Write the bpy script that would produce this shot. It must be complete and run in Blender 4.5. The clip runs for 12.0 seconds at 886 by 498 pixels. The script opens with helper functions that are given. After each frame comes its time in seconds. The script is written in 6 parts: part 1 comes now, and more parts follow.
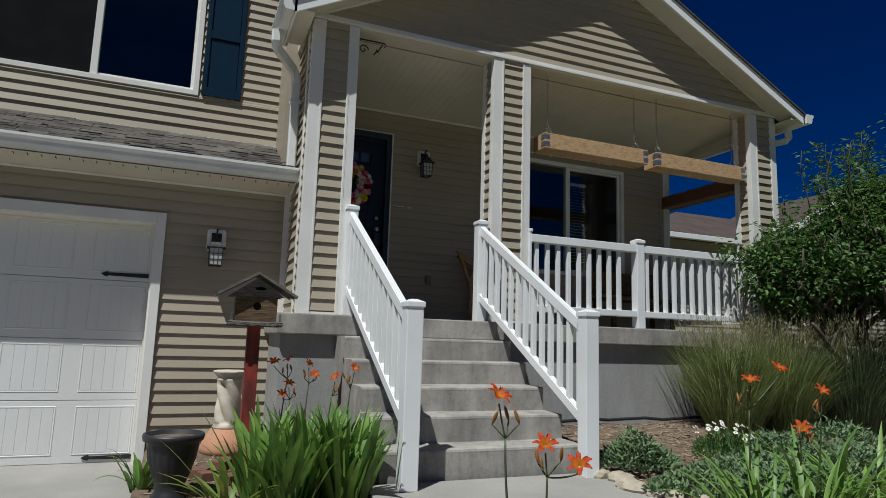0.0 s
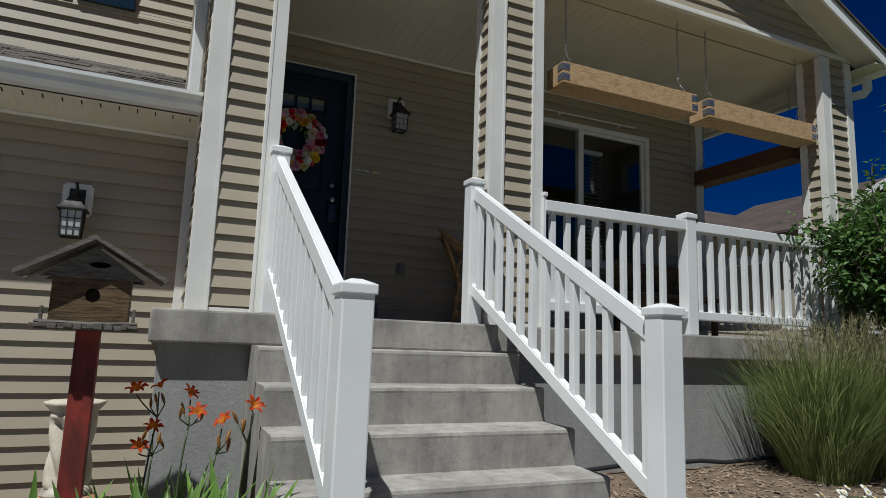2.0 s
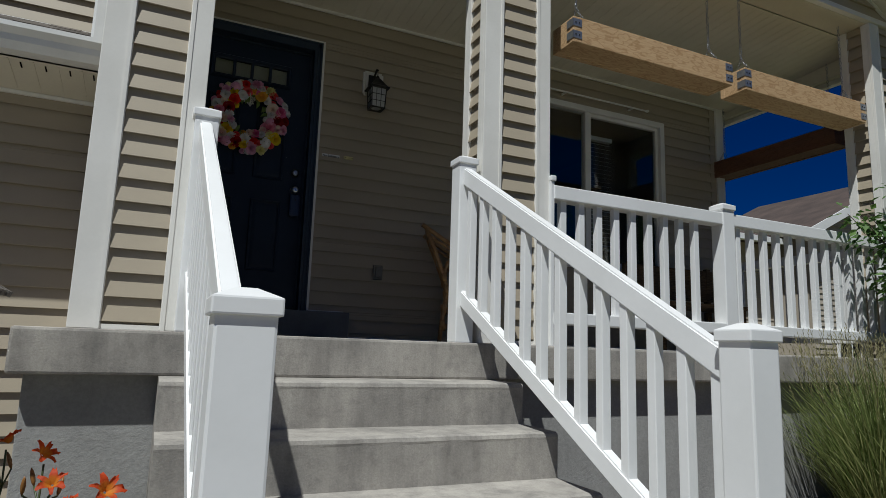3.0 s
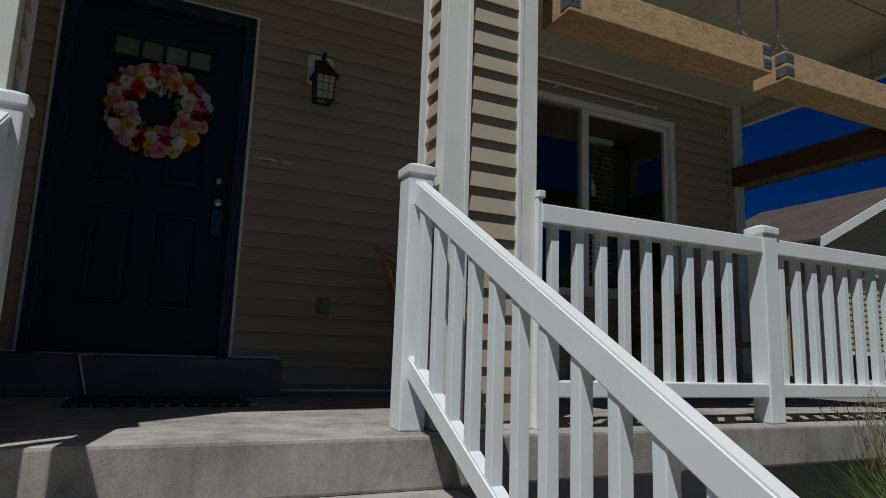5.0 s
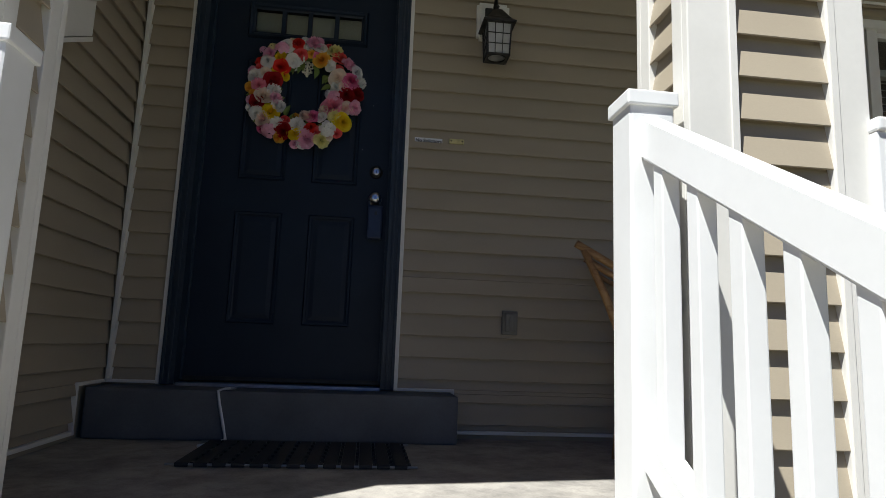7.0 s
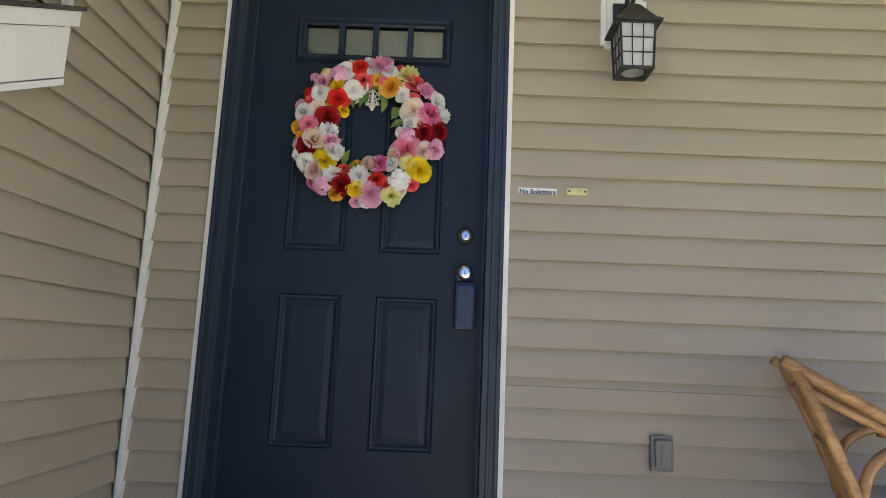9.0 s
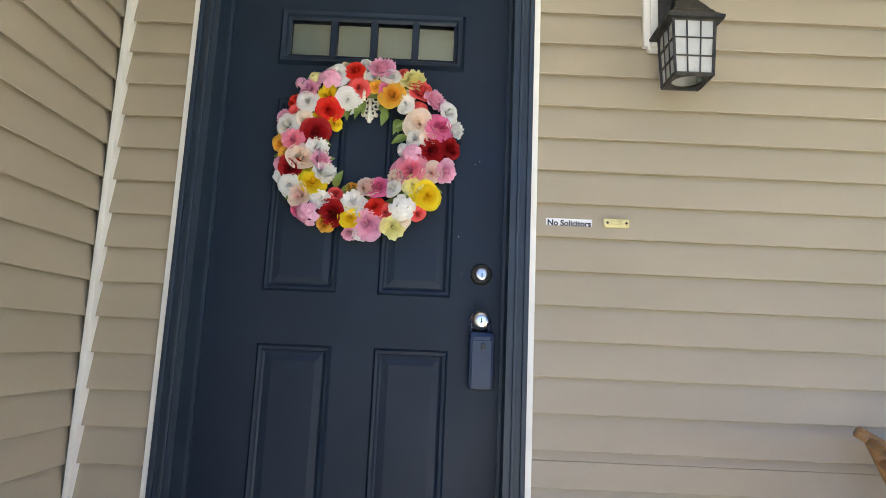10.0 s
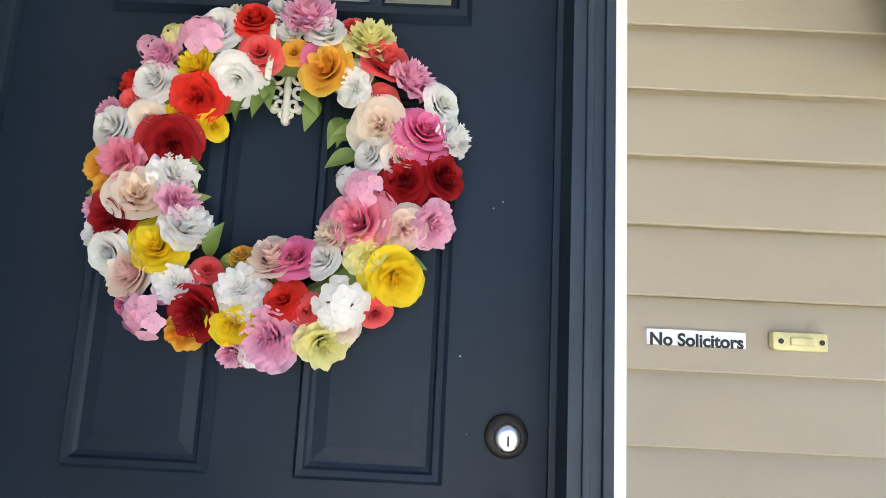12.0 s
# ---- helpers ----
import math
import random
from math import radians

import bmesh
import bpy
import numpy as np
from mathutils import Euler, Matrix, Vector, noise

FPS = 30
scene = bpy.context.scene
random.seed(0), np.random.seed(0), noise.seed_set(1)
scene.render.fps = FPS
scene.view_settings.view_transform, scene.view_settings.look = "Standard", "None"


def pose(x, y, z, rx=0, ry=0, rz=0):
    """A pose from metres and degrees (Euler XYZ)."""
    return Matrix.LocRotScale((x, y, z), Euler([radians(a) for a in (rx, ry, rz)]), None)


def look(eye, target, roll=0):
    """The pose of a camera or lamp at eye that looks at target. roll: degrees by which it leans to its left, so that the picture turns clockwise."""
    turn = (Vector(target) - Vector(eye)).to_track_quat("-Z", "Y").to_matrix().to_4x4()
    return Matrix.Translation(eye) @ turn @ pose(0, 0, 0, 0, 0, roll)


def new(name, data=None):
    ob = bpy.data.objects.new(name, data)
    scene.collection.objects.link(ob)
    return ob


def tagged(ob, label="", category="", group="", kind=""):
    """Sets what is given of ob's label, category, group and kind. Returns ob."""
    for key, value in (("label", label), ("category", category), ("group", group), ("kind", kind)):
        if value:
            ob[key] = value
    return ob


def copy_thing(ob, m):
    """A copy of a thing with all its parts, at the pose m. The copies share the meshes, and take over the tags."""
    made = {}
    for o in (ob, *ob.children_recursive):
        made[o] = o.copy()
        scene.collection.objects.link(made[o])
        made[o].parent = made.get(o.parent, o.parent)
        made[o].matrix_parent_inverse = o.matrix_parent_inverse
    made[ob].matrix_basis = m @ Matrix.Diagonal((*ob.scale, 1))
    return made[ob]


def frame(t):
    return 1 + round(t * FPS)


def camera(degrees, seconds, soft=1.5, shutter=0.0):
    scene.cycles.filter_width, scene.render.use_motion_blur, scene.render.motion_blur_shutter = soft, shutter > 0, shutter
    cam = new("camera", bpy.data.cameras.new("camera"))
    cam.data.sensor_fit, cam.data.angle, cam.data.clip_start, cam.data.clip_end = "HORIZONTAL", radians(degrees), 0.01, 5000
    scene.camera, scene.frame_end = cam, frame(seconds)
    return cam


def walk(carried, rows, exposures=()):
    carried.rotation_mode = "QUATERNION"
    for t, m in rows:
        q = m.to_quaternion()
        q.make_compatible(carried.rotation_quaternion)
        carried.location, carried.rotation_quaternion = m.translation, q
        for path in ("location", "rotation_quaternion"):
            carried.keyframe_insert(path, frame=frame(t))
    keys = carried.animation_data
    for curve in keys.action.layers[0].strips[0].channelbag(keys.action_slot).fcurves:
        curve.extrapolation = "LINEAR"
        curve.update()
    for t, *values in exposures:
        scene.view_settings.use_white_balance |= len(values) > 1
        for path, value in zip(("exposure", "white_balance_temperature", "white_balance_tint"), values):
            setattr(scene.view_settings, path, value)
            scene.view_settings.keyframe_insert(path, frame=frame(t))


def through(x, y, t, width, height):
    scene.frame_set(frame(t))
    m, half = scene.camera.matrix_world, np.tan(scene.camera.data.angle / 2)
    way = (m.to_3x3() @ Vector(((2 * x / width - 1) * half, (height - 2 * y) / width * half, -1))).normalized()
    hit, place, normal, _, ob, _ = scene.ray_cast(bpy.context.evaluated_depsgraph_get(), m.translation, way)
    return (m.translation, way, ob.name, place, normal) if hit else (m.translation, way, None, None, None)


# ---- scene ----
cam = camera(70.6, 12.0, soft=0.65)
PATH = [
    (0, (-1.689, -7.244, 0.904), (-0.945, -5.411, 1.194), 1.8),
    (0.5, (-1.568, -6.826, 0.937), (-0.818, -4.994, 1.223), 2.0),
    (1, (-1.348, -6.368, 0.963), (-0.587, -4.541, 1.251), 2.0),
    (1.5, (-1.146, -5.902, 0.961), (-0.374, -4.081, 1.256), 2.0),
    (2, (-0.914, -5.469, 0.955), (-0.119, -3.659, 1.259), 2.0),
    (2.5, (-0.695, -5.035, 0.995), (0.118, -3.233, 1.304), 1.9),
    (2.7, (-0.614, -4.87, 1.019), (0.199, -3.07, 1.336), 1.9),
    (4.3, (-0.094, -4.107, 1.265), (0.758, -2.325, 1.579), 1.9),
    (4.5, (-0.073, -4.046, 1.287), (0.786, -2.268, 1.609), 2.0),
    (5, (0.07, -3.883, 1.394), (0.904, -2.093, 1.714), 2.0),
    (5.5, (0.201, -3.695, 1.449), (0.94, -1.864, 1.767), 2.1),
    (6, (0.302, -3.45, 1.473), (0.826, -1.546, 1.786), 2.1),
    (6.5, (0.353, -3.228, 1.478), (0.711, -1.285, 1.79), 2.2),
    (7, (0.378, -2.973, 1.525), (0.609, -1.01, 1.829), 2.1),
    (7.5, (0.397, -2.739, 1.604), (0.468, -0.764, 1.906), 2.1),
    (7.7, (0.367, -2.642, 1.652), (0.4, -0.666, 1.956), 2.1),
    (9.3, (0.311, -2.071, 2.008), (0.288, -0.097, 2.326), 2.4),
    (9.5, (0.273, -1.995, 2.037), (0.266, -0.021, 2.358), 2.3),
    (10, (0.265, -1.817, 2.142), (0.266, 0.158, 2.455), 2.5),
    (10.5, (0.278, -1.597, 2.281), (0.289, 0.382, 2.569), 2.3),
    (11, (0.261, -1.378, 2.405), (0.275, 0.602, 2.685), 2.3),
    (11.5, (0.262, -1.149, 2.485), (0.264, 0.831, 2.763), 2.3),
    (12, (0.289, -0.875, 2.496), (0.268, 1.1, 2.811), 2.8),
]
EXPOSURES = [(0.0, -0.11, 6080, 4), (2.7, -0.11, 6080, 4), (4.3, -0.46, 6080, 4), (5.2, -0.56, 6080, 4), (6.2, -0.26, 6130, 4), (6.7, 0.29, 6230, 5), (7.2, 1.32, 6280, 6), (7.7, 2.03, 6330, 6), (9.3, 3.39, 6330, 6), (10.0, 3.73, 6330, 6), (10.5, 3.9, 6280, 6), (11.0, 3.92, 6230, 6), (11.5, 3.82, 6210, 6), (12.0, 3.99, 6180, 6)]
walk(cam, [(t, look(eye, target, roll)) for t, eye, target, roll in PATH], EXPOSURES)

# ---- world and sun ----
SUN_WAY = Vector((1.1, 1.0, -2.8)).normalized()
world = bpy.data.worlds.new("sky")
scene.world = world
world.use_nodes = True
wt = world.node_tree
sky = wt.nodes.new("ShaderNodeTexSky")
sky.sky_type = "NISHITA"
sky.sun_disc = False
sky.sun_elevation = math.asin(-SUN_WAY.z)
sky.sun_rotation = math.atan2(-SUN_WAY.x, -SUN_WAY.y)
sky.altitude, sky.air_density, sky.dust_density, sky.ozone_density = 2000, 0.7, 0.05, 2.0
deep = wt.nodes.new("ShaderNodeHueSaturation")
deep.inputs["Saturation"].default_value = 1.5
deep.inputs["Hue"].default_value = 0.522
wt.links.new(sky.outputs[0], deep.inputs["Color"])
wt.links.new(deep.outputs[0], wt.nodes["Background"].inputs[0])
wt.nodes["Background"].inputs[1].default_value = 0.031
sun = new("sun", bpy.data.lights.new("sun", "SUN"))
sun.data.energy, sun.data.angle, sun.data.color = 4.8, radians(0.53), (1.0, 0.97, 0.94)
sun.matrix_world = look((0, 0, 12), Vector((0, 0, 12)) + SUN_WAY)

# ---- materials ----
def ramp_colour(nt, fac, a, b, lo=0.35, hi=0.65):
    r = nt.nodes.new("ShaderNodeValToRGB")
    r.color_ramp.elements[0].position, r.color_ramp.elements[1].position = lo, hi
    r.color_ramp.elements[0].color, r.color_ramp.elements[1].color = (*a, 1), (*b, 1)
    nt.links.new(fac, r.inputs[0])
    return r.outputs[0]


def mix(nt, fac, a, b, mode="MIX"):
    m = nt.nodes.new("ShaderNodeMix")
    m.data_type, m.blend_type = "RGBA", mode
    if isinstance(fac, (int, float)):
        m.inputs[0].default_value = fac
    else:
        nt.links.new(fac, m.inputs[0])
    for sock, v in ((m.inputs[6], a), (m.inputs[7], b)):
        if isinstance(v, tuple):
            sock.default_value = (*v, 1)
        else:
            nt.links.new(v, sock)
    return m.outputs[2]


def noise_node(nt, scale, detail=5.0, rough=0.6, stretch=(1, 1, 1), coords="Object"):
    tc = nt.nodes.new("ShaderNodeTexCoord")
    mp = nt.nodes.new("ShaderNodeMapping")
    mp.inputs["Scale"].default_value = stretch
    n = nt.nodes.new("ShaderNodeTexNoise")
    n.inputs["Scale"].default_value, n.inputs["Detail"].default_value, n.inputs["Roughness"].default_value = scale, detail, rough
    if coords == "World":
        g = nt.nodes.new("ShaderNodeNewGeometry")
        nt.links.new(g.outputs["Position"], mp.inputs[0])
    else:
        nt.links.new(tc.outputs[coords], mp.inputs[0])
    nt.links.new(mp.outputs[0], n.inputs[0])
    return n.outputs[0]


def material(name, a, b=None, rough=0.6, metal=0.0, scale=8.0, fine=90.0, bump=0.15, stretch=(1, 1, 1), vary=0.0, spec=0.5, coords="World", lo=0.35, hi=0.65, grain=0.7, streak=0.0, dist=0.004):
    """Two scales of colour variation and fine relief."""
    m = bpy.data.materials.new(name)
    m.use_nodes = True
    nt = m.node_tree
    p = nt.nodes["Principled BSDF"]
    b = b or tuple(c * 0.8 for c in a)
    big = noise_node(nt, scale, 4, 0.55, stretch, coords)
    small = noise_node(nt, fine, 6, 0.65, stretch, coords)
    col = ramp_colour(nt, big, a, b, lo, hi)
    fine_tone = ramp_colour(nt, small, (0.82, 0.82, 0.82), (1.12, 1.12, 1.12), 0.3, 0.7)
    col = mix(nt, grain, col, fine_tone, "MULTIPLY")
    if streak:
        run = noise_node(nt, 2.2, 5, 0.65, (3, 3, 0.5), coords)
        col = mix(nt, streak, col, ramp_colour(nt, run, (0.55, 0.55, 0.56), (1.05, 1.05, 1.05), 0.32, 0.6), "MULTIPLY")
        blot = noise_node(nt, 17, 5, 0.7, (1, 1, 1), coords)
        col = mix(nt, streak, col, ramp_colour(nt, blot, (0.72, 0.72, 0.73), (1.06, 1.06, 1.05), 0.30, 0.52), "MULTIPLY")
    if vary:
        info = nt.nodes.new("ShaderNodeObjectInfo")
        tint = ramp_colour(nt, info.outputs["Random"], (1 - vary,) * 3, (1 + vary * 0.4,) * 3, 0, 1)
        col = mix(nt, 1.0, col, tint, "MULTIPLY")
    nt.links.new(col, p.inputs["Base Color"])
    p.inputs["Roughness"].default_value, p.inputs["Metallic"].default_value = rough, metal
    p.inputs["Specular IOR Level"].default_value = spec
    rr = nt.nodes.new("ShaderNodeMapRange")
    rr.inputs[3].default_value, rr.inputs[4].default_value = max(rough - 0.1, 0.02), min(rough + 0.1, 1)
    nt.links.new(big, rr.inputs[0])
    nt.links.new(rr.outputs[0], p.inputs["Roughness"])
    if bump:
        bn = nt.nodes.new("ShaderNodeBump")
        bn.inputs["Strength"].default_value, bn.inputs["Distance"].default_value = bump, dist
        nt.links.new(small, bn.inputs["Height"])
        nt.links.new(bn.outputs[0], p.inputs["Normal"])
    return m


def leaf_material(name, a, b, through=0.35, rough=0.45, vary=True):
    m = bpy.data.materials.new(name)
    m.use_nodes = True
    nt = m.node_tree
    p = nt.nodes["Principled BSDF"]
    g = nt.nodes.new("ShaderNodeNewGeometry")
    col = ramp_colour(nt, g.outputs["Random Per Island"], a, b, 0.0, 1.0)
    n = noise_node(nt, 14, 3, 0.6, (1, 1, 1), "World")
    col = mix(nt, 0.6, col, ramp_colour(nt, n, (0.7, 0.7, 0.7), (1.2, 1.2, 1.2)), "MULTIPLY")
    nt.links.new(col, p.inputs["Base Color"])
    p.inputs["Roughness"].default_value = rough
    t = nt.nodes.new("ShaderNodeBsdfTranslucent")
    nt.links.new(col, t.inputs[0])
    ms = nt.nodes.new("ShaderNodeMixShader")
    ms.inputs[0].default_value = through
    nt.links.new(p.outputs[0], ms.inputs[1])
    nt.links.new(t.outputs[0], ms.inputs[2])
    nt.links.new(ms.outputs[0], nt.nodes["Material Output"].inputs[0])
    return m


def petal_material(name, core, edge, size, through=0.48):
    """Petals whose throat differs from the rim, by the distance from the flower's own middle."""
    m = bpy.data.materials.new(name)
    m.use_nodes = True
    nt = m.node_tree
    p = nt.nodes["Principled BSDF"]
    tc = nt.nodes.new("ShaderNodeTexCoord")
    ln = nt.nodes.new("ShaderNodeVectorMath")
    ln.operation = "LENGTH"
    nt.links.new(tc.outputs["Object"], ln.inputs[0])
    d = nt.nodes.new("ShaderNodeMath")
    d.operation = "DIVIDE"
    d.inputs[1].default_value = size
    nt.links.new(ln.outputs["Value"], d.inputs[0])
    col = ramp_colour(nt, d.outputs[0], core, edge, 0.15, 0.75)
    g = nt.nodes.new("ShaderNodeNewGeometry")
    col = mix(nt, 0.75, col, ramp_colour(nt, g.outputs["Random Per Island"], (0.94, 0.94, 0.94), (1.08, 1.08, 1.08), 0, 1), "MULTIPLY")
    vein = noise_node(nt, 130, 3, 0.5, (1, 1, 1))
    col = mix(nt, 0.35, col, ramp_colour(nt, vein, (0.92, 0.92, 0.92), (1.06, 1.06, 1.06)), "MULTIPLY")
    nt.links.new(col, p.inputs["Base Color"])
    p.inputs["Roughness"].default_value = 0.65
    t = nt.nodes.new("ShaderNodeBsdfTranslucent")
    nt.links.new(col, t.inputs[0])
    ms = nt.nodes.new("ShaderNodeMixShader")
    ms.inputs[0].default_value = through
    nt.links.new(p.outputs[0], ms.inputs[1])
    nt.links.new(t.outputs[0], ms.inputs[2])
    nt.links.new(ms.outputs[0], nt.nodes["Material Output"].inputs[0])
    return m


def wood_material(name, a, b, rough=0.7, along=(1.5, 22, 22), ring=5.0, bump=0.3, coords="Object"):
    m = bpy.data.materials.new(name)
    m.use_nodes = True
    nt = m.node_tree
    p = nt.nodes["Principled BSDF"]
    grain = noise_node(nt, ring, 6, 0.7, along, coords)
    knots = noise_node(nt, 3.0, 3, 0.5, (1.5, 4, 4), coords)
    wv = nt.nodes.new("ShaderNodeMath")
    wv.operation = "SINE"
    mu = nt.nodes.new("ShaderNodeMath")
    mu.operation = "MULTIPLY"
    mu.inputs[1].default_value = 46
    nt.links.new(knots, mu.inputs[0])
    nt.links.new(mu.outputs[0], wv.inputs[0])
    col = ramp_colour(nt, grain, a, b, 0.3, 0.7)
    rings = ramp_colour(nt, wv.outputs[0], (1.05, 1.05, 1.05), (0.72, 0.62, 0.5), 0.35, 1.0)
    col = mix(nt, 0.65, col, rings, "MULTIPLY")
    nt.links.new(col, p.inputs["Base Color"])
    p.inputs["Roughness"].default_value = rough
    bn = nt.nodes.new("ShaderNodeBump")
    bn.inputs["Strength"].default_value, bn.inputs["Distance"].default_value = bump, 0.003
    nt.links.new(grain, bn.inputs["Height"])
    nt.links.new(bn.outputs[0], p.inputs["Normal"])
    return m


def glass_material(name, tint=(0.9, 0.95, 0.95)):
    m = bpy.data.materials.new(name)
    m.use_nodes = True
    p = m.node_tree.nodes["Principled BSDF"]
    p.inputs["Base Color"].default_value = (*tint, 1)
    p.inputs["Roughness"].default_value = 0.02
    p.inputs["Transmission Weight"].default_value = 1.0
    p.inputs["IOR"].default_value = 1.5
    return m


M_SIDING = material("vinyl_siding_tan", (0.391, 0.334, 0.247), (0.356, 0.303, 0.223), 0.5, scale=1.2, fine=160, bump=0.06, stretch=(1, 1, 3), vary=0.02, dist=0.002, grain=0.2)
M_WHITE = material("white_vinyl", (0.82, 0.82, 0.81), (0.76, 0.76, 0.745), 0.38, scale=3, fine=60, bump=0.02, grain=0.06)
M_TRIM = material("white_trim", (0.78, 0.76, 0.71), (0.70, 0.68, 0.63), 0.45, scale=3, fine=70, bump=0.03, grain=0.1)
M_SOFFIT = material("cream_soffit", (0.66, 0.62, 0.51), (0.60, 0.56, 0.46), 0.55, scale=2, fine=60, bump=0.03, grain=0.15)
M_GUTTER = material("white_gutter_metal", (0.74, 0.74, 0.72), (0.66, 0.66, 0.64), 0.35, scale=4, fine=50, bump=0.02, grain=0.12)
M_CONC = material("concrete", (0.415, 0.385, 0.342), (0.26, 0.242, 0.218), 0.85, scale=2.6, fine=120, bump=0.35, lo=0.3, hi=0.75, streak=0.75)
M_FOUND = material("foundation_concrete", (0.35, 0.345, 0.33), (0.29, 0.285, 0.27), 0.9, scale=1.6, fine=70, bump=0.45, dist=0.006, streak=0.25)
M_DRIVE = material("driveway_concrete", (0.345, 0.325, 0.292), (0.28, 0.264, 0.238), 0.9, scale=1.5, fine=140, bump=0.3)
M_CURB = material("painted_step", (0.120, 0.128, 0.142), (0.085, 0.092, 0.104), 0.65, scale=4, fine=90, bump=0.25, grain=0.5)
M_DOOR = material("navy_door_paint", (0.0108, 0.0198, 0.0372), (0.0090, 0.0166, 0.0318), 0.5, scale=5, fine=220, bump=0.08, dist=0.001, grain=0.25, spec=0.28)
M_JAMB = material("navy_jamb_paint", (0.017, 0.030, 0.050), (0.013, 0.024, 0.041), 0.5, scale=5, fine=120, bump=0.1, grain=0.3)
M_GARAGE = material("garage_door_white", (0.74, 0.73, 0.70), (0.69, 0.68, 0.65), 0.5, scale=2, fine=140, bump=0.08, stretch=(1, 1, 0.2), grain=0.2)
M_IRON = material("black_iron", (0.018, 0.017, 0.016), (0.03, 0.027, 0.024), 0.5, 0.3, scale=20, fine=150, bump=0.15)
M_BRONZE = material("weathered_black_metal", (0.05, 0.046, 0.04), (0.02, 0.02, 0.019), 0.55, 0.4, scale=25, fine=160, bump=0.2)
M_STEEL = material("galvanised_steel", (0.42, 0.44, 0.47), (0.30, 0.32, 0.35), 0.4, 0.8, scale=30, fine=120, bump=0.1)
M_CHROME = material("satin_nickel", (0.66, 0.66, 0.66), (0.56, 0.56, 0.56), 0.3, 1.0, scale=20, fine=200, bump=0.02)
M_LAMPGLASS = material("milk_glass", (0.52, 0.52, 0.50), (0.46, 0.46, 0.44), 0.25, scale=20, fine=60, bump=0.05, grain=0.15)
M_SHINGLE = material("grey_brown_shingle", (0.12, 0.103, 0.086), (0.050, 0.043, 0.037), 0.95, scale=3.5, fine=240, bump=0.7, vary=0.35, dist=0.004)
M_WOOD = wood_material("fir_timber", (0.55, 0.38, 0.21), (0.40, 0.25, 0.12))
M_STAINED = wood_material("red_brown_stained_timber", (0.16, 0.07, 0.035), (0.10, 0.045, 0.025))
M_OLDWOOD = wood_material("weathered_grey_wood", (0.20, 0.18, 0.155), (0.055, 0.048, 0.042), 0.9, bump=0.7)
M_BARK = wood_material("rough_brown_wood", (0.19, 0.12, 0.058), (0.035, 0.022, 0.013), 0.95, bump=1.0)
M_RED = material("flaking_red_paint", (0.30, 0.035, 0.02), (0.12, 0.02, 0.015), 0.7, scale=14, fine=90, bump=0.4, stretch=(1, 1, 0.4))
M_TERRA = material("terracotta", (0.50, 0.25, 0.14), (0.42, 0.22, 0.14), 0.9, scale=6, fine=90, bump=0.25)
M_STONE = material("cream_cast_stone", (0.62, 0.56, 0.45), (0.50, 0.44, 0.34), 0.85, scale=12, fine=120, bump=0.4)
M_POT = material("black_plastic_pot", (0.028, 0.029, 0.033), (0.02, 0.02, 0.023), 0.45, scale=10, fine=100, bump=0.1)
M_SOIL = material("bark_mulch", (0.24, 0.17, 0.11), (0.12, 0.085, 0.06), 1.0, scale=9, fine=60, bump=1.0, dist=0.02)
M_LAWN = material("dry_lawn", (0.10, 0.12, 0.04), (0.16, 0.14, 0.07), 1.0, scale=1.2, fine=60, bump=0.8, dist=0.02)
M_RATTAN = wood_material("rattan", (0.42, 0.25, 0.10), (0.28, 0.15, 0.06), 0.45, (2, 2, 2), 9)
M_MAT = material("black_rubber_mat", (0.02, 0.02, 0.022), (0.035, 0.034, 0.033), 0.8, scale=20, fine=150, bump=0.3)
# wall colour carries the gloom of an unlit room
M_DARKROOM = material("room_paint_darkened", (0.16, 0.15, 0.135), (0.12, 0.115, 0.10), 0.9, scale=1, fine=40)
M_BLIND = material("white_blind", (0.7, 0.7, 0.68), (0.62, 0.62, 0.6), 0.5, scale=5, fine=60)
# greenish streaks paint in what the door panes reflect
M_PANE_REFLECT = material("greenish_pane_reflection", (0.36, 0.37, 0.30), (0.28, 0.29, 0.23), 0.7, scale=5, fine=160, stretch=(1, 1, 0.1))
M_SHUTTER = material("dark_teal_shutter", (0.012, 0.030, 0.050), (0.009, 0.024, 0.042), 0.22, scale=4, fine=80, bump=0.06)
M_SCREEN = material("insect_screen", (0.012, 0.012, 0.013), (0.010, 0.010, 0.011), 0.9, scale=5, fine=300, spec=0.05)
M_PLATE = material("grey_plastic", (0.20, 0.19, 0.165), (0.16, 0.15, 0.13), 0.6, scale=10, fine=100, grain=0.3)
M_YELLOWED = material("yellowed_plastic", (0.66, 0.60, 0.30), (0.58, 0.52, 0.25), 0.4, scale=30, fine=100, bump=0.03)
M_HANGER = material("chipped_cream_iron", (0.74, 0.72, 0.62), (0.30, 0.24, 0.17), 0.55, scale=70, fine=260, bump=0.25, lo=0.60, hi=0.68, grain=0.3)
M_HOLE = material("dark_hollow", (0.006, 0.005, 0.004), (0.004, 0.004, 0.003), 1.0, scale=20, fine=90, bump=0.0, spec=0.0)
M_LABEL = material("white_label", (0.80, 0.80, 0.80), (0.76, 0.76, 0.76), 0.3, scale=30, fine=100, bump=0.0, grain=0.05)
M_INK = material("black_ink", (0.012, 0.012, 0.012), (0.015, 0.015, 0.015), 0.4, bump=0.0)
M_LOCKBOX = material("blue_lockbox_plastic", (0.016, 0.030, 0.075), (0.013, 0.025, 0.064), 0.4, scale=20, fine=120, bump=0.08, grain=0.3)
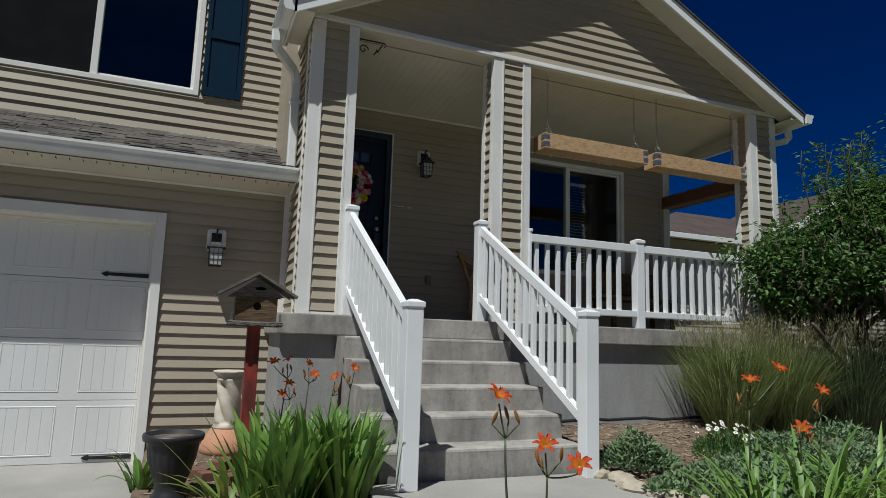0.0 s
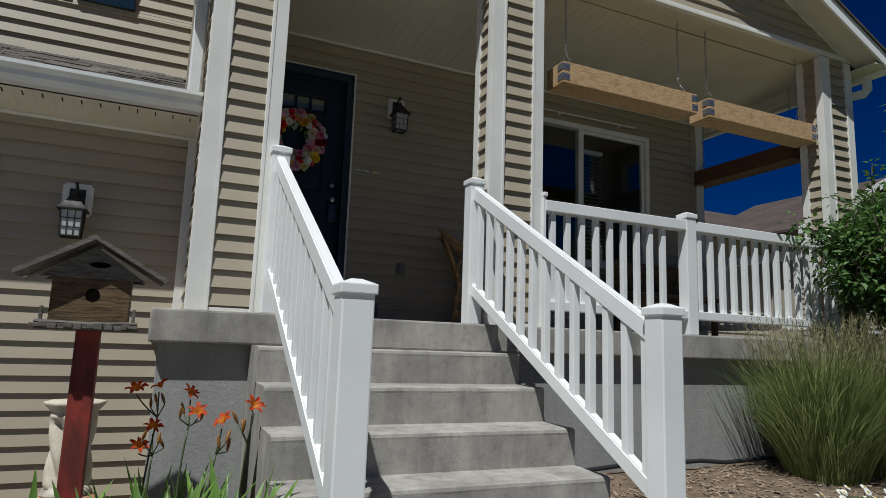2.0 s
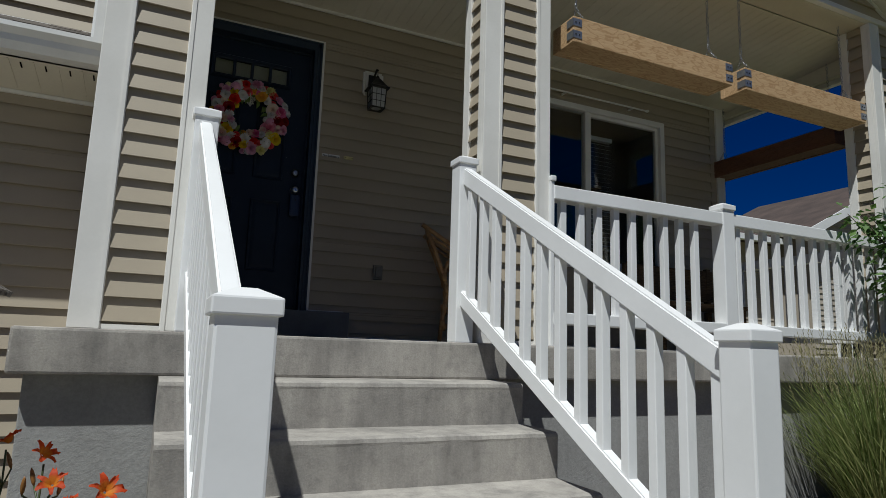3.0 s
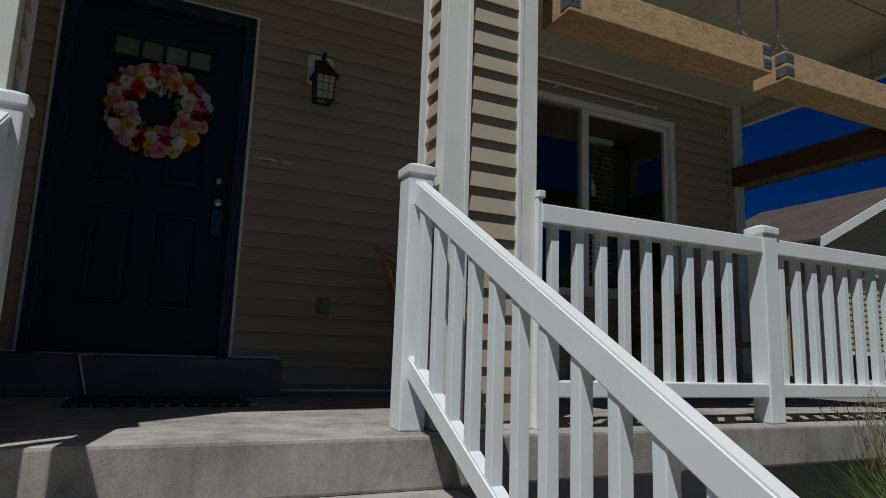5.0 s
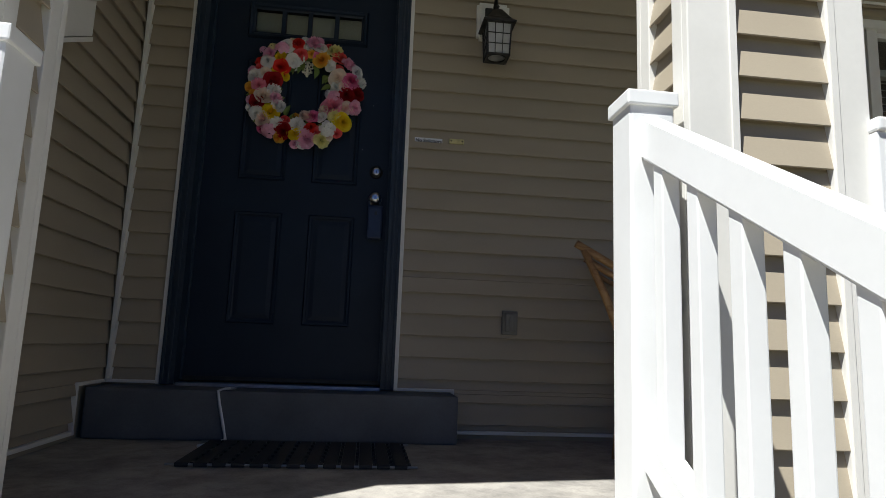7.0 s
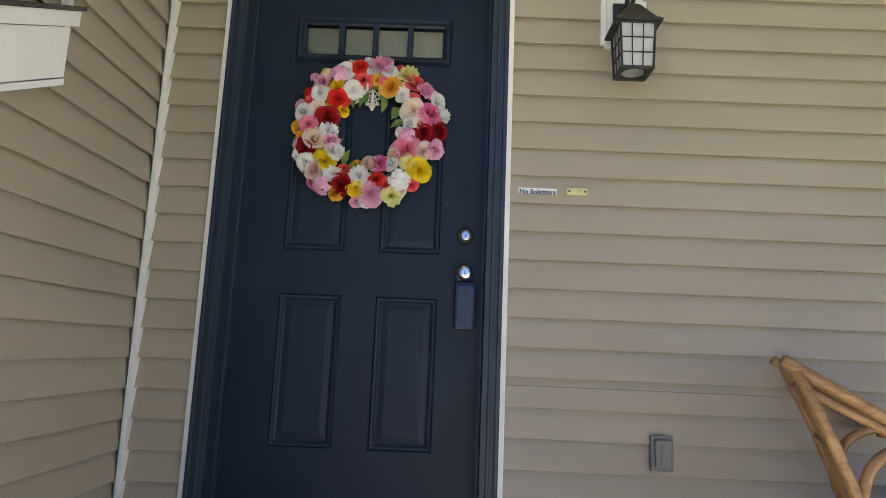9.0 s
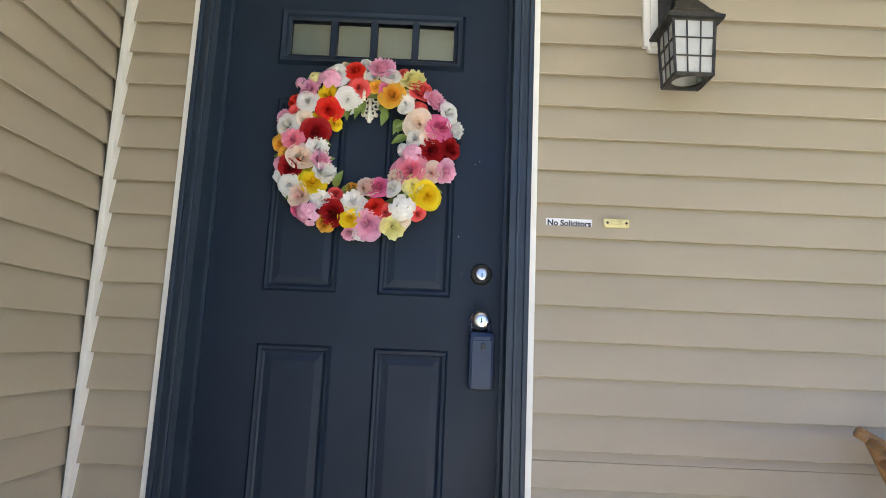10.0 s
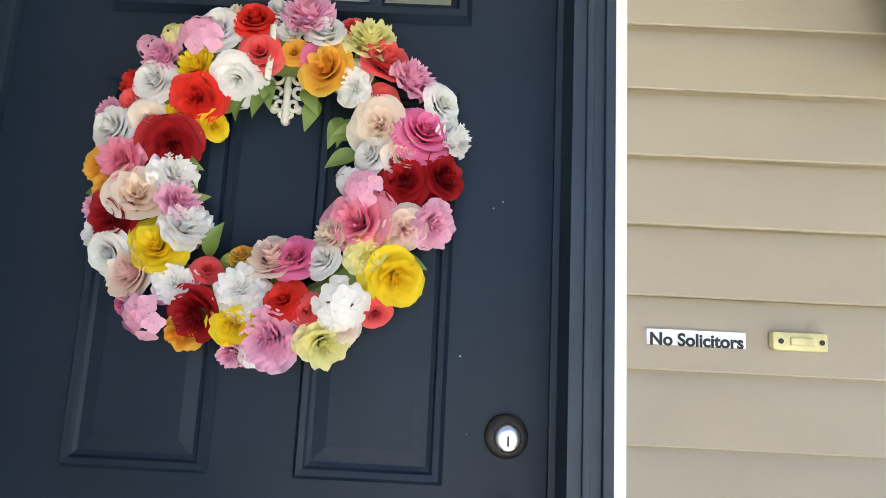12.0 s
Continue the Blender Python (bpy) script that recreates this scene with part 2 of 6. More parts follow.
M_NSIDING = material("neighbour_siding", (0.42, 0.37, 0.30), (0.38, 0.33, 0.27), 0.6, scale=1, fine=60)
M_NROOF = material("neighbour_roof", (0.085, 0.06, 0.05), (0.055, 0.04, 0.034), 0.95, scale=2, fine=60, bump=0.5)
M_BRICK = material("old_red_brick", (0.19, 0.085, 0.055), (0.12, 0.06, 0.045), 0.9, scale=20, fine=120, bump=0.4)
M_ROCK = material("sandstone_edging", (0.46, 0.40, 0.30), (0.34, 0.29, 0.22), 0.95, scale=9, fine=80, bump=0.6)
M_GLASS = glass_material("window_glass")
M_BLADE = leaf_material("strap_leaf_green", (0.09, 0.20, 0.035), (0.24, 0.38, 0.08))
M_YBLADE = leaf_material("yellowing_strap_leaf", (0.30, 0.32, 0.07), (0.16, 0.26, 0.05))
M_STEM = leaf_material("stalk_green", (0.05, 0.07, 0.025), (0.08, 0.10, 0.035), 0.1)
M_TREELEAF = leaf_material("tree_leaf_green", (0.04, 0.10, 0.022), (0.15, 0.26, 0.06), 0.4, 0.6)
M_TRUNK = wood_material("tree_bark", (0.13, 0.10, 0.075), (0.06, 0.045, 0.035), 0.95, (9, 9, 1.5), 6, 1.0)
M_GRASS = leaf_material("tall_grass_green", (0.15, 0.22, 0.055), (0.42, 0.45, 0.19), 0.45)
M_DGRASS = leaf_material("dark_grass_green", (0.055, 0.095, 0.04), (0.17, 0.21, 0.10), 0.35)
M_PLUME = leaf_material("grass_plume_straw", (0.28, 0.26, 0.13), (0.40, 0.36, 0.20), 0.4)
M_LAMB = leaf_material("silver_green_leaf", (0.10, 0.17, 0.075), (0.20, 0.28, 0.13), 0.15, 0.8)
M_LILY = petal_material("orange_lily_petal", (0.75, 0.34, 0.02), (0.60, 0.065, 0.008), 0.045)
M_BUD = leaf_material("lily_bud", (0.35, 0.10, 0.02), (0.25, 0.16, 0.04), 0.2)
M_DAISY = leaf_material("white_petal", (0.78, 0.78, 0.72), (0.85, 0.85, 0.80), 0.2)
M_DAISYEYE = material("yellow_flower_eye", (0.65, 0.42, 0.03), (0.5, 0.3, 0.02), 0.8)
M_FLEAF = leaf_material("silk_leaf_green", (0.10, 0.17, 0.035), (0.26, 0.34, 0.08), 0.25)


# ---- builders ----
def link_mesh(name, bm, mat, smooth=False):
    me = bpy.data.meshes.new(name)
    bm.normal_update()
    bm.to_mesh(me)
    bm.free()
    me.materials.append(mat)
    if smooth:
        for p in me.polygons:
            p.use_smooth = True
    return me


def part(name, bm, mat, parent=None, label="", smooth=False):
    ob = new(name, bm if isinstance(bm, bpy.types.Mesh) else link_mesh(name, bm, mat, smooth))
    if parent:
        ob.parent = parent
        ob.matrix_parent_inverse = Matrix.Identity(4)
    if label:
        tagged(ob, label)
    return ob


def thing(name, label, category, group="", kind="", at=None):
    ob = new(name)
    ob.empty_display_size = 0.1
    if at is not None:
        ob.matrix_basis = at if isinstance(at, Matrix) else Matrix.Translation(at)
    return tagged(ob, label, category, group, kind)


def box(bm, x0, x1, y0, y1, z0, z1, bevel=0.0):
    vs = [bm.verts.new((x, y, z)) for z in (z0, z1) for y in (y0, y1) for x in (x0, x1)]
    fs = [bm.faces.new([vs[i] for i in f]) for f in ((0, 2, 3, 1), (4, 5, 7, 6), (0, 1, 5, 4), (2, 6, 7, 3), (0, 4, 6, 2), (1, 3, 7, 5))]
    if bevel:
        es = list({e for f in fs for e in f.edges})
        bmesh.ops.bevel(bm, geom=es, offset=bevel, segments=2, affect="EDGES", profile=0.6)
    return bm


def boxes(*specs, bevel=0.0):
    bm = bmesh.new()
    for s in specs:
        box(bm, *s, bevel=bevel)
    return bm


def prism(bm, pts, way, depth):
    """A polygon of 3D points pushed along way by depth."""
    off = Vector(way) * depth
    a = [bm.verts.new(p) for p in pts]
    b = [bm.verts.new(Vector(p) + off) for p in pts]
    bm.faces.new(a)
    bm.faces.new(b[::-1])
    n = len(a)
    for i in range(n):
        bm.faces.new([a[i], b[i], b[(i + 1) % n], a[(i + 1) % n]])
    bmesh.ops.recalc_face_normals(bm, faces=bm.faces[:])
    return bm


def tube(bm, pts, r, sides=8, r_end=None, cap=True):
    pts = [Vector(p) for p in pts]
    rings, n = [], len(pts)
    ref = Vector((0.31, 0.17, 0.93))
    for i, p in enumerate(pts):
        d = (pts[min(i + 1, n - 1)] - pts[max(i - 1, 0)]).normalized()
        if abs(d.dot(ref)) > 0.95:
            ref = Vector((0.9, 0.3, 0.1))
        u = d.cross(ref).normalized()
        v = d.cross(u)
        rad = r if r_end is None else r + (r_end - r) * i / max(n - 1, 1)
        rings.append([bm.verts.new(p + (u * math.cos(a) + v * math.sin(a)) * rad) for a in (2 * math.pi * k / sides for k in range(sides))])
    for a, b in zip(rings, rings[1:]):
        for k in range(sides):
            bm.faces.new([a[k], a[(k + 1) % sides], b[(k + 1) % sides], b[k]])
    if cap:
        bm.faces.new(rings[0][::-1])
        bm.faces.new(rings[-1])
    return bm


def lathe(bm, profile, sides=24, centre=(0, 0, 0), wave=None):
    """profile: (radius, z) from bottom to top."""
    rings = []
    for i, (r, z) in enumerate(profile):
        ring = []
        for k in range(sides):
            a = 2 * math.pi * k / sides
            rr = r * (wave(a, z) if wave else 1)
            ring.append(bm.verts.new((centre[0] + rr * math.cos(a), centre[1] + rr * math.sin(a), centre[2] + z)))
        rings.append(ring)
    for a, b in zip(rings, rings[1:]):
        for k in range(sides):
            bm.faces.new([a[k], a[(k + 1) % sides], b[(k + 1) % sides], b[k]])
    bm.faces.new(rings[0][::-1])
    bm.faces.new(rings[-1])
    return bm


def blade(bm, base, yaw, length, width, lean, droop, segs=6, fold=0.25):
    """A strap leaf: rises from base, leans along yaw and droops at the tip."""
    d, s = Vector((math.cos(yaw), math.sin(yaw), 0)), Vector((-math.sin(yaw), math.cos(yaw), 0))
    p, ang, prev = Vector(base), math.pi / 2 - lean, None
    for i in range(segs + 1):
        f = i / segs
        w = width * (0.75 + 0.5 * f) * (1 - f ** 3) + 0.0008
        up = Vector((0, 0, 1)) * math.cos(ang) - d * math.sin(ang)
        row = [bm.verts.new(p - s * w + up * w * fold), bm.verts.new(p), bm.verts.new(p + s * w + up * w * fold)]
        if prev:
            bm.faces.new([prev[0], prev[1], row[1], row[0]])
            bm.faces.new([prev[1], prev[2], row[2], row[1]])
        prev = row
        p = p + (d * math.cos(ang) + Vector((0, 0, 1)) * math.sin(ang)) * (length / segs)
        ang -= droop / segs * (0.4 + 1.6 * f)
    return bm


# wall frames: u along the wall, w out of it, z up
def wall_frame(face, place):
    if face == "-y":
        return Matrix(((1, 0, 0, 0), (0, -1, 0, place), (0, 0, 1, 0), (0, 0, 0, 1)))
    if face == "+y":
        return Matrix(((1, 0, 0, 0), (0, 1, 0, place), (0, 0, 1, 0), (0, 0, 0, 1)))
    if face == "+x":
        return Matrix(((0, 1, 0, place), (1, 0, 0, 0), (0, 0, 1, 0), (0, 0, 0, 1)))
    return Matrix(((0, -1, 0, place), (1, 0, 0, 0), (0, 0, 1, 0), (0, 0, 0, 1)))


LAP, PROUD = 0.1016, 0.022
course_meshes = {}


def course_mesh(length, a, b, face):
    key = (round(length, 3), round(a, 3), round(b, 3), face)
    if key not in course_meshes:
        f = lambda s: PROUD - (PROUD - 0.002) * s / LAP
        prof = [(0, a), (f(a) - 0.003, a), (f(a), a + 0.003), (f(b), b), (0, b)]
        if a < 0.001 and b > 0.03:
            # thin butt edge with a hollow behind it
            prof = [(0, 0.011), (f(0) - 0.005, 0.011), (f(0) - 0.004, 0), (f(0) - 0.001, 0), (f(0), 0.002), (f(b), b), (0, b)]
        m3 = wall_frame(face, 0).to_3x3()
        bm = bmesh.new()
        prism(bm, [m3 @ Vector((0, w, z)) for w, z in prof], m3 @ Vector((1, 0, 0)), length)
        course_meshes[key] = link_mesh("siding_board", bm, M_SIDING)
    return course_meshes[key]


def siding(parent, face, place, u0, u1, z0, z1, holes=(), start=None, local=(0, 0, 0)):
    """Lapped boards, one object a board, clipped round openings (u0, u1, z0, z1)."""
    frame_m = wall_frame(face, place)
    z = z0 if start is None else start
    while z < z1 - 0.004:
        cuts = sorted({max(z, z0), min(z + LAP, z1)} | {h for hole in holes for h in hole[2:] if max(z, z0) < h < min(z + LAP, z1)})
        for a, b in zip(cuts, cuts[1:]):
            if b - a < 0.006:
                continue
            spans = [(u0, u1)]
            for h0, h1, k0, k1 in holes:
                if k0 < (a + b) / 2 < k1:
                    spans = [t for s, e in spans for t in ((s, min(e, h0)), (max(s, h1), e)) if t[1] - t[0] > 0.01]
            for s, e in spans:
                ob = part("siding_board", course_mesh(e - s, a - z, b - z, face), None, parent)
                ob.matrix_basis = Matrix.Translation(frame_m @ Vector((s, 0, z)) + Vector(local))
        z += LAP


# ---- ground ----
def sheet(name, x0, x1, y0, y1, nx, ny, height, mat):
    bm = bmesh.new()
    rows = [[bm.verts.new((x0 + (x1 - x0) * i / nx, y0 + (y1 - y0) * j / ny, height(x0 + (x1 - x0) * i / nx, y0 + (y1 - y0) * j / ny))) for i in range(nx + 1)] for j in range(ny + 1)]
    for j in range(ny):
        for i in range(nx):
            bm.faces.new([rows[j][i], rows[j][i + 1], rows[j + 1][i + 1], rows[j + 1][i]])
    return part(name, bm, mat, smooth=True)


def bumps(x, y, s=3.0, a=0.03):
    return noise.noise((x * s, y * s, 0.3)) * a + noise.noise((x * s * 4, y * s * 4, 5.3)) * a * 0.3


def right_bed(x, y):
    rise = min(max((y + 5.5) / 3.6, 0), 1) * 0.17 - 0.05
    edge = min(max((x - 1.12) / 0.35, 0), 1)
    return rise * edge - 0.06 * (1 - edge) + bumps(x, y)


def left_bed(x, y):
    return -0.07 + bumps(x, y)


tagged(sheet("ground", -400, 400, -400, 400, 2, 2, lambda x, y: -0.30, M_LAWN), "flat dry lawn and earth round the house", "ground", kind="structure")
tagged(sheet("mulch_bed_right", 1.05, 10.5, -7.0, -1.70, 95, 54, right_bed, M_SOIL), "bark mulch flower bed beside the porch foundation", "flower bed", kind="structure")
tagged(sheet("mulch_bed_left", -1.9, -0.42, -4.2, -0.9, 28, 62, left_bed, M_SOIL), "bark mulch flower bed beside the driveway", "flower bed", kind="structure")
tagged(sheet("mulch_bed_front", -0.75, 1.3, -6.4, -4.35, 30, 32, lambda x, y: -0.07 + bumps(x, y), M_SOIL), "bark mulch flower bed beside the path", "flower bed", kind="structure")

bm = bmesh.new()
prism(bm, [(-0.56, -3.28, -0.01), (-0.62, -3.9, -0.01), (-1.95, -4.25, -0.05), (-3.3, -8.5, -0.05), (-1.5, -8.5, -0.05), (-0.8, -5.0, -0.02), (0.1, -4.33, -0.01), (1.22, -4.2, -0.01), (1.24, -3.28, -0.01)][::-1], (0, 0, -1), 0.16)
tagged(part("pavement", bm, M_DRIVE), "pale concrete garden path at the foot of the steps", "path", kind="structure")
drive = bmesh.new()
prism(drive, [(-7.2, -0.8, -0.245), (-7.2, -14, -0.27), (-1.92, -14, -0.27), (-1.92, -0.8, -0.245)], (0, 0, -1), 0.14)
tagged(part("driveway", drive, M_DRIVE), "pale concrete driveway before the garage", "driveway", kind="structure")

# ---- porch slab, foundation and steps ----
FLOOR = 1.10
slab = bmesh.new()
box(slab, -0.98, 5.25, -1.84, -0.005, FLOOR - 0.18, FLOOR, bevel=0.012)
floor = tagged(part("floor", slab, M_CONC), "grey concrete porch slab with a thick overhanging edge", "porch floor", kind="structure")
tagged(part("foundation", boxes((-0.93, 5.18, -1.765, -0.05, -0.32, FLOOR - 0.179), bevel=0.004), M_FOUND), "grey cast concrete porch foundation wall", "foundation", kind="structure")

STEPS = [(-2.12, 0.920), (-2.40, 0.737), (-2.69, 0.552), (-2.97, 0.368), (-3.24, 0.184)]
steps = thing("porch_steps", "grey weathered concrete porch steps with worn noses", "steps", kind="structure")
back = -1.80
for k, (nose, top) in enumerate(STEPS):
    bm = bmesh.new()
    n = 26
    rows = []
    x0, x1 = -0.455, 1.09
    prof = [(nose + 0.003, -0.05 if k == 4 else STEPS[k + 1][1] - 0.03), (nose + 0.001, top - 0.03), (nose, top - 0.02), (nose + 0.004, top - 0.006), (nose + 0.018, top), (back + 0.03, top), (back + 0.03, -0.05)]
    for i in range(n + 1):
        x = x0 + (x1 - x0) * i / n
        row = []
        for j, (y, z) in enumerate(prof):
            w = noise.noise((x * 9, k * 7.1, j * 0.4)) * 0.0018 if j in (2, 3, 4) else 0
            row.append(bm.verts.new((x, y + w, z + w * 0.6)))
        rows.append(row)
    for a, b in zip(rows, rows[1:]):
        for j in range(len(prof)):
            jj = (j + 1) % len(prof)
            bm.faces.new([a[j], a[jj], b[jj], b[j]])
    bm.faces.new(rows[0][::-1])
    bm.faces.new(rows[-1])
    bmesh.ops.recalc_face_normals(bm, faces=bm.faces[:])
    part("step", bm, M_CONC, steps)
    back = nose

# ---- house walls ----
CEIL_BACK, CEIL_FRONT = 3.72, 3.845
DOOR_HOLE = (-0.522, 0.522, 1.30, 3.432)
WIN_HOLE = (2.13, 4.07, 1.86, 3.40)


def wall_with_holes(name, face, place, u0, u1, z0, z1, thick, holes, mat, label):
    fm = wall_frame(face, place)
    us = sorted({u0, u1} | {h for hole in holes for h in hole[:2]})
    zs = sorted({z0, z1} | {h for hole in holes for h in hole[2:]})
    bm = bmesh.new()
    for a, b in zip(us, us[1:]):
        for c, d in zip(zs, zs[1:]):
            if any(h[0] <= a and b <= h[1] and h[2] <= c and d <= h[3] for h in holes):
                continue
            p, q = fm @ Vector((a, -thick, c)), fm @ Vector((b, 0, d))
            box(bm, *sorted((p.x, q.x)), *sorted((p.y, q.y)), c, d)
    bmesh.ops.remove_doubles(bm, verts=bm.verts[:], dist=0.0005)
    return tagged(part(name, bm, mat), label, "wall", kind="structure")


wall_entry = wall_with_holes("wall_entry", "-y", 0.018, -0.95, 4.86, 0.9, 3.95, 0.16, [DOOR_HOLE, WIN_HOLE], M_SIDING, "tan vinyl-sided porch wall with the entry door and a window")
wall_left = wall_with_holes("wall_porch_left", "+x", -0.765, -1.0, 0.0, 0.9, 3.95, 0.16, [], M_SIDING, "tan vinyl-sided side wall of the porch")
wall_return = wall_with_holes("wall_return", "-x", -0.80, -1.485, -1.005, 0.9, 3.95, 0.12, [], M_SIDING, "short tan sided wall between column and garage")
GARAGE_HOLE = (-6.88, -2.0, -0.25, 1.89)
wall_garage = wall_with_holes("wall_garage", "-y", -1.0, -7.6, -0.80, -0.30, 2.54, 0.16, [GARAGE_HOLE], M_SIDING, "tan vinyl-sided garage wall")
UPPER_WIN = (-3.9, -1.775, 3.405, 4.95)
wall_upper = wall_with_holes("wall_upper", "-y", -0.37, -7.6, -0.80, 2.6, 5.75, 0.16, [UPPER_WIN], M_SIDING, "tan vinyl-sided upper storey wall")
wall_right = wall_with_holes("wall_side", "+x", 4.86, 0.0, 6.5, -0.3, 3.95, 0.16, [], M_SIDING, "tan vinyl-sided side wall of the house")
tagged(part("wall_rear", boxes((-7.6, 4.86, 6.5, 6.66, -0.3, 5.75), (-7.76, -7.6, -1.0, 6.66, -0.3, 5.75), (-0.96, -0.80, -0.20, 6.5, 3.95, 5.75)), M_SIDING), "plain tan outer walls of the house", "wall", kind="structure")

siding(wall_entry, "-y", 0.018, -0.531, 4.775, 1.135, 3.74, [(-0.538, 0.538, 1.30, 3.447), (2.112, 4.053, 1.842, 3.418), (-0.80, 0.80, 1.0, 1.318)], start=1.0596)
siding(wall_entry, "-y", 0.018, -0.724, -0.532, 1.135, 3.74, [(-0.80, 0.80, 1.0, 1.318)], start=1.0726)
siding(wall_left, "+x", -0.765, -1.0, 0.0, 1.14, 3.82, [(-0.27, 0.02, 1.0, 1.318)], start=1.0726)
siding(wall_return, "-x", -0.80, -1.48, -1.02, 1.1, 3.9)
siding(wall_garage, "-y", -1.0, -3.4, -0.87, -0.02, 2.346, [(-6.98, -1.918, -0.3, 1.988)])
siding(wall_upper, "-y", -0.37, -4.4, -0.86, 2.95, 4.95, [(-3.95, -1.745, 3.37, 5.0), (-1.73, -1.33, 3.40, 5.1)])


def strip(name, parent, mat, *specs, label="", bevel=0.003):
    return part(name, boxes(*specs, bevel=bevel), mat, parent, label)


trim = thing("trim", "white vinyl corner posts and channels of the siding", "trim", kind="structure")
strip("corner_post", trim, M_TRIM, (-0.742, -0.724, -0.024, 0.018, 1.327, 3.699))
strip("corner_post", trim, M_TRIM, (4.775, 4.862, -0.020, 0.0, 0.92, 3.72), (4.86, 4.88, -0.020, 0.08, 0.92, 3.72))
strip("base_flashing", trim, M_TRIM, (0.80, 4.78, -0.004, 0.018, 1.118, 1.134))
strip("base_flashing", trim, M_TRIM, (-0.765, -0.743, -1.0, -0.26, 1.122, 1.138))
strip("step_flashing", trim, M_TRIM, (-0.765, -0.538, -0.006, 0.018, 1.312, 1.326), (0.538, 0.80, -0.006, 0.018, 1.308, 1.322))
strip("step_flashing", trim, M_TRIM, (-0.765, -0.741, -0.27, -0.02, 1.312, 1.326), (-0.765, -0.741, -0.284, -0.27, 1.122, 1.326))
strip("step_flashing", trim, M_TRIM, (0.79, 0.805, -0.006, 0.018, 1.118, 1.322))
strip("ceiling_channel", trim, M_TRIM, (-0.745, 4.78, -0.014, 0.004, 3.700, 3.722))
strip("corner_post", trim, M_TRIM, (-0.87, -0.80, -1.022, -1.0, -0.1, 2.36))
strip("corner_post", trim, M_TRIM, (-0.86, -0.785, -0.395, -0.37, 2.9, 4.6))
strip("roof_flashing", trim, M_TRIM, (-4.4, -0.86, -0.392, -0.37, 2.935, 2.952))

# ---- porch ceiling and beam ----
bm = bmesh.new()
x, plank = -0.76, 0.088
while x < 4.95:
    a, b = x + 0.0012, min(x + plank, 4.99) - 0.0012
    y0, y1 = -1.475, -0.012
    slope = (CEIL_BACK - CEIL_FRONT) / 1.72
    z = lambda y, d: CEIL_BACK + slope * y + d
    prism(bm, [(a, y0, z(y0, 0)), (a, y1, z(y1, 0)), (b, y1, z(y1, 0)), (b, y0, z(y0, 0))], (0, 0, 1), 0.012)
    x += plank
prism(bm, [(-0.8, -1.475, z(-1.475, 0.004)), (-0.8, 0.0, z(0, 0.004)), (5.0, 0.0, z(0, 0.004)), (5.0, -1.475, z(-1.475, 0.004))], (0, 0, 1), 0.03)
ceiling = tagged(part("ceiling", bm, M_SOFFIT), "cream vinyl beadboard porch ceiling", "ceiling", kind="structure")
beam = thing("porch_beam", "white trimmed beam over the porch columns", "beam", kind="structure")
strip("beam_soffit", beam, M_SOFFIT, (-0.80, 5.04, -1.70, -1.47, 3.838, 3.90))
strip("beam_trim", beam, M_TRIM, (-0.82, 5.05, -1.745, -1.70, 3.842, 3.866), (-0.82, 5.05, -1.728, -1.70, 3.866, 3.90))
strip("beam_side", beam, M_SOFFIT, (4.99, 5.03, -1.47, 0.05, 3.665, 3.98))
strip("beam_side_trim", beam, M_TRIM, (5.03, 5.055, -1.70, 0.05, 3.80, 3.90))
strip("beam_left", beam, M_SOFFIT, (-0.84, -0.72, -1.70, -1.0, 3.80, 3.98))

# ---- gable and porch roof ----
RIDGE_X, EAVE_R, EAVE_L, PITCH = 2.12, 5.265, -1.025, 0.5135
RAKE_Y, EAVE_Z = -1.99, 3.755
LEFT_END = -1.27
ridge_z = EAVE_Z + PITCH * (EAVE_R - RIDGE_X)
under = lambda x: EAVE_Z + PITCH * (EAVE_R - RIDGE_X - abs(x - RIDGE_X))
gable = part("gable", prism(bmesh.new(), [(-0.72, -1.70, 3.90), (4.84, -1.70, 3.90), (RIDGE_X, -1.70, ridge_z - 0.01)], (0, 1, 0), 0.12), M_SIDING)
tagged(gable, "tan vinyl-sided gable over the porch", "gable", kind="structure")
z = 3.895
while z < ridge_z - 0.06:
    f = lambda s: PROUD - (PROUD - 0.002) * s / LAP
    top = z + LAP
    reach = lambda zz: (ridge_z - zz) / PITCH
    ra, rb = reach(z), max(reach(top), 0.01)
    bm = bmesh.new()
    lo = [bm.verts.new((RIDGE_X + sgn * ra, -1.70 - w, z)) for sgn in (-1, 1) for w in (0, f(0))]
    hi = [bm.verts.new((RIDGE_X + sgn * rb, -1.70 - w, top)) for sgn in (-1, 1) for w in (0, f(LAP))]
    for q in ((lo[1], lo[3], hi[3], hi[1]), (lo[0], lo[2], lo[3], lo[1]), (lo[0], lo[1], hi[1], hi[0]), (lo[2], hi[2], hi[3], lo[3]), (hi[0], hi[1], hi[3], hi[2])):
        bm.faces.new(q)
    bmesh.ops.recalc_face_normals(bm, faces=bm.faces[:])
    part("siding_board", bm, M_SIDING, gable)
    z += LAP

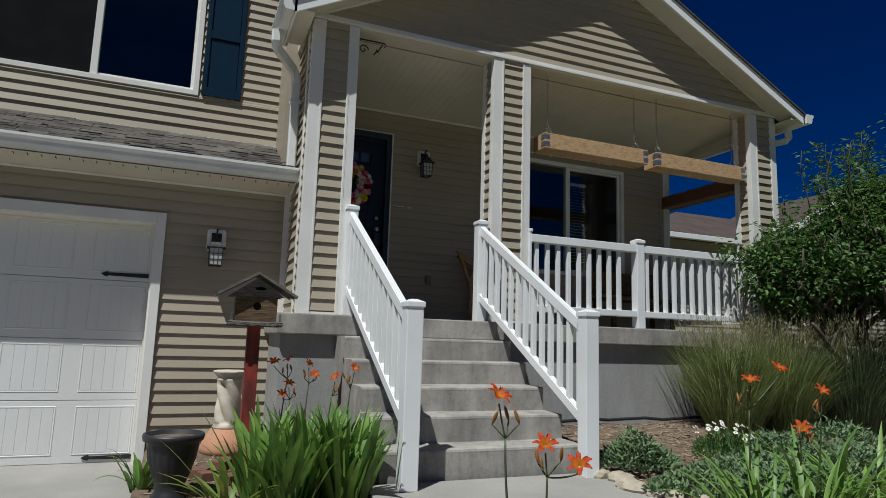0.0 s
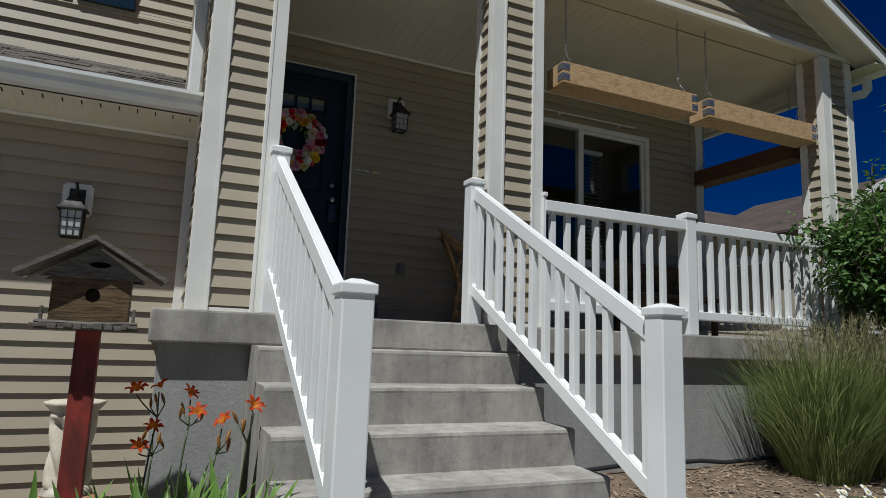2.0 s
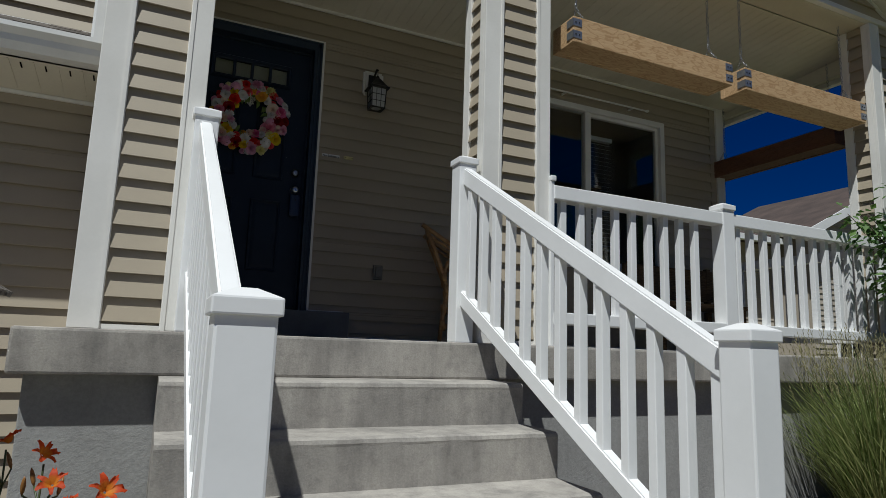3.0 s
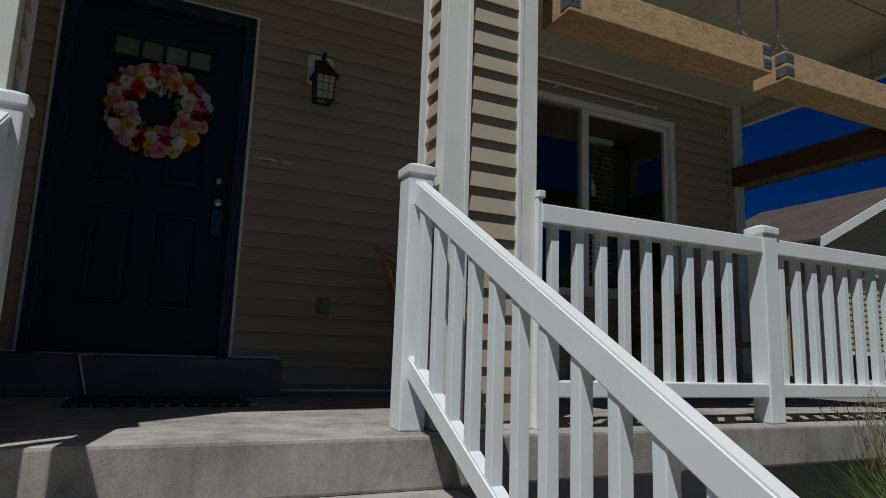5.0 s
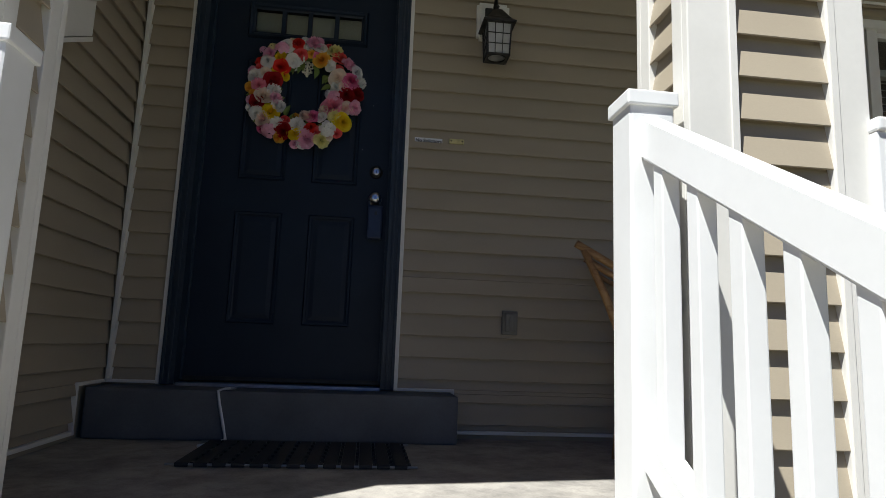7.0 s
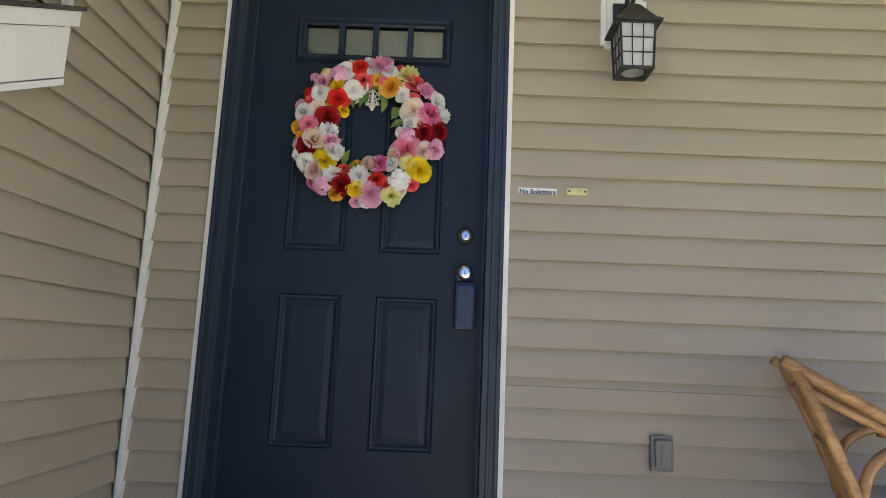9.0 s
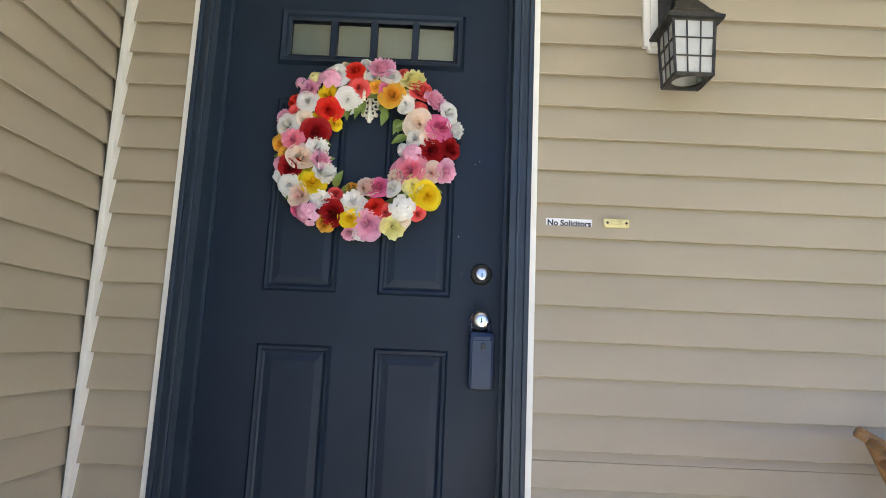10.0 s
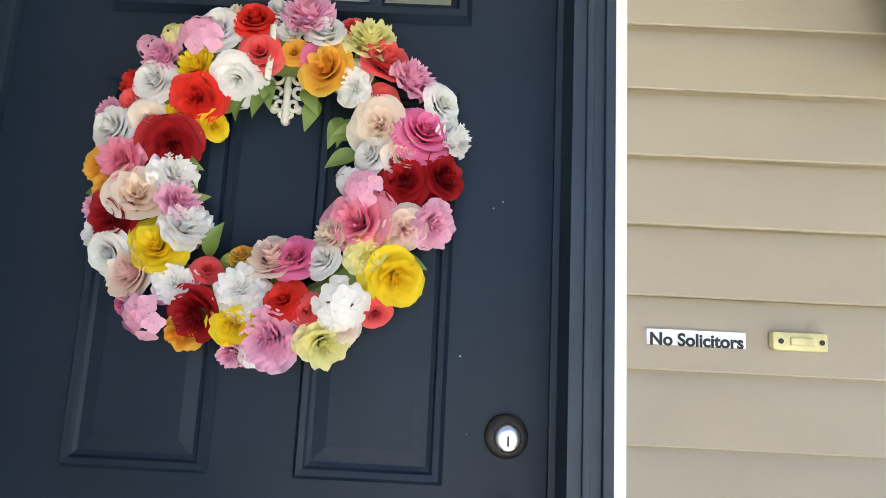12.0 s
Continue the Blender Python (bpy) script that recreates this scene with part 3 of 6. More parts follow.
roof = thing("porch_roof", "gabled shingle porch roof with white rake boards", "roof", kind="structure")
BACK_Y = 6.6
for sgn, eave in ((1, EAVE_R), (-1, EAVE_L)):
    P = lambda x, y, d: (x, y, under(x) + d)
    inner = eave - sgn * 0.02
    part("roof_deck", prism(bmesh.new(), [P(eave, RAKE_Y + 0.02, 0.055), P(RIDGE_X, RAKE_Y + 0.02, 0.055), P(RIDGE_X, BACK_Y, 0.055)] + ([P(eave, BACK_Y, 0.055)] if sgn > 0 else [P(-0.80, BACK_Y, 0.055), P(-0.80, LEFT_END, 0.055), P(eave, LEFT_END, 0.055)]), (0, 0, 1), 0.03), M_SHINGLE, roof)
    part("drip_edge", prism(bmesh.new(), [P(eave + sgn * 0.03, RAKE_Y - 0.02, 0.078), P(RIDGE_X, RAKE_Y - 0.02, 0.078), P(RIDGE_X, RAKE_Y + 0.1, 0.078), P(eave + sgn * 0.03, RAKE_Y + 0.1, 0.078)], (0, 0, 1), 0.022), M_SHINGLE, roof, "dark shingle edge")
    part("rake_board", prism(bmesh.new(), [P(eave, RAKE_Y, -0.045), P(RIDGE_X, RAKE_Y, -0.045), P(RIDGE_X, RAKE_Y, 0.077), P(eave, RAKE_Y, 0.077)], (0, 1, 0), 0.022), M_WHITE, roof)
    part("rake_soffit", prism(bmesh.new(), [P(eave, RAKE_Y + 0.022, 0.0), P(RIDGE_X, RAKE_Y + 0.022, 0.0), P(RIDGE_X, -1.715, 0.0), P(eave, -1.715, 0.0)], (0, 0, 1), 0.02), M_SOFFIT, roof)
    part("frieze_strip", prism(bmesh.new(), [P(sgn * 2.87 + RIDGE_X, -1.730, -0.022), P(RIDGE_X, -1.730, -0.022), P(RIDGE_X, -1.730, 0.0), P(sgn * 2.87 + RIDGE_X, -1.730, 0.0)], (0, 1, 0), 0.02), M_TRIM, roof)
    part("eave_fascia", boxes((min(eave, inner), max(eave, inner), RAKE_Y, BACK_Y if sgn > 0 else LEFT_END, EAVE_Z - 0.045, EAVE_Z + 0.075)), M_WHITE, roof)
    x0, x1 = (5.056, EAVE_R - 0.02) if sgn > 0 else (EAVE_L + 0.02, -0.84)
    part("eave_soffit", boxes((x0, x1, RAKE_Y + 0.02, BACK_Y if sgn > 0 else LEFT_END, EAVE_Z - 0.002, EAVE_Z + 0.012)), M_SOFFIT, roof)


def gutter(name, a, b, out, z, label):
    """A K-style gutter from a to b; out: the way it faces."""
    prof = [(0, 0), (0.075, 0), (0.095, 0.035), (0.098, 0.065), (0.122, 0.092), (0.122, 0.115), (0.116, 0.115), (0.116, 0.096), (0.09, 0.067), (0.07, 0.006), (0.005, 0.006), (0.005, 0.115), (0, 0.115)]
    a, b, o = Vector(a), Vector(b), Vector(out)
    bm = bmesh.new()
    prism(bm, [a + o * w + Vector((0, 0, z + h)) for w, h in prof], (b - a).normalized(), (b - a).length)
    for end in (a, b):
        d = (b - a).normalized() * (-0.001 if end == a else 0.0)
        prism(bm, [end + d + o * w + Vector((0, 0, z + h)) for w, h in prof[:6] + prof[-1:]], (b - a).normalized(), 0.002)
    return tagged(part(name, bm, M_GUTTER), label, "gutter", kind="structure")


gutter("gutter_porch_right", (EAVE_R + 0.002, RAKE_Y - 0.03, 0), (EAVE_R + 0.002, 6.6, 0), (1, 0, 0), EAVE_Z - 0.03, "white metal gutter along the porch eave")
gutter("gutter_porch_left", (EAVE_L - 0.002, RAKE_Y, 0), (EAVE_L - 0.002, LEFT_END, 0), (-1, 0, 0), EAVE_Z - 0.03, "white metal gutter along the porch eave")

# ---- low garage roof ----
GUT_Y, GUT_Z = -1.32, 2.35
low = thing("garage_roof", "low shingle roof over the garage front", "roof", kind="structure")
part("roof_deck", prism(bmesh.new(), [(-0.83, GUT_Y + 0.01, 2.455), (-0.83, -0.38, 2.935), (-7.7, -0.38, 2.935), (-7.7, GUT_Y + 0.01, 2.455)], (0, 0, -1), 0.03), M_SHINGLE, low)
part("fascia", boxes((-7.7, -0.83, GUT_Y, GUT_Y + 0.022, 2.342, 2.455)), M_WHITE, low)
part("soffit", prism(bmesh.new(), [(-7.7, GUT_Y, 2.342), (-7.7, -1.0, 2.285), (-7.7, -1.0, 2.297), (-7.7, GUT_Y, 2.354)], (1, 0, 0), 6.87), M_SOFFIT, low, "cream vented soffit panels")
part("soffit_channel", boxes((-7.7, -0.83, -1.026, -1.002, 2.268, 2.288), bevel=0.003), M_TRIM, low)
part("end_board", prism(bmesh.new(), [(-0.83, GUT_Y, 2.335), (-0.83, -1.0, 2.278), (-0.83, -0.38, 2.93), (-0.83, GUT_Y, 2.46)], (1, 0, 0), 0.02), M_WHITE, low)
for i in range(36):
    x = -0.93 - i * 0.1016
    ridge = prism(bmesh.new(), [(x, GUT_Y + 0.012, 2.3375), (x, -1.03, 2.2885), (x, -1.03, 2.2935), (x, GUT_Y + 0.012, 2.3425)], (1, 0, 0), 0.008)
    part("soffit_ridge", ridge, M_SOFFIT, low)
    slot = prism(bmesh.new(), [(x + 0.05, GUT_Y + 0.030, 2.3335), (x + 0.05, GUT_Y + 0.075, 2.325), (x + 0.05, GUT_Y + 0.075, 2.331), (x + 0.05, GUT_Y + 0.030, 2.3395)], (1, 0, 0), 0.006)
    part("soffit_slot", slot, M_HOLE, low)
# the roof's closed end, standing out of the porch side wall
SL = (2.935 - 2.455) / (GUT_Y + 0.01 + 0.38) * -1
top_z = lambda y: 2.455 + SL * (y - GUT_Y - 0.01)


def roof_end(name, x0, x1, y0, y1, lo, hi, mat, label=""):
    return part(name, prism(bmesh.new(), [(x0, y0, top_z(y0) + lo), (x0, y1, top_z(y1) + lo), (x0, y1, top_z(y1) + hi), (x0, y0, top_z(y0) + hi)], (1, 0, 0), x1 - x0), mat, low, label)


roof_end("end_panel", -0.742, -0.690, -1.29, -0.645, -0.185, -0.045, M_TRIM, "white metal wrapped end of the garage roof")
roof_end("end_lip", -0.742, -0.684, -1.29, -0.650, -0.206, -0.188, M_TRIM)
roof_end("end_cap", -0.742, -0.680, -1.29, -0.625, -0.043, 0.0, M_TRIM)
roof_end("end_shingles", -0.80, -0.672, -1.30, -0.615, 0.001, 0.014, M_SHINGLE)
part("end_channel", boxes((-0.742, -0.722, -0.622, -0.598, top_z(-0.61) - 0.05, 3.2), bevel=0.003), M_TRIM, low)
gutter("gutter_garage", (-7.7, GUT_Y, 0), (-0.80, GUT_Y, 0), (0, -1, 0), GUT_Z, "white metal gutter along the garage eave")
rng = random.Random(4)
shingle_meshes = []
for k in range(5):
    w = 0.12 + 0.045 * k
    sm = bmesh.new()
    box(sm, 0, w - 0.003, 0, 0.13, 0, 0.006 + 0.003 * (k % 3))
    shingle_meshes.append((w, link_mesh("shingle", sm, M_SHINGLE)))
up = Vector((0, 0.92, 0.48)).normalized()
tilt = Matrix.Rotation(math.atan2(0.48, 0.92), 4, "X")
for row in range(13):
    x = -4.2 + rng.random() * 0.15
    while x < -1.0:
        w, me = rng.choice(shingle_meshes)
        w = min(w, -0.83 - x)
        ob = part("shingle", me, None, low)
        ob.matrix_basis = Matrix.Translation(Vector((x, GUT_Y - 0.02, 2.447)) + up * (row * 0.080)) @ tilt
        x += w
# main roof far above, beyond the view
tagged(part("roof_main", boxes((-8.0, -0.6, -0.75, 7.0, 5.75, 5.95)), M_SHINGLE), "shingle roof of the upper storey", "roof", kind="structure")


# ---- downspouts ----
def downspout(pts, label):
    t = thing("downspout", label, "downspout")
    bm = bmesh.new()
    prev = None
    pts = [Vector(p) for p in pts]
    for i, p in enumerate(pts):
        d = (pts[min(i + 1, len(pts) - 1)] - pts[max(i - 1, 0)]).normalized()
        u = Vector((0, 1, 0)) if abs(d.y) < 0.9 else Vector((1, 0, 0))
        u = (u - d * u.dot(d)).normalized()
        v = d.cross(u)
        ring = [bm.verts.new(p + u * a * 0.032 + v * b * 0.042) for a, b in ((-1, -0.7), (-0.7, -1), (0.7, -1), (1, -0.7), (1, 0.7), (0.7, 1), (-0.7, 1), (-1, 0.7))]
        if prev:
            for k in range(8):
                bm.faces.new([prev[k], prev[(k + 1) % 8], ring[(k + 1) % 8], ring[k]])
        else:
            bm.faces.new(ring[::-1])
        prev = ring
    bm.faces.new(prev)
    bmesh.ops.recalc_face_normals(bm, faces=bm.faces[:])
    part("pipe", bm, M_GUTTER, t)
    part("strap", boxes((pts[-2].x - 0.05, pts[-2].x + 0.05, pts[-2].y - 0.036, pts[-2].y + 0.04, pts[-2].z + 0.25, pts[-2].z + 0.28)), M_GUTTER, t)
    return t


downspout([(-1.12, -1.55, 3.72), (-1.12, -1.55, 3.62), (-1.10, -1.52, 3.56), (-0.93, -1.34, 3.47), (-0.88, -1.28, 3.42), (-0.87, -1.26, 3.35), (-0.87, -1.26, 2.9), (-0.87, -1.26, 2.52)], "white metal downspout with elbows above the garage roof")
downspout([(5.27, -1.75, 3.72), (5.27, -1.75, 3.62), (5.26, -1.72, 3.58), (5.18, -1.60, 3.56), (5.12, -1.55, 3.50), (5.10, -1.53, 3.42), (5.10, -1.53, 2.0), (5.10, -1.53, 0.3)], "white metal downspout beside the porch column")

# ---- porch columns ----
W, D = 0.414, 0.24
COL_TOP = 3.835


def porch_column():
    c = thing("porch_column", "square porch column of tan vinyl siding between white corner boards", "column", "porch columns", at=(0, 0, 0))
    part("core", boxes((0.012, W - 0.012, -D + 0.012, -0.012, FLOOR + 0.001, COL_TOP)), M_SIDING, c)
    # corner origin: front left at (0, -D), back at 0
    BL, BR = 0.108, 0.085
    for x0, y0 in ((0, -D), (W, -D), (0, 0), (W, 0)):
        sx, sy = (1 if x0 == 0 else -1), (1 if y0 == -D else -1)
        B = BL if x0 == 0 else BR
        bm = bmesh.new()
        xs, ys = sorted((x0 - sx * 0.012, x0 + sx * B)), sorted((y0 - sy * 0.012, y0 + sy * 0.012))
        box(bm, *xs, *ys, FLOOR + 0.002, COL_TOP, bevel=0.003)
        xs, ys = sorted((x0 - sx * 0.012, x0 + sx * 0.012)), sorted((y0 + sy * 0.012, y0 + sy * 0.06))
        box(bm, *xs, *ys, FLOOR + 0.002, COL_TOP, bevel=0.003)
        # raised bead along the board's inner edge
        xs, ys = sorted((x0 + sx * (B - 0.02), x0 + sx * (B - 0.004))), sorted((y0 - sy * 0.016, y0 - sy * 0.010))
        box(bm, *xs, *ys, FLOOR + 0.002, COL_TOP)
        part("corner_board", bm, M_TRIM, c)
    part("base_channel", boxes((BL, W - BR, -D - 0.008, -D + 0.01, FLOOR + 0.002, FLOOR + 0.022)), M_TRIM, c)
    siding(c, "-y", -D + 0.012, BL, W - BR, FLOOR + 0.02, COL_TOP, start=FLOOR - 0.069)
    siding(c, "+y", -0.012, BL, W - BR, FLOOR + 0.02, COL_TOP, start=FLOOR - 0.069)
    siding(c, "-x", 0.012, -D + 0.06, -0.06, FLOOR + 0.02, COL_TOP, start=FLOOR - 0.069)
    siding(c, "+x", W - 0.012, -D + 0.06, -0.06, FLOOR + 0.02, COL_TOP, start=FLOOR - 0.069)
    return c


col = porch_column()
COL_BACK = -1.72 + D
col.matrix_basis = Matrix.Translation((-0.80, COL_BACK, 0))
copy_thing(col, Matrix.Translation((1.07, COL_BACK, 0)))
copy_thing(col, Matrix.Translation((4.63, COL_BACK, 0)))


# ---- railings ----
def newel(parent, x, y, z0, z1, w=0.102):
    h = w / 2
    post = part("newel_post", boxes((x - h, x + h, y - h, y + h, z0, z1 - 0.045), bevel=0.006), M_WHITE, parent)
    bm = bmesh.new()
    g = h + 0.008
    box(bm, x - g, x + g, y - g, y + g, z1 - 0.052, z1 - 0.018, bevel=0.004)
    lo = [bm.verts.new((x + a * g * 0.97, y + b * g * 0.97, z1 - 0.0185)) for a, b in ((-1, -1), (1, -1), (1, 1), (-1, 1))]
    hi = [bm.verts.new((x + a * g * 0.3, y + b * g * 0.3, z1)) for a, b in ((-1, -1), (1, -1), (1, 1), (-1, 1))]
    for i in range(4):
        bm.faces.new([lo[i], lo[(i + 1) % 4], hi[(i + 1) % 4], hi[i]])
    bm.faces.new(hi)
    part("cap", bm, M_WHITE, post)


def stair_railing(x_low, x_high, y0, y1, label, post_top):
    r = thing("stair_railing", label, "railing", "stair railings")
    newel(r, x_low, y0, -0.012, 1.163, 0.110)
    newel(r, x_high, y1, FLOOR, post_top)
    ya, yb = y0 + 0.048, y1 - 0.048
    top = lambda y: 1.082 + (post_top - 0.076 - 1.082) * (y - ya) / (yb - ya)
    mid = lambda y: -0.004 + x_low + (x_high - x_low) * (y - ya) / (yb - ya)
    for name, off, h, w in (("top_rail", 0.0, 0.097, 0.025), ("bottom_rail", -0.665, 0.085, 0.025)):
        bm = bmesh.new()
        rows = [[bm.verts.new((mid(y) + a * w, y, top(y) + off + b)) for a, b in ((-1, 0), (1, 0), (1, -h), (-1, -h))] for y in (ya, yb)]
        for k in range(4):
            bm.faces.new([rows[0][k], rows[0][(k + 1) % 4], rows[1][(k + 1) % 4], rows[1][k]])
        bm.faces.new(rows[0][::-1])
        bm.faces.new(rows[1])
        bmesh.ops.recalc_face_normals(bm, faces=bm.faces[:])
        bmesh.ops.bevel(bm, geom=bm.edges[:], offset=0.006, segments=2, affect="EDGES")
        part(name, bm, M_WHITE, r)
    for i in range(13):
        y = ya + 0.047 + 0.1268 * i
        x = mid(y)
        part("baluster", boxes((x - 0.019, x + 0.019, y - 0.019, y + 0.019, top(y) - 0.69, top(y) - 0.07), bevel=0.003), M_WHITE, r)
    return r


stair_railing(-0.342, -0.362, -3.45, -1.74, "white vinyl stair railing with square balusters", 2.105)
stair_railing(1.030, 0.978, -3.40, -1.67, "white vinyl stair railing beside the middle column", 2.115)

RY = -1.715
front = thing("porch_railing", "white vinyl porch railing with square balusters and a mid post", "railing")
newel(front, 2.88, RY, FLOOR, 2.085)
half = part("half_post", boxes((1.490, 1.514, RY - 0.04, RY + 0.04, FLOOR, 2.035), bevel=0.004), M_WHITE, front)
part("cap", boxes((1.488, 1.522, RY - 0.048, RY + 0.048, 2.035, 2.068), bevel=0.006), M_WHITE, half)
part("end_post", boxes((4.585, 4.625, RY - 0.06, RY + 0.06, FLOOR, 2.06), bevel=0.005), M_WHITE, front)
for a, b, first, n in ((1.51, 2.83, 1.59, 9), (2.93, 4.60, 2.995, 13)):
    part("top_rail", boxes((a, b, RY - 0.045, RY + 0.045, 1.93, 2.012), bevel=0.006), M_WHITE, front)
    part("bottom_rail", boxes((a, b, RY - 0.045, RY + 0.045, 1.222, 1.288), bevel=0.006), M_WHITE, front)
    for i in range(n):
        x = first + 0.1285 * i
        part("baluster", boxes((x - 0.02, x + 0.02, RY - 0.02, RY + 0.02, 1.285, 1.94), bevel=0.003), M_WHITE, front)
side = thing("porch_railing", "white vinyl side railing between column and house corner", "railing")
part("top_rail", boxes((4.76, 4.84, -1.47, -0.01, 1.93, 2.012), bevel=0.006), M_WHITE, side)
part("bottom_rail", boxes((4.76, 4.84, -1.47, -0.01, 1.222, 1.288), bevel=0.006), M_WHITE, side)
for i in range(11):
    y = -1.37 + i * 0.126
    part("baluster", boxes((4.78, 4.82, y - 0.02, y + 0.02, 1.285, 1.94), bevel=0.003), M_WHITE, side)


# ---- entry door ----
door = thing("door_1", "closed navy panelled entry door with four small panes", "door", kind="structure")
DY = 0.10
# opening for the row of panes
part("slab", boxes((-0.457, 0.457, DY, DY + 0.044, 1.325, 3.045), (-0.457, 0.457, DY, DY + 0.044, 3.195, 3.355), (-0.457, -0.265, DY, DY + 0.044, 3.045, 3.195), (0.285, 0.457, DY, DY + 0.044, 3.045, 3.195)), M_DOOR, door)


def ring_frame(x0, x1, z0, z1, y, w, h):
    """A mitred moulding standing h out of the plane y."""
    bm = bmesh.new()
    prof = [(0, 0), (w * 0.25, h), (w * 0.6, h * 0.85), (w * 0.75, h * 0.3), (w, 0)]
    rings = []
    for d, o in prof:
        rings.append([bm.verts.new(p) for p in ((x0 + d, y - o, z0 + d), (x1 - d, y - o, z0 + d), (x1 - d, y - o, z1 - d), (x0 + d, y - o, z1 - d))])
    for a, b in zip(rings, rings[1:]):
        for i in range(4):
            bm.faces.new([a[i], a[(i + 1) % 4], b[(i + 1) % 4], b[i]])
    return bm


def raised_panel(x0, x1, z0, z1, y, slope=0.035, h=0.008):
    bm = bmesh.new()
    a = [bm.verts.new(p) for p in ((x0, y, z0), (x1, y, z0), (x1, y, z1), (x0, y, z1))]
    b = [bm.verts.new(p) for p in ((x0 + slope, y - h, z0 + slope), (x1 - slope, y - h, z0 + slope), (x1 - slope, y - h, z1 - slope), (x0 + slope, y - h, z1 - slope))]
    for i in range(4):
        bm.faces.new([a[i], a[(i + 1) % 4], b[(i + 1) % 4], b[i]])
    bm.faces.new(b)
    return bm


for x0, x1 in ((-0.282, -0.056), (0.070, 0.294)):
    for z0, z1 in ((2.295, 2.912), (1.594, 2.134)):
        pm = part("panel_moulding", ring_frame(x0, x1, z0, z1, DY - 0.001, 0.026, 0.009), M_DOOR, door)
        part("panel", raised_panel(x0 + 0.026, x1 - 0.026, z0 + 0.026, z1 - 0.026, DY - 0.001, 0.022, 0.0035), M_DOOR, pm)
part("pane_frame", ring_frame(-0.295, 0.308, 3.030, 3.222, DY - 0.001, 0.036, 0.016), M_DOOR, door)
for x in (-0.121, 0.010, 0.146):
    part("muntin", boxes((x - 0.011, x + 0.011, DY - 0.006, DY + 0.03, 3.045, 3.20), bevel=0.003), M_DOOR, door)
for x0, x1 in ((-0.262, -0.132), (-0.110, -0.001), (0.021, 0.135), (0.157, 0.283)):
    part("pane", boxes((x0, x1, DY + 0.010, DY + 0.014, 3.046, 3.196)), M_GLASS, door)
# added sheet whose streaked tone imitates the porch reflected in the glass
part("pane_reflection_sheet", boxes((-0.30, 0.31, DY + 0.05, DY + 0.056, 3.02, 3.22)), M_PANE_REFLECT, door, "greenish sheet standing in for reflection in the panes")
# jambs, stops and brickmould
part("jamb", boxes((-0.485, -0.459, -0.005, 0.16, 1.31, 3.36), (0.459, 0.485, -0.005, 0.16, 1.31, 3.36), (-0.485, 0.485, -0.005, 0.16, 3.358, 3.385)), M_JAMB, door)
part("weather_strip", boxes((-0.459, -0.449, DY - 0.016, DY - 0.001, 1.33, 3.355), (0.449, 0.459, DY - 0.016, DY - 0.001, 1.33, 3.355), (-0.459, 0.459, DY - 0.016, DY - 0.001, 3.347, 3.358)), M_JAMB, door)
for side_x in (-1, 1):
    bm = bmesh.new()
    for a, b, d in ((0.478, 0.52, 0.004), (0.478, 0.490, 0.012), (0.505, 0.52, 0.014)):
        xs = sorted((side_x * a, side_x * b))
        box(bm, *xs, -d, 0.018, 1.31, 3.43, bevel=0.003)
    part("brickmould", bm, M_JAMB, door)
part("brickmould", boxes((-0.52, 0.52, -0.004, 0.018, 3.378, 3.43), (-0.52, 0.52, -0.014, 0.018, 3.415, 3.43), bevel=0.003), M_JAMB, door)
part("channel", boxes((-0.538, -0.520, -0.007, 0.018, 1.31, 3.447), bevel=0.002), M_TRIM, door, "white siding channel")
part("channel", boxes((0.520, 0.538, -0.007, 0.018, 1.31, 3.447), bevel=0.002), M_TRIM, door, "white siding channel")
part("channel", boxes((-0.5199, 0.5199, -0.007, 0.018, 3.430, 3.447), bevel=0.002), M_TRIM, door, "white siding channel")
part("threshold", boxes((-0.459, 0.459, 0.02, 0.145, 1.302, 1.318), (-0.459, 0.459, 0.0, 0.03, 1.300, 1.308), bevel=0.003), M_STEEL, door, "worn aluminium threshold")
part("sweep", boxes((-0.455, 0.455, DY - 0.006, DY - 0.001, 1.326, 1.345)), M_IRON, door)


def disc_y(bm, x, y, z, prof, sides=28):
    """prof: (radius, distance out of the door)."""
    rings = [[bm.verts.new((x + r * math.cos(a), y - o, z + r * math.sin(a))) for a in (2 * math.pi * k / sides for k in range(sides))] for r, o in prof]
    for a, b in zip(rings, rings[1:]):
        for k in range(sides):
            bm.faces.new([a[k], a[(k + 1) % sides], b[(k + 1) % sides], b[k]])
    bm.faces.new(rings[-1])
    bmesh.ops.recalc_face_normals(bm, faces=bm.faces[:])
    return bm


bolt = part("deadbolt", disc_y(bmesh.new(), 0.387, DY, 2.371, [(0.033, 0), (0.033, 0.006), (0.031, 0.010), (0.024, 0.014), (0.021, 0.014)]), M_BRONZE, door, "dark deadbolt rose with a nickel cylinder", True)
part("cylinder", disc_y(bmesh.new(), 0.388, DY, 2.370, [(0.0205, 0.010), (0.0205, 0.020), (0.017, 0.024), (0.010, 0.024)]), M_CHROME, bolt, smooth=True)
part("keyhole", disc_y(bmesh.new(), 0.388, DY, 2.367, [(0.0085, 0.0235), (0.0085, 0.0255), (0.004, 0.0255)]), M_CHROME, bolt)
part("key_slot", boxes((0.3865, 0.3895, DY - 0.0262, DY - 0.024, 2.3595, 2.374)), M_INK, bolt)
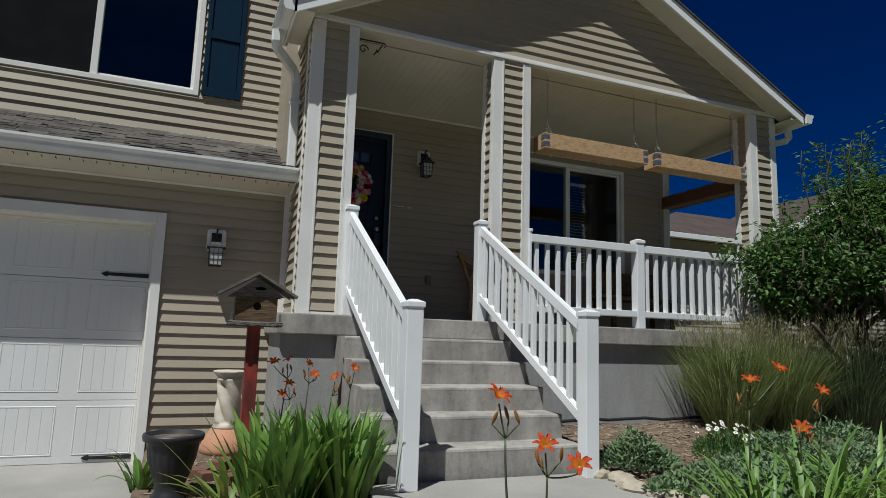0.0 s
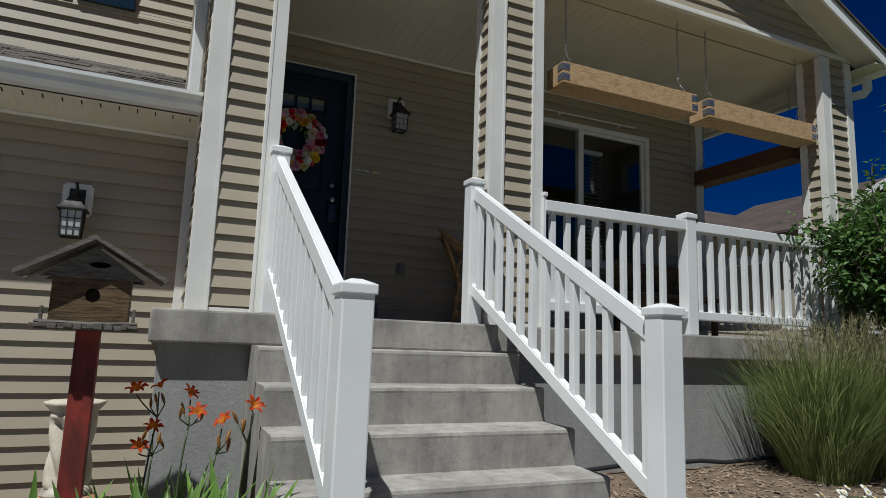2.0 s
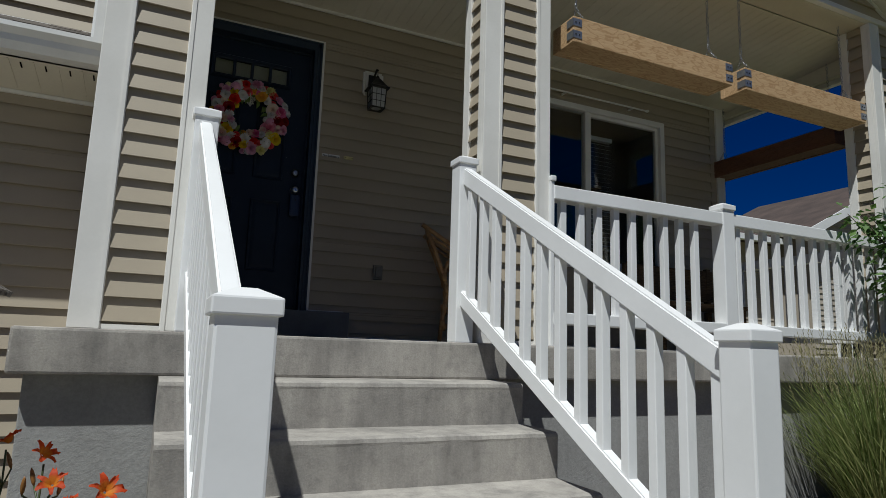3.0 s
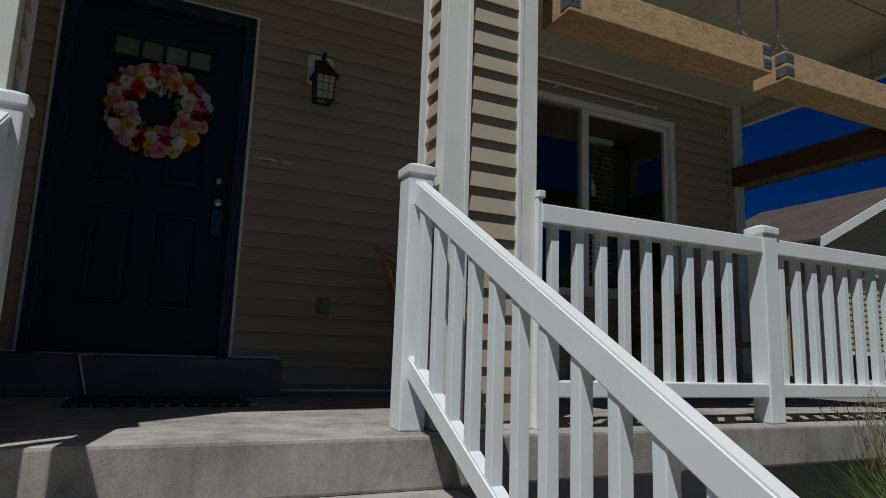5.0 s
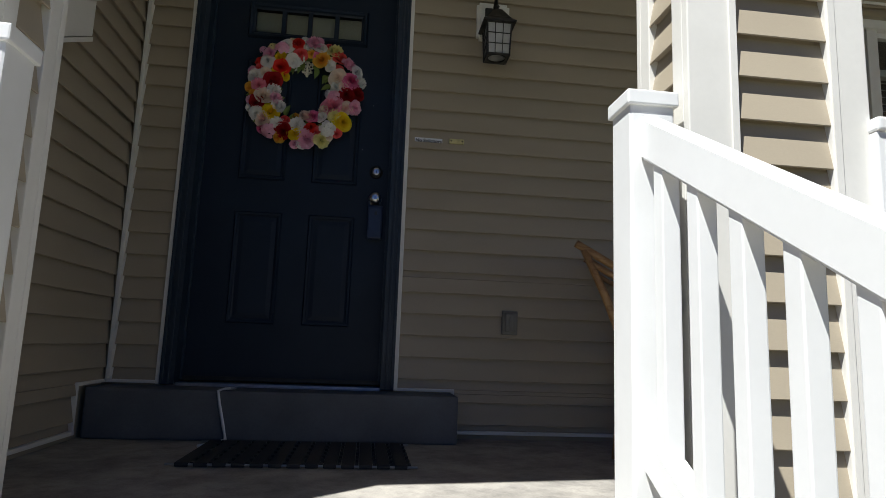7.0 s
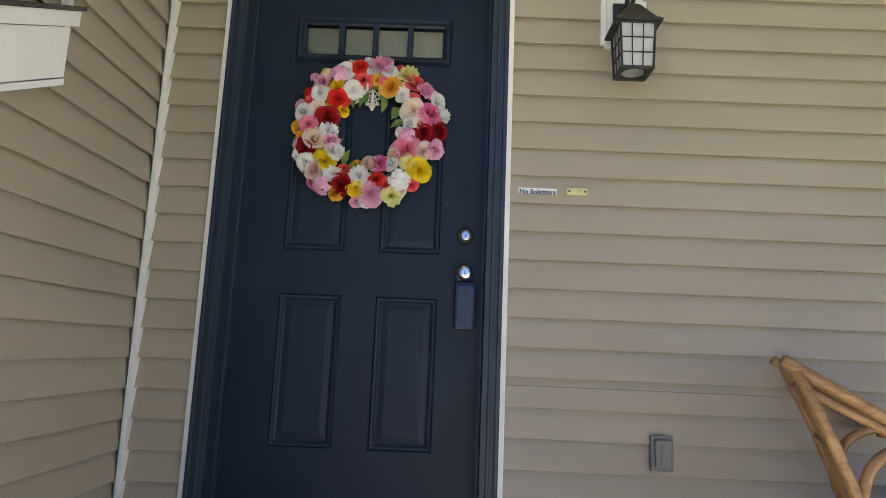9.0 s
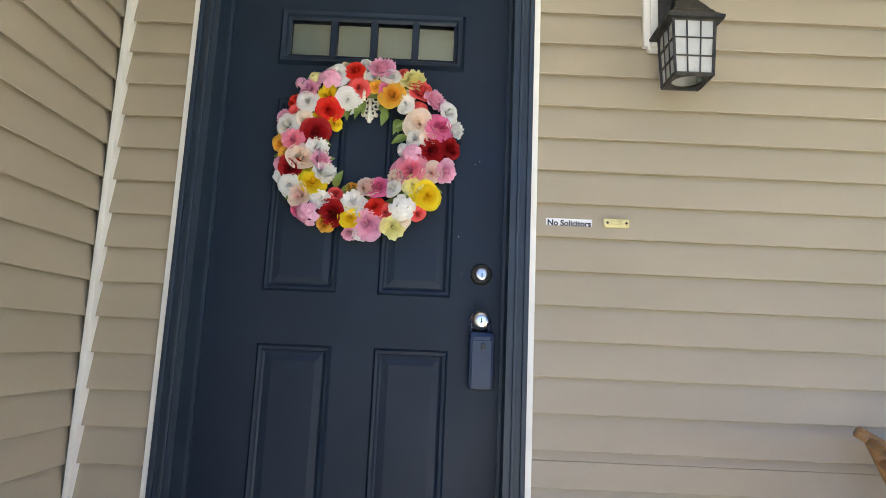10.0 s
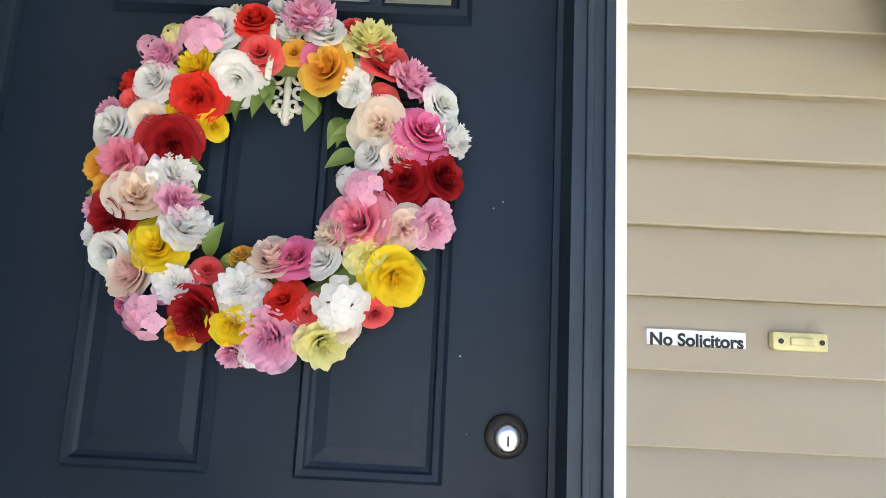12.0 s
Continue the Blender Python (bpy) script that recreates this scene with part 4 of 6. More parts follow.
knob = part("door_knob", disc_y(bmesh.new(), 0.388, DY, 2.228, [(0.033, 0), (0.033, 0.006), (0.030, 0.010), (0.014, 0.016), (0.013, 0.030), (0.022, 0.036), (0.0275, 0.046), (0.027, 0.058), (0.021, 0.066), (0.011, 0.068)]), M_CHROME, door, "satin nickel door knob", True)
part("keyhole", disc_y(bmesh.new(), 0.388, DY, 2.228, [(0.0105, 0.0675), (0.0105, 0.0695), (0.006, 0.0695)]), M_CHROME, knob)
part("key_slot", boxes((0.3865, 0.3895, DY - 0.0702, DY - 0.068, 2.221, 2.235)), M_INK, knob)

lockbox = thing("lockbox", "blue plastic key lockbox hanging from the door knob", "lockbox")
bm = bmesh.new()
box(bm, 0.355, 0.432, DY - 0.048, DY - 0.008, 2.024, 2.196, bevel=0.016)
part("body", bm, M_LOCKBOX, lockbox)
part("face", boxes((0.364, 0.423, DY - 0.051, DY - 0.047, 2.03, 2.17), bevel=0.002), M_LOCKBOX, lockbox)
part("button", boxes((0.390, 0.403, DY - 0.0545, DY - 0.050, 2.143, 2.161), bevel=0.002), M_INK, lockbox)
part("shackle", tube(bmesh.new(), [(0.362, DY - 0.025, 2.19), (0.361, DY - 0.025, 2.225), (0.370, DY - 0.025, 2.248), (0.388, DY - 0.025, 2.256), (0.406, DY - 0.025, 2.248), (0.415, DY - 0.025, 2.225), (0.414, DY - 0.025, 2.19)], 0.0045), M_LOCKBOX, lockbox, smooth=True)

rg = random.Random(19)
chips_bm = bmesh.new()
for k in range(9):
    x, z, r = rg.uniform(0.18, 0.44), rg.uniform(2.25, 2.85), rg.uniform(0.0006, 0.0014)
    disc_y(chips_bm, x, DY - 0.0002, z, [(r, 0), (r * 0.8, 0.0004)], 7)
tagged(part("paint_chips", chips_bm, M_LABEL, door, "tiny chips in the navy paint"), kind="stuff")

# raised step under the door
bm = bmesh.new()
box(bm, -0.742, 0.795, -0.215, -0.008, FLOOR + 0.001, 1.306, bevel=0.012)
tagged(part("door_step", bm, M_CURB), "low dark grey painted concrete step under the door", "step", kind="structure")
tagged(part("sill_block", boxes((-0.52, 0.52, -0.0075, 0.16, 1.14, 1.2995)), M_CURB), "painted concrete sill below the entry door", "sill", kind="structure")

# added white tube, shaped as a sliver of sunlight bending over the step
cord = thing("cord", "white streak shape imitating a sliver of sunlight over the painted door step", "cord")
sun_streak = [(-0.165, -0.130, 1.311), (-0.195, -0.190, 1.311), (-0.217, -0.219, 1.304), (-0.205, -0.226, 1.250), (-0.182, -0.227, 1.160), (-0.170, -0.228, 1.112), (-0.185, -0.262, 1.106), (-0.240, -0.375, 1.106)]
part("sun_streak", tube(bmesh.new(), sun_streak, 0.0055, 8, 0.0072), M_LABEL, cord, smooth=True)

# door mat of rubber links
mat_ob = thing("door_mat", "black rubber link door mat lying on the porch floor", "mat")
for k in range(13):
    x = -0.22 + k * 0.06
    bm = boxes((x, x + 0.045, -0.76, -0.27, FLOOR + 0.002, FLOOR + 0.016), bevel=0.004)
    for j in range(7):
        y = -0.74 + j * 0.075
        box(bm, x + 0.047, x + 0.058, y, y + 0.03, FLOOR + 0.003, FLOOR + 0.015)
    part("mat_strip", bm, M_MAT, mat_ob)
for y in (-0.755, -0.28):
    part("mat_rod", tube(bmesh.new(), [(-0.25, y, FLOOR + 0.009), (0.58, y, FLOOR + 0.009)], 0.004), M_STEEL, mat_ob)

# ---- wreath ----
WX, WZ, WY = 0.004, 2.741, DY - 0.030
COLOURS = {
    "R": ((0.62, 0.012, 0.010), (0.90, 0.055, 0.035)), "W": ((0.96, 0.96, 0.90), (0.99, 0.98, 0.97)), "y": ((0.88, 0.80, 0.22), (0.95, 0.91, 0.48)),
    "C": ((0.74, 0.05, 0.06), (0.95, 0.17, 0.17)), "P": ((0.88, 0.28, 0.50), (0.96, 0.58, 0.75)), "H": ((0.78, 0.07, 0.31), (0.94, 0.28, 0.54)),
    "D": ((0.22, 0.003, 0.006), (0.46, 0.008, 0.015)), "Y": ((0.94, 0.58, 0.008), (0.97, 0.80, 0.03)), "c": ((0.94, 0.66, 0.50), (0.97, 0.87, 0.76)),
    "O": ((0.90, 0.30, 0.02), (0.97, 0.62, 0.09)), "K": ((0.88, 0.16, 0.30), (0.97, 0.42, 0.56)), "L": ((0.85, 0.28, 0.38), (0.97, 0.86, 0.76)),
}
PETALS = {k: petal_material("silk_petal_" + n, tuple(0.45 * p + 0.55 * q for p, q in zip(a, b)), b, 0.042) for (k, (a, b)), n in zip(COLOURS.items(), ("red", "white", "lemon", "coral", "pink", "rose", "crimson", "yellow", "peach", "orange", "salmon", "blush"))}


def petal(bm, yaw, tilt, length, width, start, lift, cup, curl, rg, nu=6, nv=6, frill=0.0, waves=2.0):
    """One petal of a flower that opens along +z, its rim curling back."""
    ca, sa = math.cos(yaw), math.sin(yaw)
    phase, skew = rg.uniform(0, 6.28), rg.uniform(-0.12, 0.12)
    rows = []
    r, h = start, lift
    for i in range(nu + 1):
        f = i / nu
        ang = tilt - curl * f ** 2.2
        if i:
            r += length / nu * math.cos(ang)
            h += length / nu * math.sin(ang)
        w = width * (0.34 + 0.66 * math.sin(math.pi * min(1.0, 0.10 + 0.62 * f)))
        row = []
        for j in range(nv + 1):
            g = j / nv * 2 - 1
            ripple = frill * f * f * math.sin(g * math.pi * waves + phase)
            back = (1 - math.sqrt(max(0.0, 1 - (0.93 * abs(g)) ** 2.4))) * length * 0.55 * f
            rr = r - back * math.cos(ang) - ripple * math.sin(ang)
            hh = h - back * math.sin(ang) + cup * g * g * w + ripple * math.cos(ang) + skew * g * w
            t = g * w
            row.append(bm.verts.new((ca * rr - sa * t, sa * rr + ca * t, hh)))
        rows.append(row)
    for a, b in zip(rows, rows[1:]):
        for j in range(nv):
            bm.faces.new([a[j], a[j + 1], b[j + 1], b[j]])


def wrapped_petal(bm, yaw, r0, h0, r1, h1, half, curl, rg, frill, waves, roll, nu=5, nv=6):
    """A petal that wraps round the flower's axis, from its root (r0, h0) to its rim (r1, h1), the rim rolled outwards."""
    tilt, length = math.atan2(h1 - h0, r1 - r0), math.hypot(h1 - h0, r1 - r0)
    phase, lean = rg.uniform(0, 6.28), rg.uniform(-0.10, 0.10)
    r, h, rows = r0, h0, []
    for i in range(nu + 1):
        f = i / nu
        ang = tilt + curl * (0.5 - f) - roll * max(0.0, f - 0.6) * 2.5
        if i:
            r += length / nu * math.cos(ang)
            h += length / nu * math.sin(ang)
        spread = half * (0.45 + 0.55 * math.sin(math.pi * min(1.0, 0.08 + 0.60 * f)))
        row = []
        for j in range(nv + 1):
            g = j / nv * 2 - 1
            ripple = frill * f * f * math.sin(g * math.pi * waves + phase)
            back = (1 - math.sqrt(max(0.0, 1 - (0.92 * abs(g)) ** 2.6))) * length * 0.42 * f
            rr = max(0.0008, r - back * math.cos(ang) + ripple * abs(math.sin(ang)) * 0.8 - 0.10 * g * length * lean)
            hh = h - back * math.sin(ang) + ripple * 0.7 + lean * g * length * 0.5
            a = yaw + g * spread / max(rr, r1 * 0.45)
            row.append(bm.verts.new((rr * math.cos(a), rr * math.sin(a), hh)))
        rows.append(row)
    for a, b in zip(rows, rows[1:]):
        for j in range(nv):
            bm.faces.new([a[j], a[j + 1], b[j + 1], b[j]])


def ringed_bloom(rg, s, rings, over, curl, frill, waves, roll, jitter, nv=6):
    """rings: (petals, rim radius, rim height) from the heart outwards."""
    bm = bmesh.new()
    for k, (n, r1, h1) in enumerate(rings):
        for q in range(n):
            yaw = 2 * math.pi * (q + 0.41 * k) / n + rg.uniform(-0.2, 0.2)
            rim, top = r1 * rg.uniform(1 - jitter * 0.6, 1 + jitter * 0.6), h1 + rg.uniform(-jitter, jitter) * 0.35
            wrapped_petal(bm, yaw, 0.30 * rim * s, (-0.16 - 0.05 * k) * s, rim * s, top * 0.68 * s, over * math.pi * rim / n * s, curl, rg, frill * s, waves, roll * (0.5 + k / len(rings)), rg.choice((4, 5)) if n > 8 else 5, nv)
    return bm


def rose(rg, s):
    """Tight spiral heart with broad rolled petals round it."""
    return ringed_bloom(rg, s, ((2, 0.07, 0.74), (3, 0.17, 0.75), (3, 0.30, 0.70), (4, 0.47, 0.59), (4, 0.66, 0.44), (5, 0.84, 0.24), (5, 0.98, 0.02)), 1.6, -0.25, 0.05, 1.2, 0.75, 0.18)


def carnation(rg, s):
    """Dense ruffled ball."""
    return ringed_bloom(rg, s, ((4, 0.12, 0.76), (5, 0.27, 0.76), (7, 0.44, 0.68), (8, 0.62, 0.54), (9, 0.79, 0.34), (9, 0.94, 0.06)), 2.0, -0.1, 0.17, 2.3, 0.45, 0.36, 10)


def hydrangea(rg, s):
    """A dome of four-petalled florets."""
    bm = bmesh.new()
    for q in range(13):
        a = q * 2.4
        u = math.sqrt(q / 13) * 1.05
        sub = bmesh.new()
        for k in range(4):
            petal(sub, k * math.pi / 2 + 0.3, 0.22, 0.30 * s, 0.17 * s, 0.01 * s, 0, 0.10, 0.35, rg, nu=4, nv=4, frill=0.012 * s, waves=1)
        m = Matrix.Rotation(a, 4, "Z") @ Matrix.Rotation(u, 4, "Y") @ Matrix.Translation((0, 0, rg.uniform(0.70, 0.78) * s)) @ Matrix.Rotation(rg.random() * 3, 4, "Z") @ Matrix.Rotation(rg.uniform(-0.2, 0.2), 4, "X")
        m = Matrix.Translation((0, 0, -0.15 * s)) @ m
        bmesh.ops.transform(sub, matrix=m, verts=sub.verts[:])
        me = bpy.data.meshes.new("tmp")
        sub.to_mesh(me)
        sub.free()
        bm.from_mesh(me)
        bpy.data.meshes.remove(me)
    return bm


def peony(rg, s):
    """Loose cupped petals, the outer ones broad and open."""
    return ringed_bloom(rg, s, ((3, 0.11, 0.66), (4, 0.24, 0.68), (5, 0.41, 0.62), (5, 0.60, 0.48), (5, 0.80, 0.28), (5, 0.98, 0.02)), 1.75, -0.40, 0.13, 1.5, 0.50, 0.36, 8)


bloom_cache = {}


def bloom(colour, kind, variant):
    key = (colour, kind, variant % 3)
    if key not in bloom_cache:
        me = link_mesh("bloom", kind(random.Random(ord(colour) + variant), 0.044), PETALS[colour], True)
        bloom_cache[key] = (me, sorted(math.hypot(v.co.x, v.co.y) for v in me.vertices)[int(len(me.vertices) * 0.97)])
    return bloom_cache[key]


wreath = thing("wreath", "round wreath of mixed silk flowers hanging on the navy door", "wreath")
ring = bmesh.new()
tube(ring, [(WX + 0.205 * math.sin(a), WY, WZ + 0.205 * math.cos(a)) for a in (2 * math.pi * k / 48 for k in range(49))], 0.029, 10, cap=False)
part("ring", ring, M_FLEAF, wreath, "green foliage ring")
rg = random.Random(11)


def lay_blooms(hour, flowers):
    """flowers: colour, kind, degrees past the hour, distance from the wreath's middle, radius."""
    for i, (letter, kind, deg, r, size) in enumerate(flowers):
        a = radians(hour * 30 + deg)
        off = max(-1.0, min(1.0, (r - 0.205) / 0.085))
        depth = 0.042 * math.sqrt(max(0.05, 1 - (off * 0.8) ** 2)) - (0.012 if size < 0.026 else 0.0)
        rad = Vector((math.sin(a), 0, math.cos(a)))
        normal = (rad * math.sin(off * 0.85) + Vector((0, -1, 0)) * math.cos(off * 0.85) + Vector((rg.uniform(-0.25, 0.25), 0, rg.uniform(-0.25, 0.25)))).normalized()
        turn = normal.to_track_quat("Z", "Y").to_matrix().to_4x4() @ Matrix.Rotation(rg.uniform(0, 6.28), 4, "Z")
        me, extent = bloom(letter, kind, hour + i)
        ob = part("bloom", me, None, wreath)
        k = size * 1.05 / extent
        ob.matrix_basis = Matrix.Translation(Vector((WX, WY - depth, WZ)) + rad * r) @ turn @ Matrix.Diagonal((k, k, k, 1))


lay_blooms(0, [("W", peony, 5, 0.239, 0.020), ("O", rose, 8, 0.203, 0.021), ("P", carnation, 10, 0.266, 0.039), ("H", rose, 17, 0.200, 0.021), ("W", rose, 18, 0.250, 0.030), ("O", peony, 25, 0.192, 0.038), ("C", rose, 25, 0.280, 0.022)])
lay_blooms(1, [("y", carnation, 3, 0.271, 0.037), ("c", peony, 7, 0.210, 0.024), ("W", carnation, 12, 0.191, 0.027), ("C", peony, 12, 0.261, 0.036), ("C", rose, 22, 0.216, 0.025), ("P", carnation, 23, 0.271, 0.035)])
lay_blooms(2, [("c", peony, 4, 0.190, 0.040), ("W", rose, 4, 0.295, 0.032), ("H", rose, 12, 0.250, 0.045), ("W", carnation, 15, 0.294, 0.029), ("W", rose, 16, 0.163, 0.029), ("L", peony, 20, 0.211, 0.032), ("D", peony, 28, 0.274, 0.032)])
lay_blooms(3, [("D", peony, 0, 0.212, 0.037), ("W", hydrangea, 0, 0.131, 0.025), ("D", rose, 6, 0.258, 0.019), ("P", hydrangea, 7, 0.157, 0.033), ("c", rose, 12, 0.185, 0.023), ("P", carnation, 14, 0.267, 0.033), ("L", peony, 19, 0.228, 0.032), ("K", peony, 24, 0.162, 0.048)])
lay_blooms(4, [("Y", peony, 5, 0.254, 0.041), ("y", carnation, 5, 0.202, 0.032), ("c", carnation, 9, 0.136, 0.026), ("C", rose, 18, 0.269, 0.024), ("W", rose, 21, 0.158, 0.028), ("W", hydrangea, 25, 0.229, 0.040), ("c", peony, 28, 0.261, 0.027)])
lay_blooms(5, [("H", rose, 4, 0.133, 0.036), ("y", carnation, 6, 0.269, 0.034), ("C", rose, 8, 0.218, 0.026), ("R", rose, 15, 0.191, 0.031), ("L", peony, 19, 0.125, 0.038), ("P", carnation, 22, 0.242, 0.041), ("W", peony, 27, 0.267, 0.024)])
lay_blooms(6, [("W", carnation, 4, 0.175, 0.036), ("P", carnation, 5, 0.269, 0.022), ("Y", peony, 6, 0.223, 0.033), ("R", rose, 13, 0.203, 0.020), ("O", rose, 13, 0.123, 0.020), ("D", peony, 20, 0.228, 0.036), ("O", peony, 23, 0.266, 0.024), ("C", rose, 26, 0.161, 0.024)])
lay_blooms(7, [("W", carnation, 3, 0.203, 0.028), ("P", hydrangea, 4, 0.257, 0.038), ("P", carnation, 6, 0.220, 0.019), ("H", rose, 13, 0.280, 0.022), ("L", peony, 19, 0.239, 0.036), ("Y", peony, 21, 0.185, 0.038), ("W", carnation, 23, 0.136, 0.036), ("W", rose, 29, 0.253, 0.033)])
lay_blooms(8, [("W", peony, 8, 0.264, 0.024), ("P", carnation, 10, 0.130, 0.032), ("D", peony, 11, 0.230, 0.034), ("P", carnation, 16, 0.257, 0.022), ("c", peony, 18, 0.185, 0.040), ("O", peony, 23, 0.238, 0.024), ("W", carnation, 29, 0.134, 0.032)])
lay_blooms(9, [("O", peony, 0, 0.255, 0.024), ("K", carnation, 3, 0.212, 0.032), ("W", rose, 15, 0.244, 0.036), ("D", peony, 16, 0.148, 0.040), ("P", carnation, 20, 0.267, 0.023), ("c", rose, 24, 0.196, 0.029), ("C", peony, 27, 0.238, 0.025)])
lay_blooms(10, [("R", peony, 3, 0.263, 0.023), ("Y", peony, 3, 0.165, 0.022), ("W", rose, 8, 0.229, 0.035), ("Y", peony, 12, 0.120, 0.022), ("y", carnation, 12, 0.186, 0.020), ("P", hydrangea, 15, 0.291, 0.020), ("R", peony, 16, 0.161, 0.037), ("P", carnation, 16, 0.252, 0.030), ("y", hydrangea, 24, 0.271, 0.024), ("Y", carnation, 25, 0.203, 0.029)])
lay_blooms(11, [("P", hydrangea, 2, 0.238, 0.035), ("W", rose, 9, 0.250, 0.036), ("W", rose, 10, 0.158, 0.040), ("c", peony, 15, 0.276, 0.020), ("R", rose, 22, 0.254, 0.032), ("C", rose, 24, 0.194, 0.032), ("W", rose, 29, 0.281, 0.022)])
leaf = bmesh.new()
leaf_rows = []
for i in range(8):
    f = i / 7
    w = 0.0005 + 0.0135 * math.sin(math.pi * f ** 0.8)
    h = 0.012 * math.sin(math.pi * f * 0.9)
    leaf_rows.append([leaf.verts.new((0.062 * f, g * w, h + abs(g) * w * 0.35)) for g in (-1, -0.5, 0, 0.5, 1)])
for p, q in zip(leaf_rows, leaf_rows[1:]):
    for j in range(4):
        leaf.faces.new([p[j], p[j + 1], q[j + 1], q[j]])
leaf_me = link_mesh("leaf", leaf, M_FLEAF, True)
for k in range(42):
    a, r = 2 * math.pi * (k + rg.uniform(-0.4, 0.4)) / 42, rg.choice((0.150, 0.160, 0.170, 0.215, 0.225))
    heading = a + (0 if r > 0.2 else math.pi) + rg.uniform(-0.9, 0.9)
    out = Vector((math.sin(heading), -rg.uniform(0.0, 0.25), math.cos(heading))).normalized()
    across = out.cross(Vector((rg.uniform(-0.4, 0.4), -1, rg.uniform(-0.4, 0.4)))).normalized()
    up_n = across.cross(out) * -1
    m = Matrix((out, across, up_n if up_n.y < 0 else -up_n)).transposed().to_4x4()
    ob = part("leaf", leaf_me, None, wreath)
    ob.matrix_basis = Matrix.Translation((WX + r * math.sin(a), WY - 0.006, WZ + r * math.cos(a))) @ m
# pierced cast-iron hanger: a lacy plate on the door and an arm over the ring
HX = 0.013
part("hanger", tube(bmesh.new(), [(HX - 0.006, DY - 0.006, 2.985), (HX - 0.012, DY - 0.060, 2.99), (HX - 0.014, DY - 0.070, 2.978), (HX - 0.014, DY - 0.066, 2.935), (HX - 0.012, DY - 0.078, 2.905), (HX - 0.010, DY - 0.085, 2.885)], 0.0052, 10), M_HANGER, wreath, "chipped cream cast-iron hook", True)
lace = bmesh.new()
for sx in (-1, 1):
    for n, (cx, cz, r, turn_by) in enumerate(((0.016, 2.922, 0.013, 0.4), (0.019, 2.897, 0.012, 1.6), (0.012, 2.874, 0.010, 2.4), (0.006, 2.858, 0.007, 3.0), (0.028, 2.911, 0.007, 0.9))):
        pts = []
        for k in range(17):
            t = k / 16 * 6.6 + turn_by
            rr = r * (1 - 0.035 * k)
            pts.append((HX + sx * (cx + rr * math.sin(t)), DY - 0.007 - 0.0012 * (n % 3), cz + rr * math.cos(t)))
        tube(lace, pts, 0.0036, 7)
tube(lace, [(HX, DY - 0.007, 2.95), (HX, DY - 0.010, 2.90), (HX, DY - 0.008, 2.848)], 0.0058, 8)
for cx, cz in ((0, 2.848), (0, 2.90), (-0.03, 2.90), (0.03, 2.90), (-0.02, 2.868), (0.02, 2.868)):
    disc_y(lace, HX + cx, DY - 0.004, cz, [(0.0075, 0), (0.0072, 0.005), (0.004, 0.009)], 12)
part("scroll", lace, M_HANGER, wreath, "pierced cream cast-iron plate", True)

# ---- small things on the entry wall ----
def text_mesh(body, size, mat, parent, m):
    cu = bpy.data.curves.new("lettering", "FONT")
    cu.body, cu.size, cu.extrude, cu.align_x, cu.align_y, cu.offset = body, size, 0.0004, "CENTER", "CENTER", size * 0.03
    tmp = bpy.data.objects.new("lettering", cu)
    me = bpy.data.meshes.new_from_object(tmp)
    bpy.data.objects.remove(tmp)
    me.materials.clear()
    me.materials.append(mat)
    ob = part("lettering", me, None, parent)
    ob.matrix_basis = m
    return ob


sign = thing("sign", "small white adhesive sign with black lettering No Solicitors", "sign")
bm = boxes((0.568, 0.705, 0.0025, 0.0045, 2.510, 2.538))
part("plate", bm, M_LABEL, sign)
text_mesh("No Solicitors", 0.0242, M_INK, sign, Matrix.Translation((0.6365, 0.0018, 2.5235)) @ Matrix.Rotation(math.pi / 2, 4, "X"))
bell = thing("doorbell", "yellowed plastic doorbell plate with two screws", "doorbell")
bm = bmesh.new()
box(bm, 0.737, 0.814, -0.008, 0.008, 2.516, 2.542, bevel=0.006)
part("plate", bm, M_YELLOWED, bell)
part("button", boxes((0.760, 0.792, -0.012, -0.0075, 2.5235, 2.5345), bevel=0.002), M_YELLOWED, bell)
for x in (0.748, 0.804):
    part("screw", disc_y(bmesh.new(), x, -0.0075, 2.529, [(0.0038, 0), (0.0038, 0.0015), (0.001, 0.0015)], 10), M_BRONZE, bell)
outlet = thing("outlet_cover", "grey weatherproof outlet cover on the siding", "outlet")
part("plate", boxes((1.025, 1.10, -0.018, 0.012, 1.585, 1.70), bevel=0.005), M_PLATE, outlet)
part("lid", boxes((1.036, 1.089, -0.035, -0.017, 1.60, 1.688), bevel=0.006), M_PLATE, outlet)
part("seam", boxes((1.054, 1.071, -0.039, -0.034, 1.608, 1.672), bevel=0.003), M_PLATE, outlet)


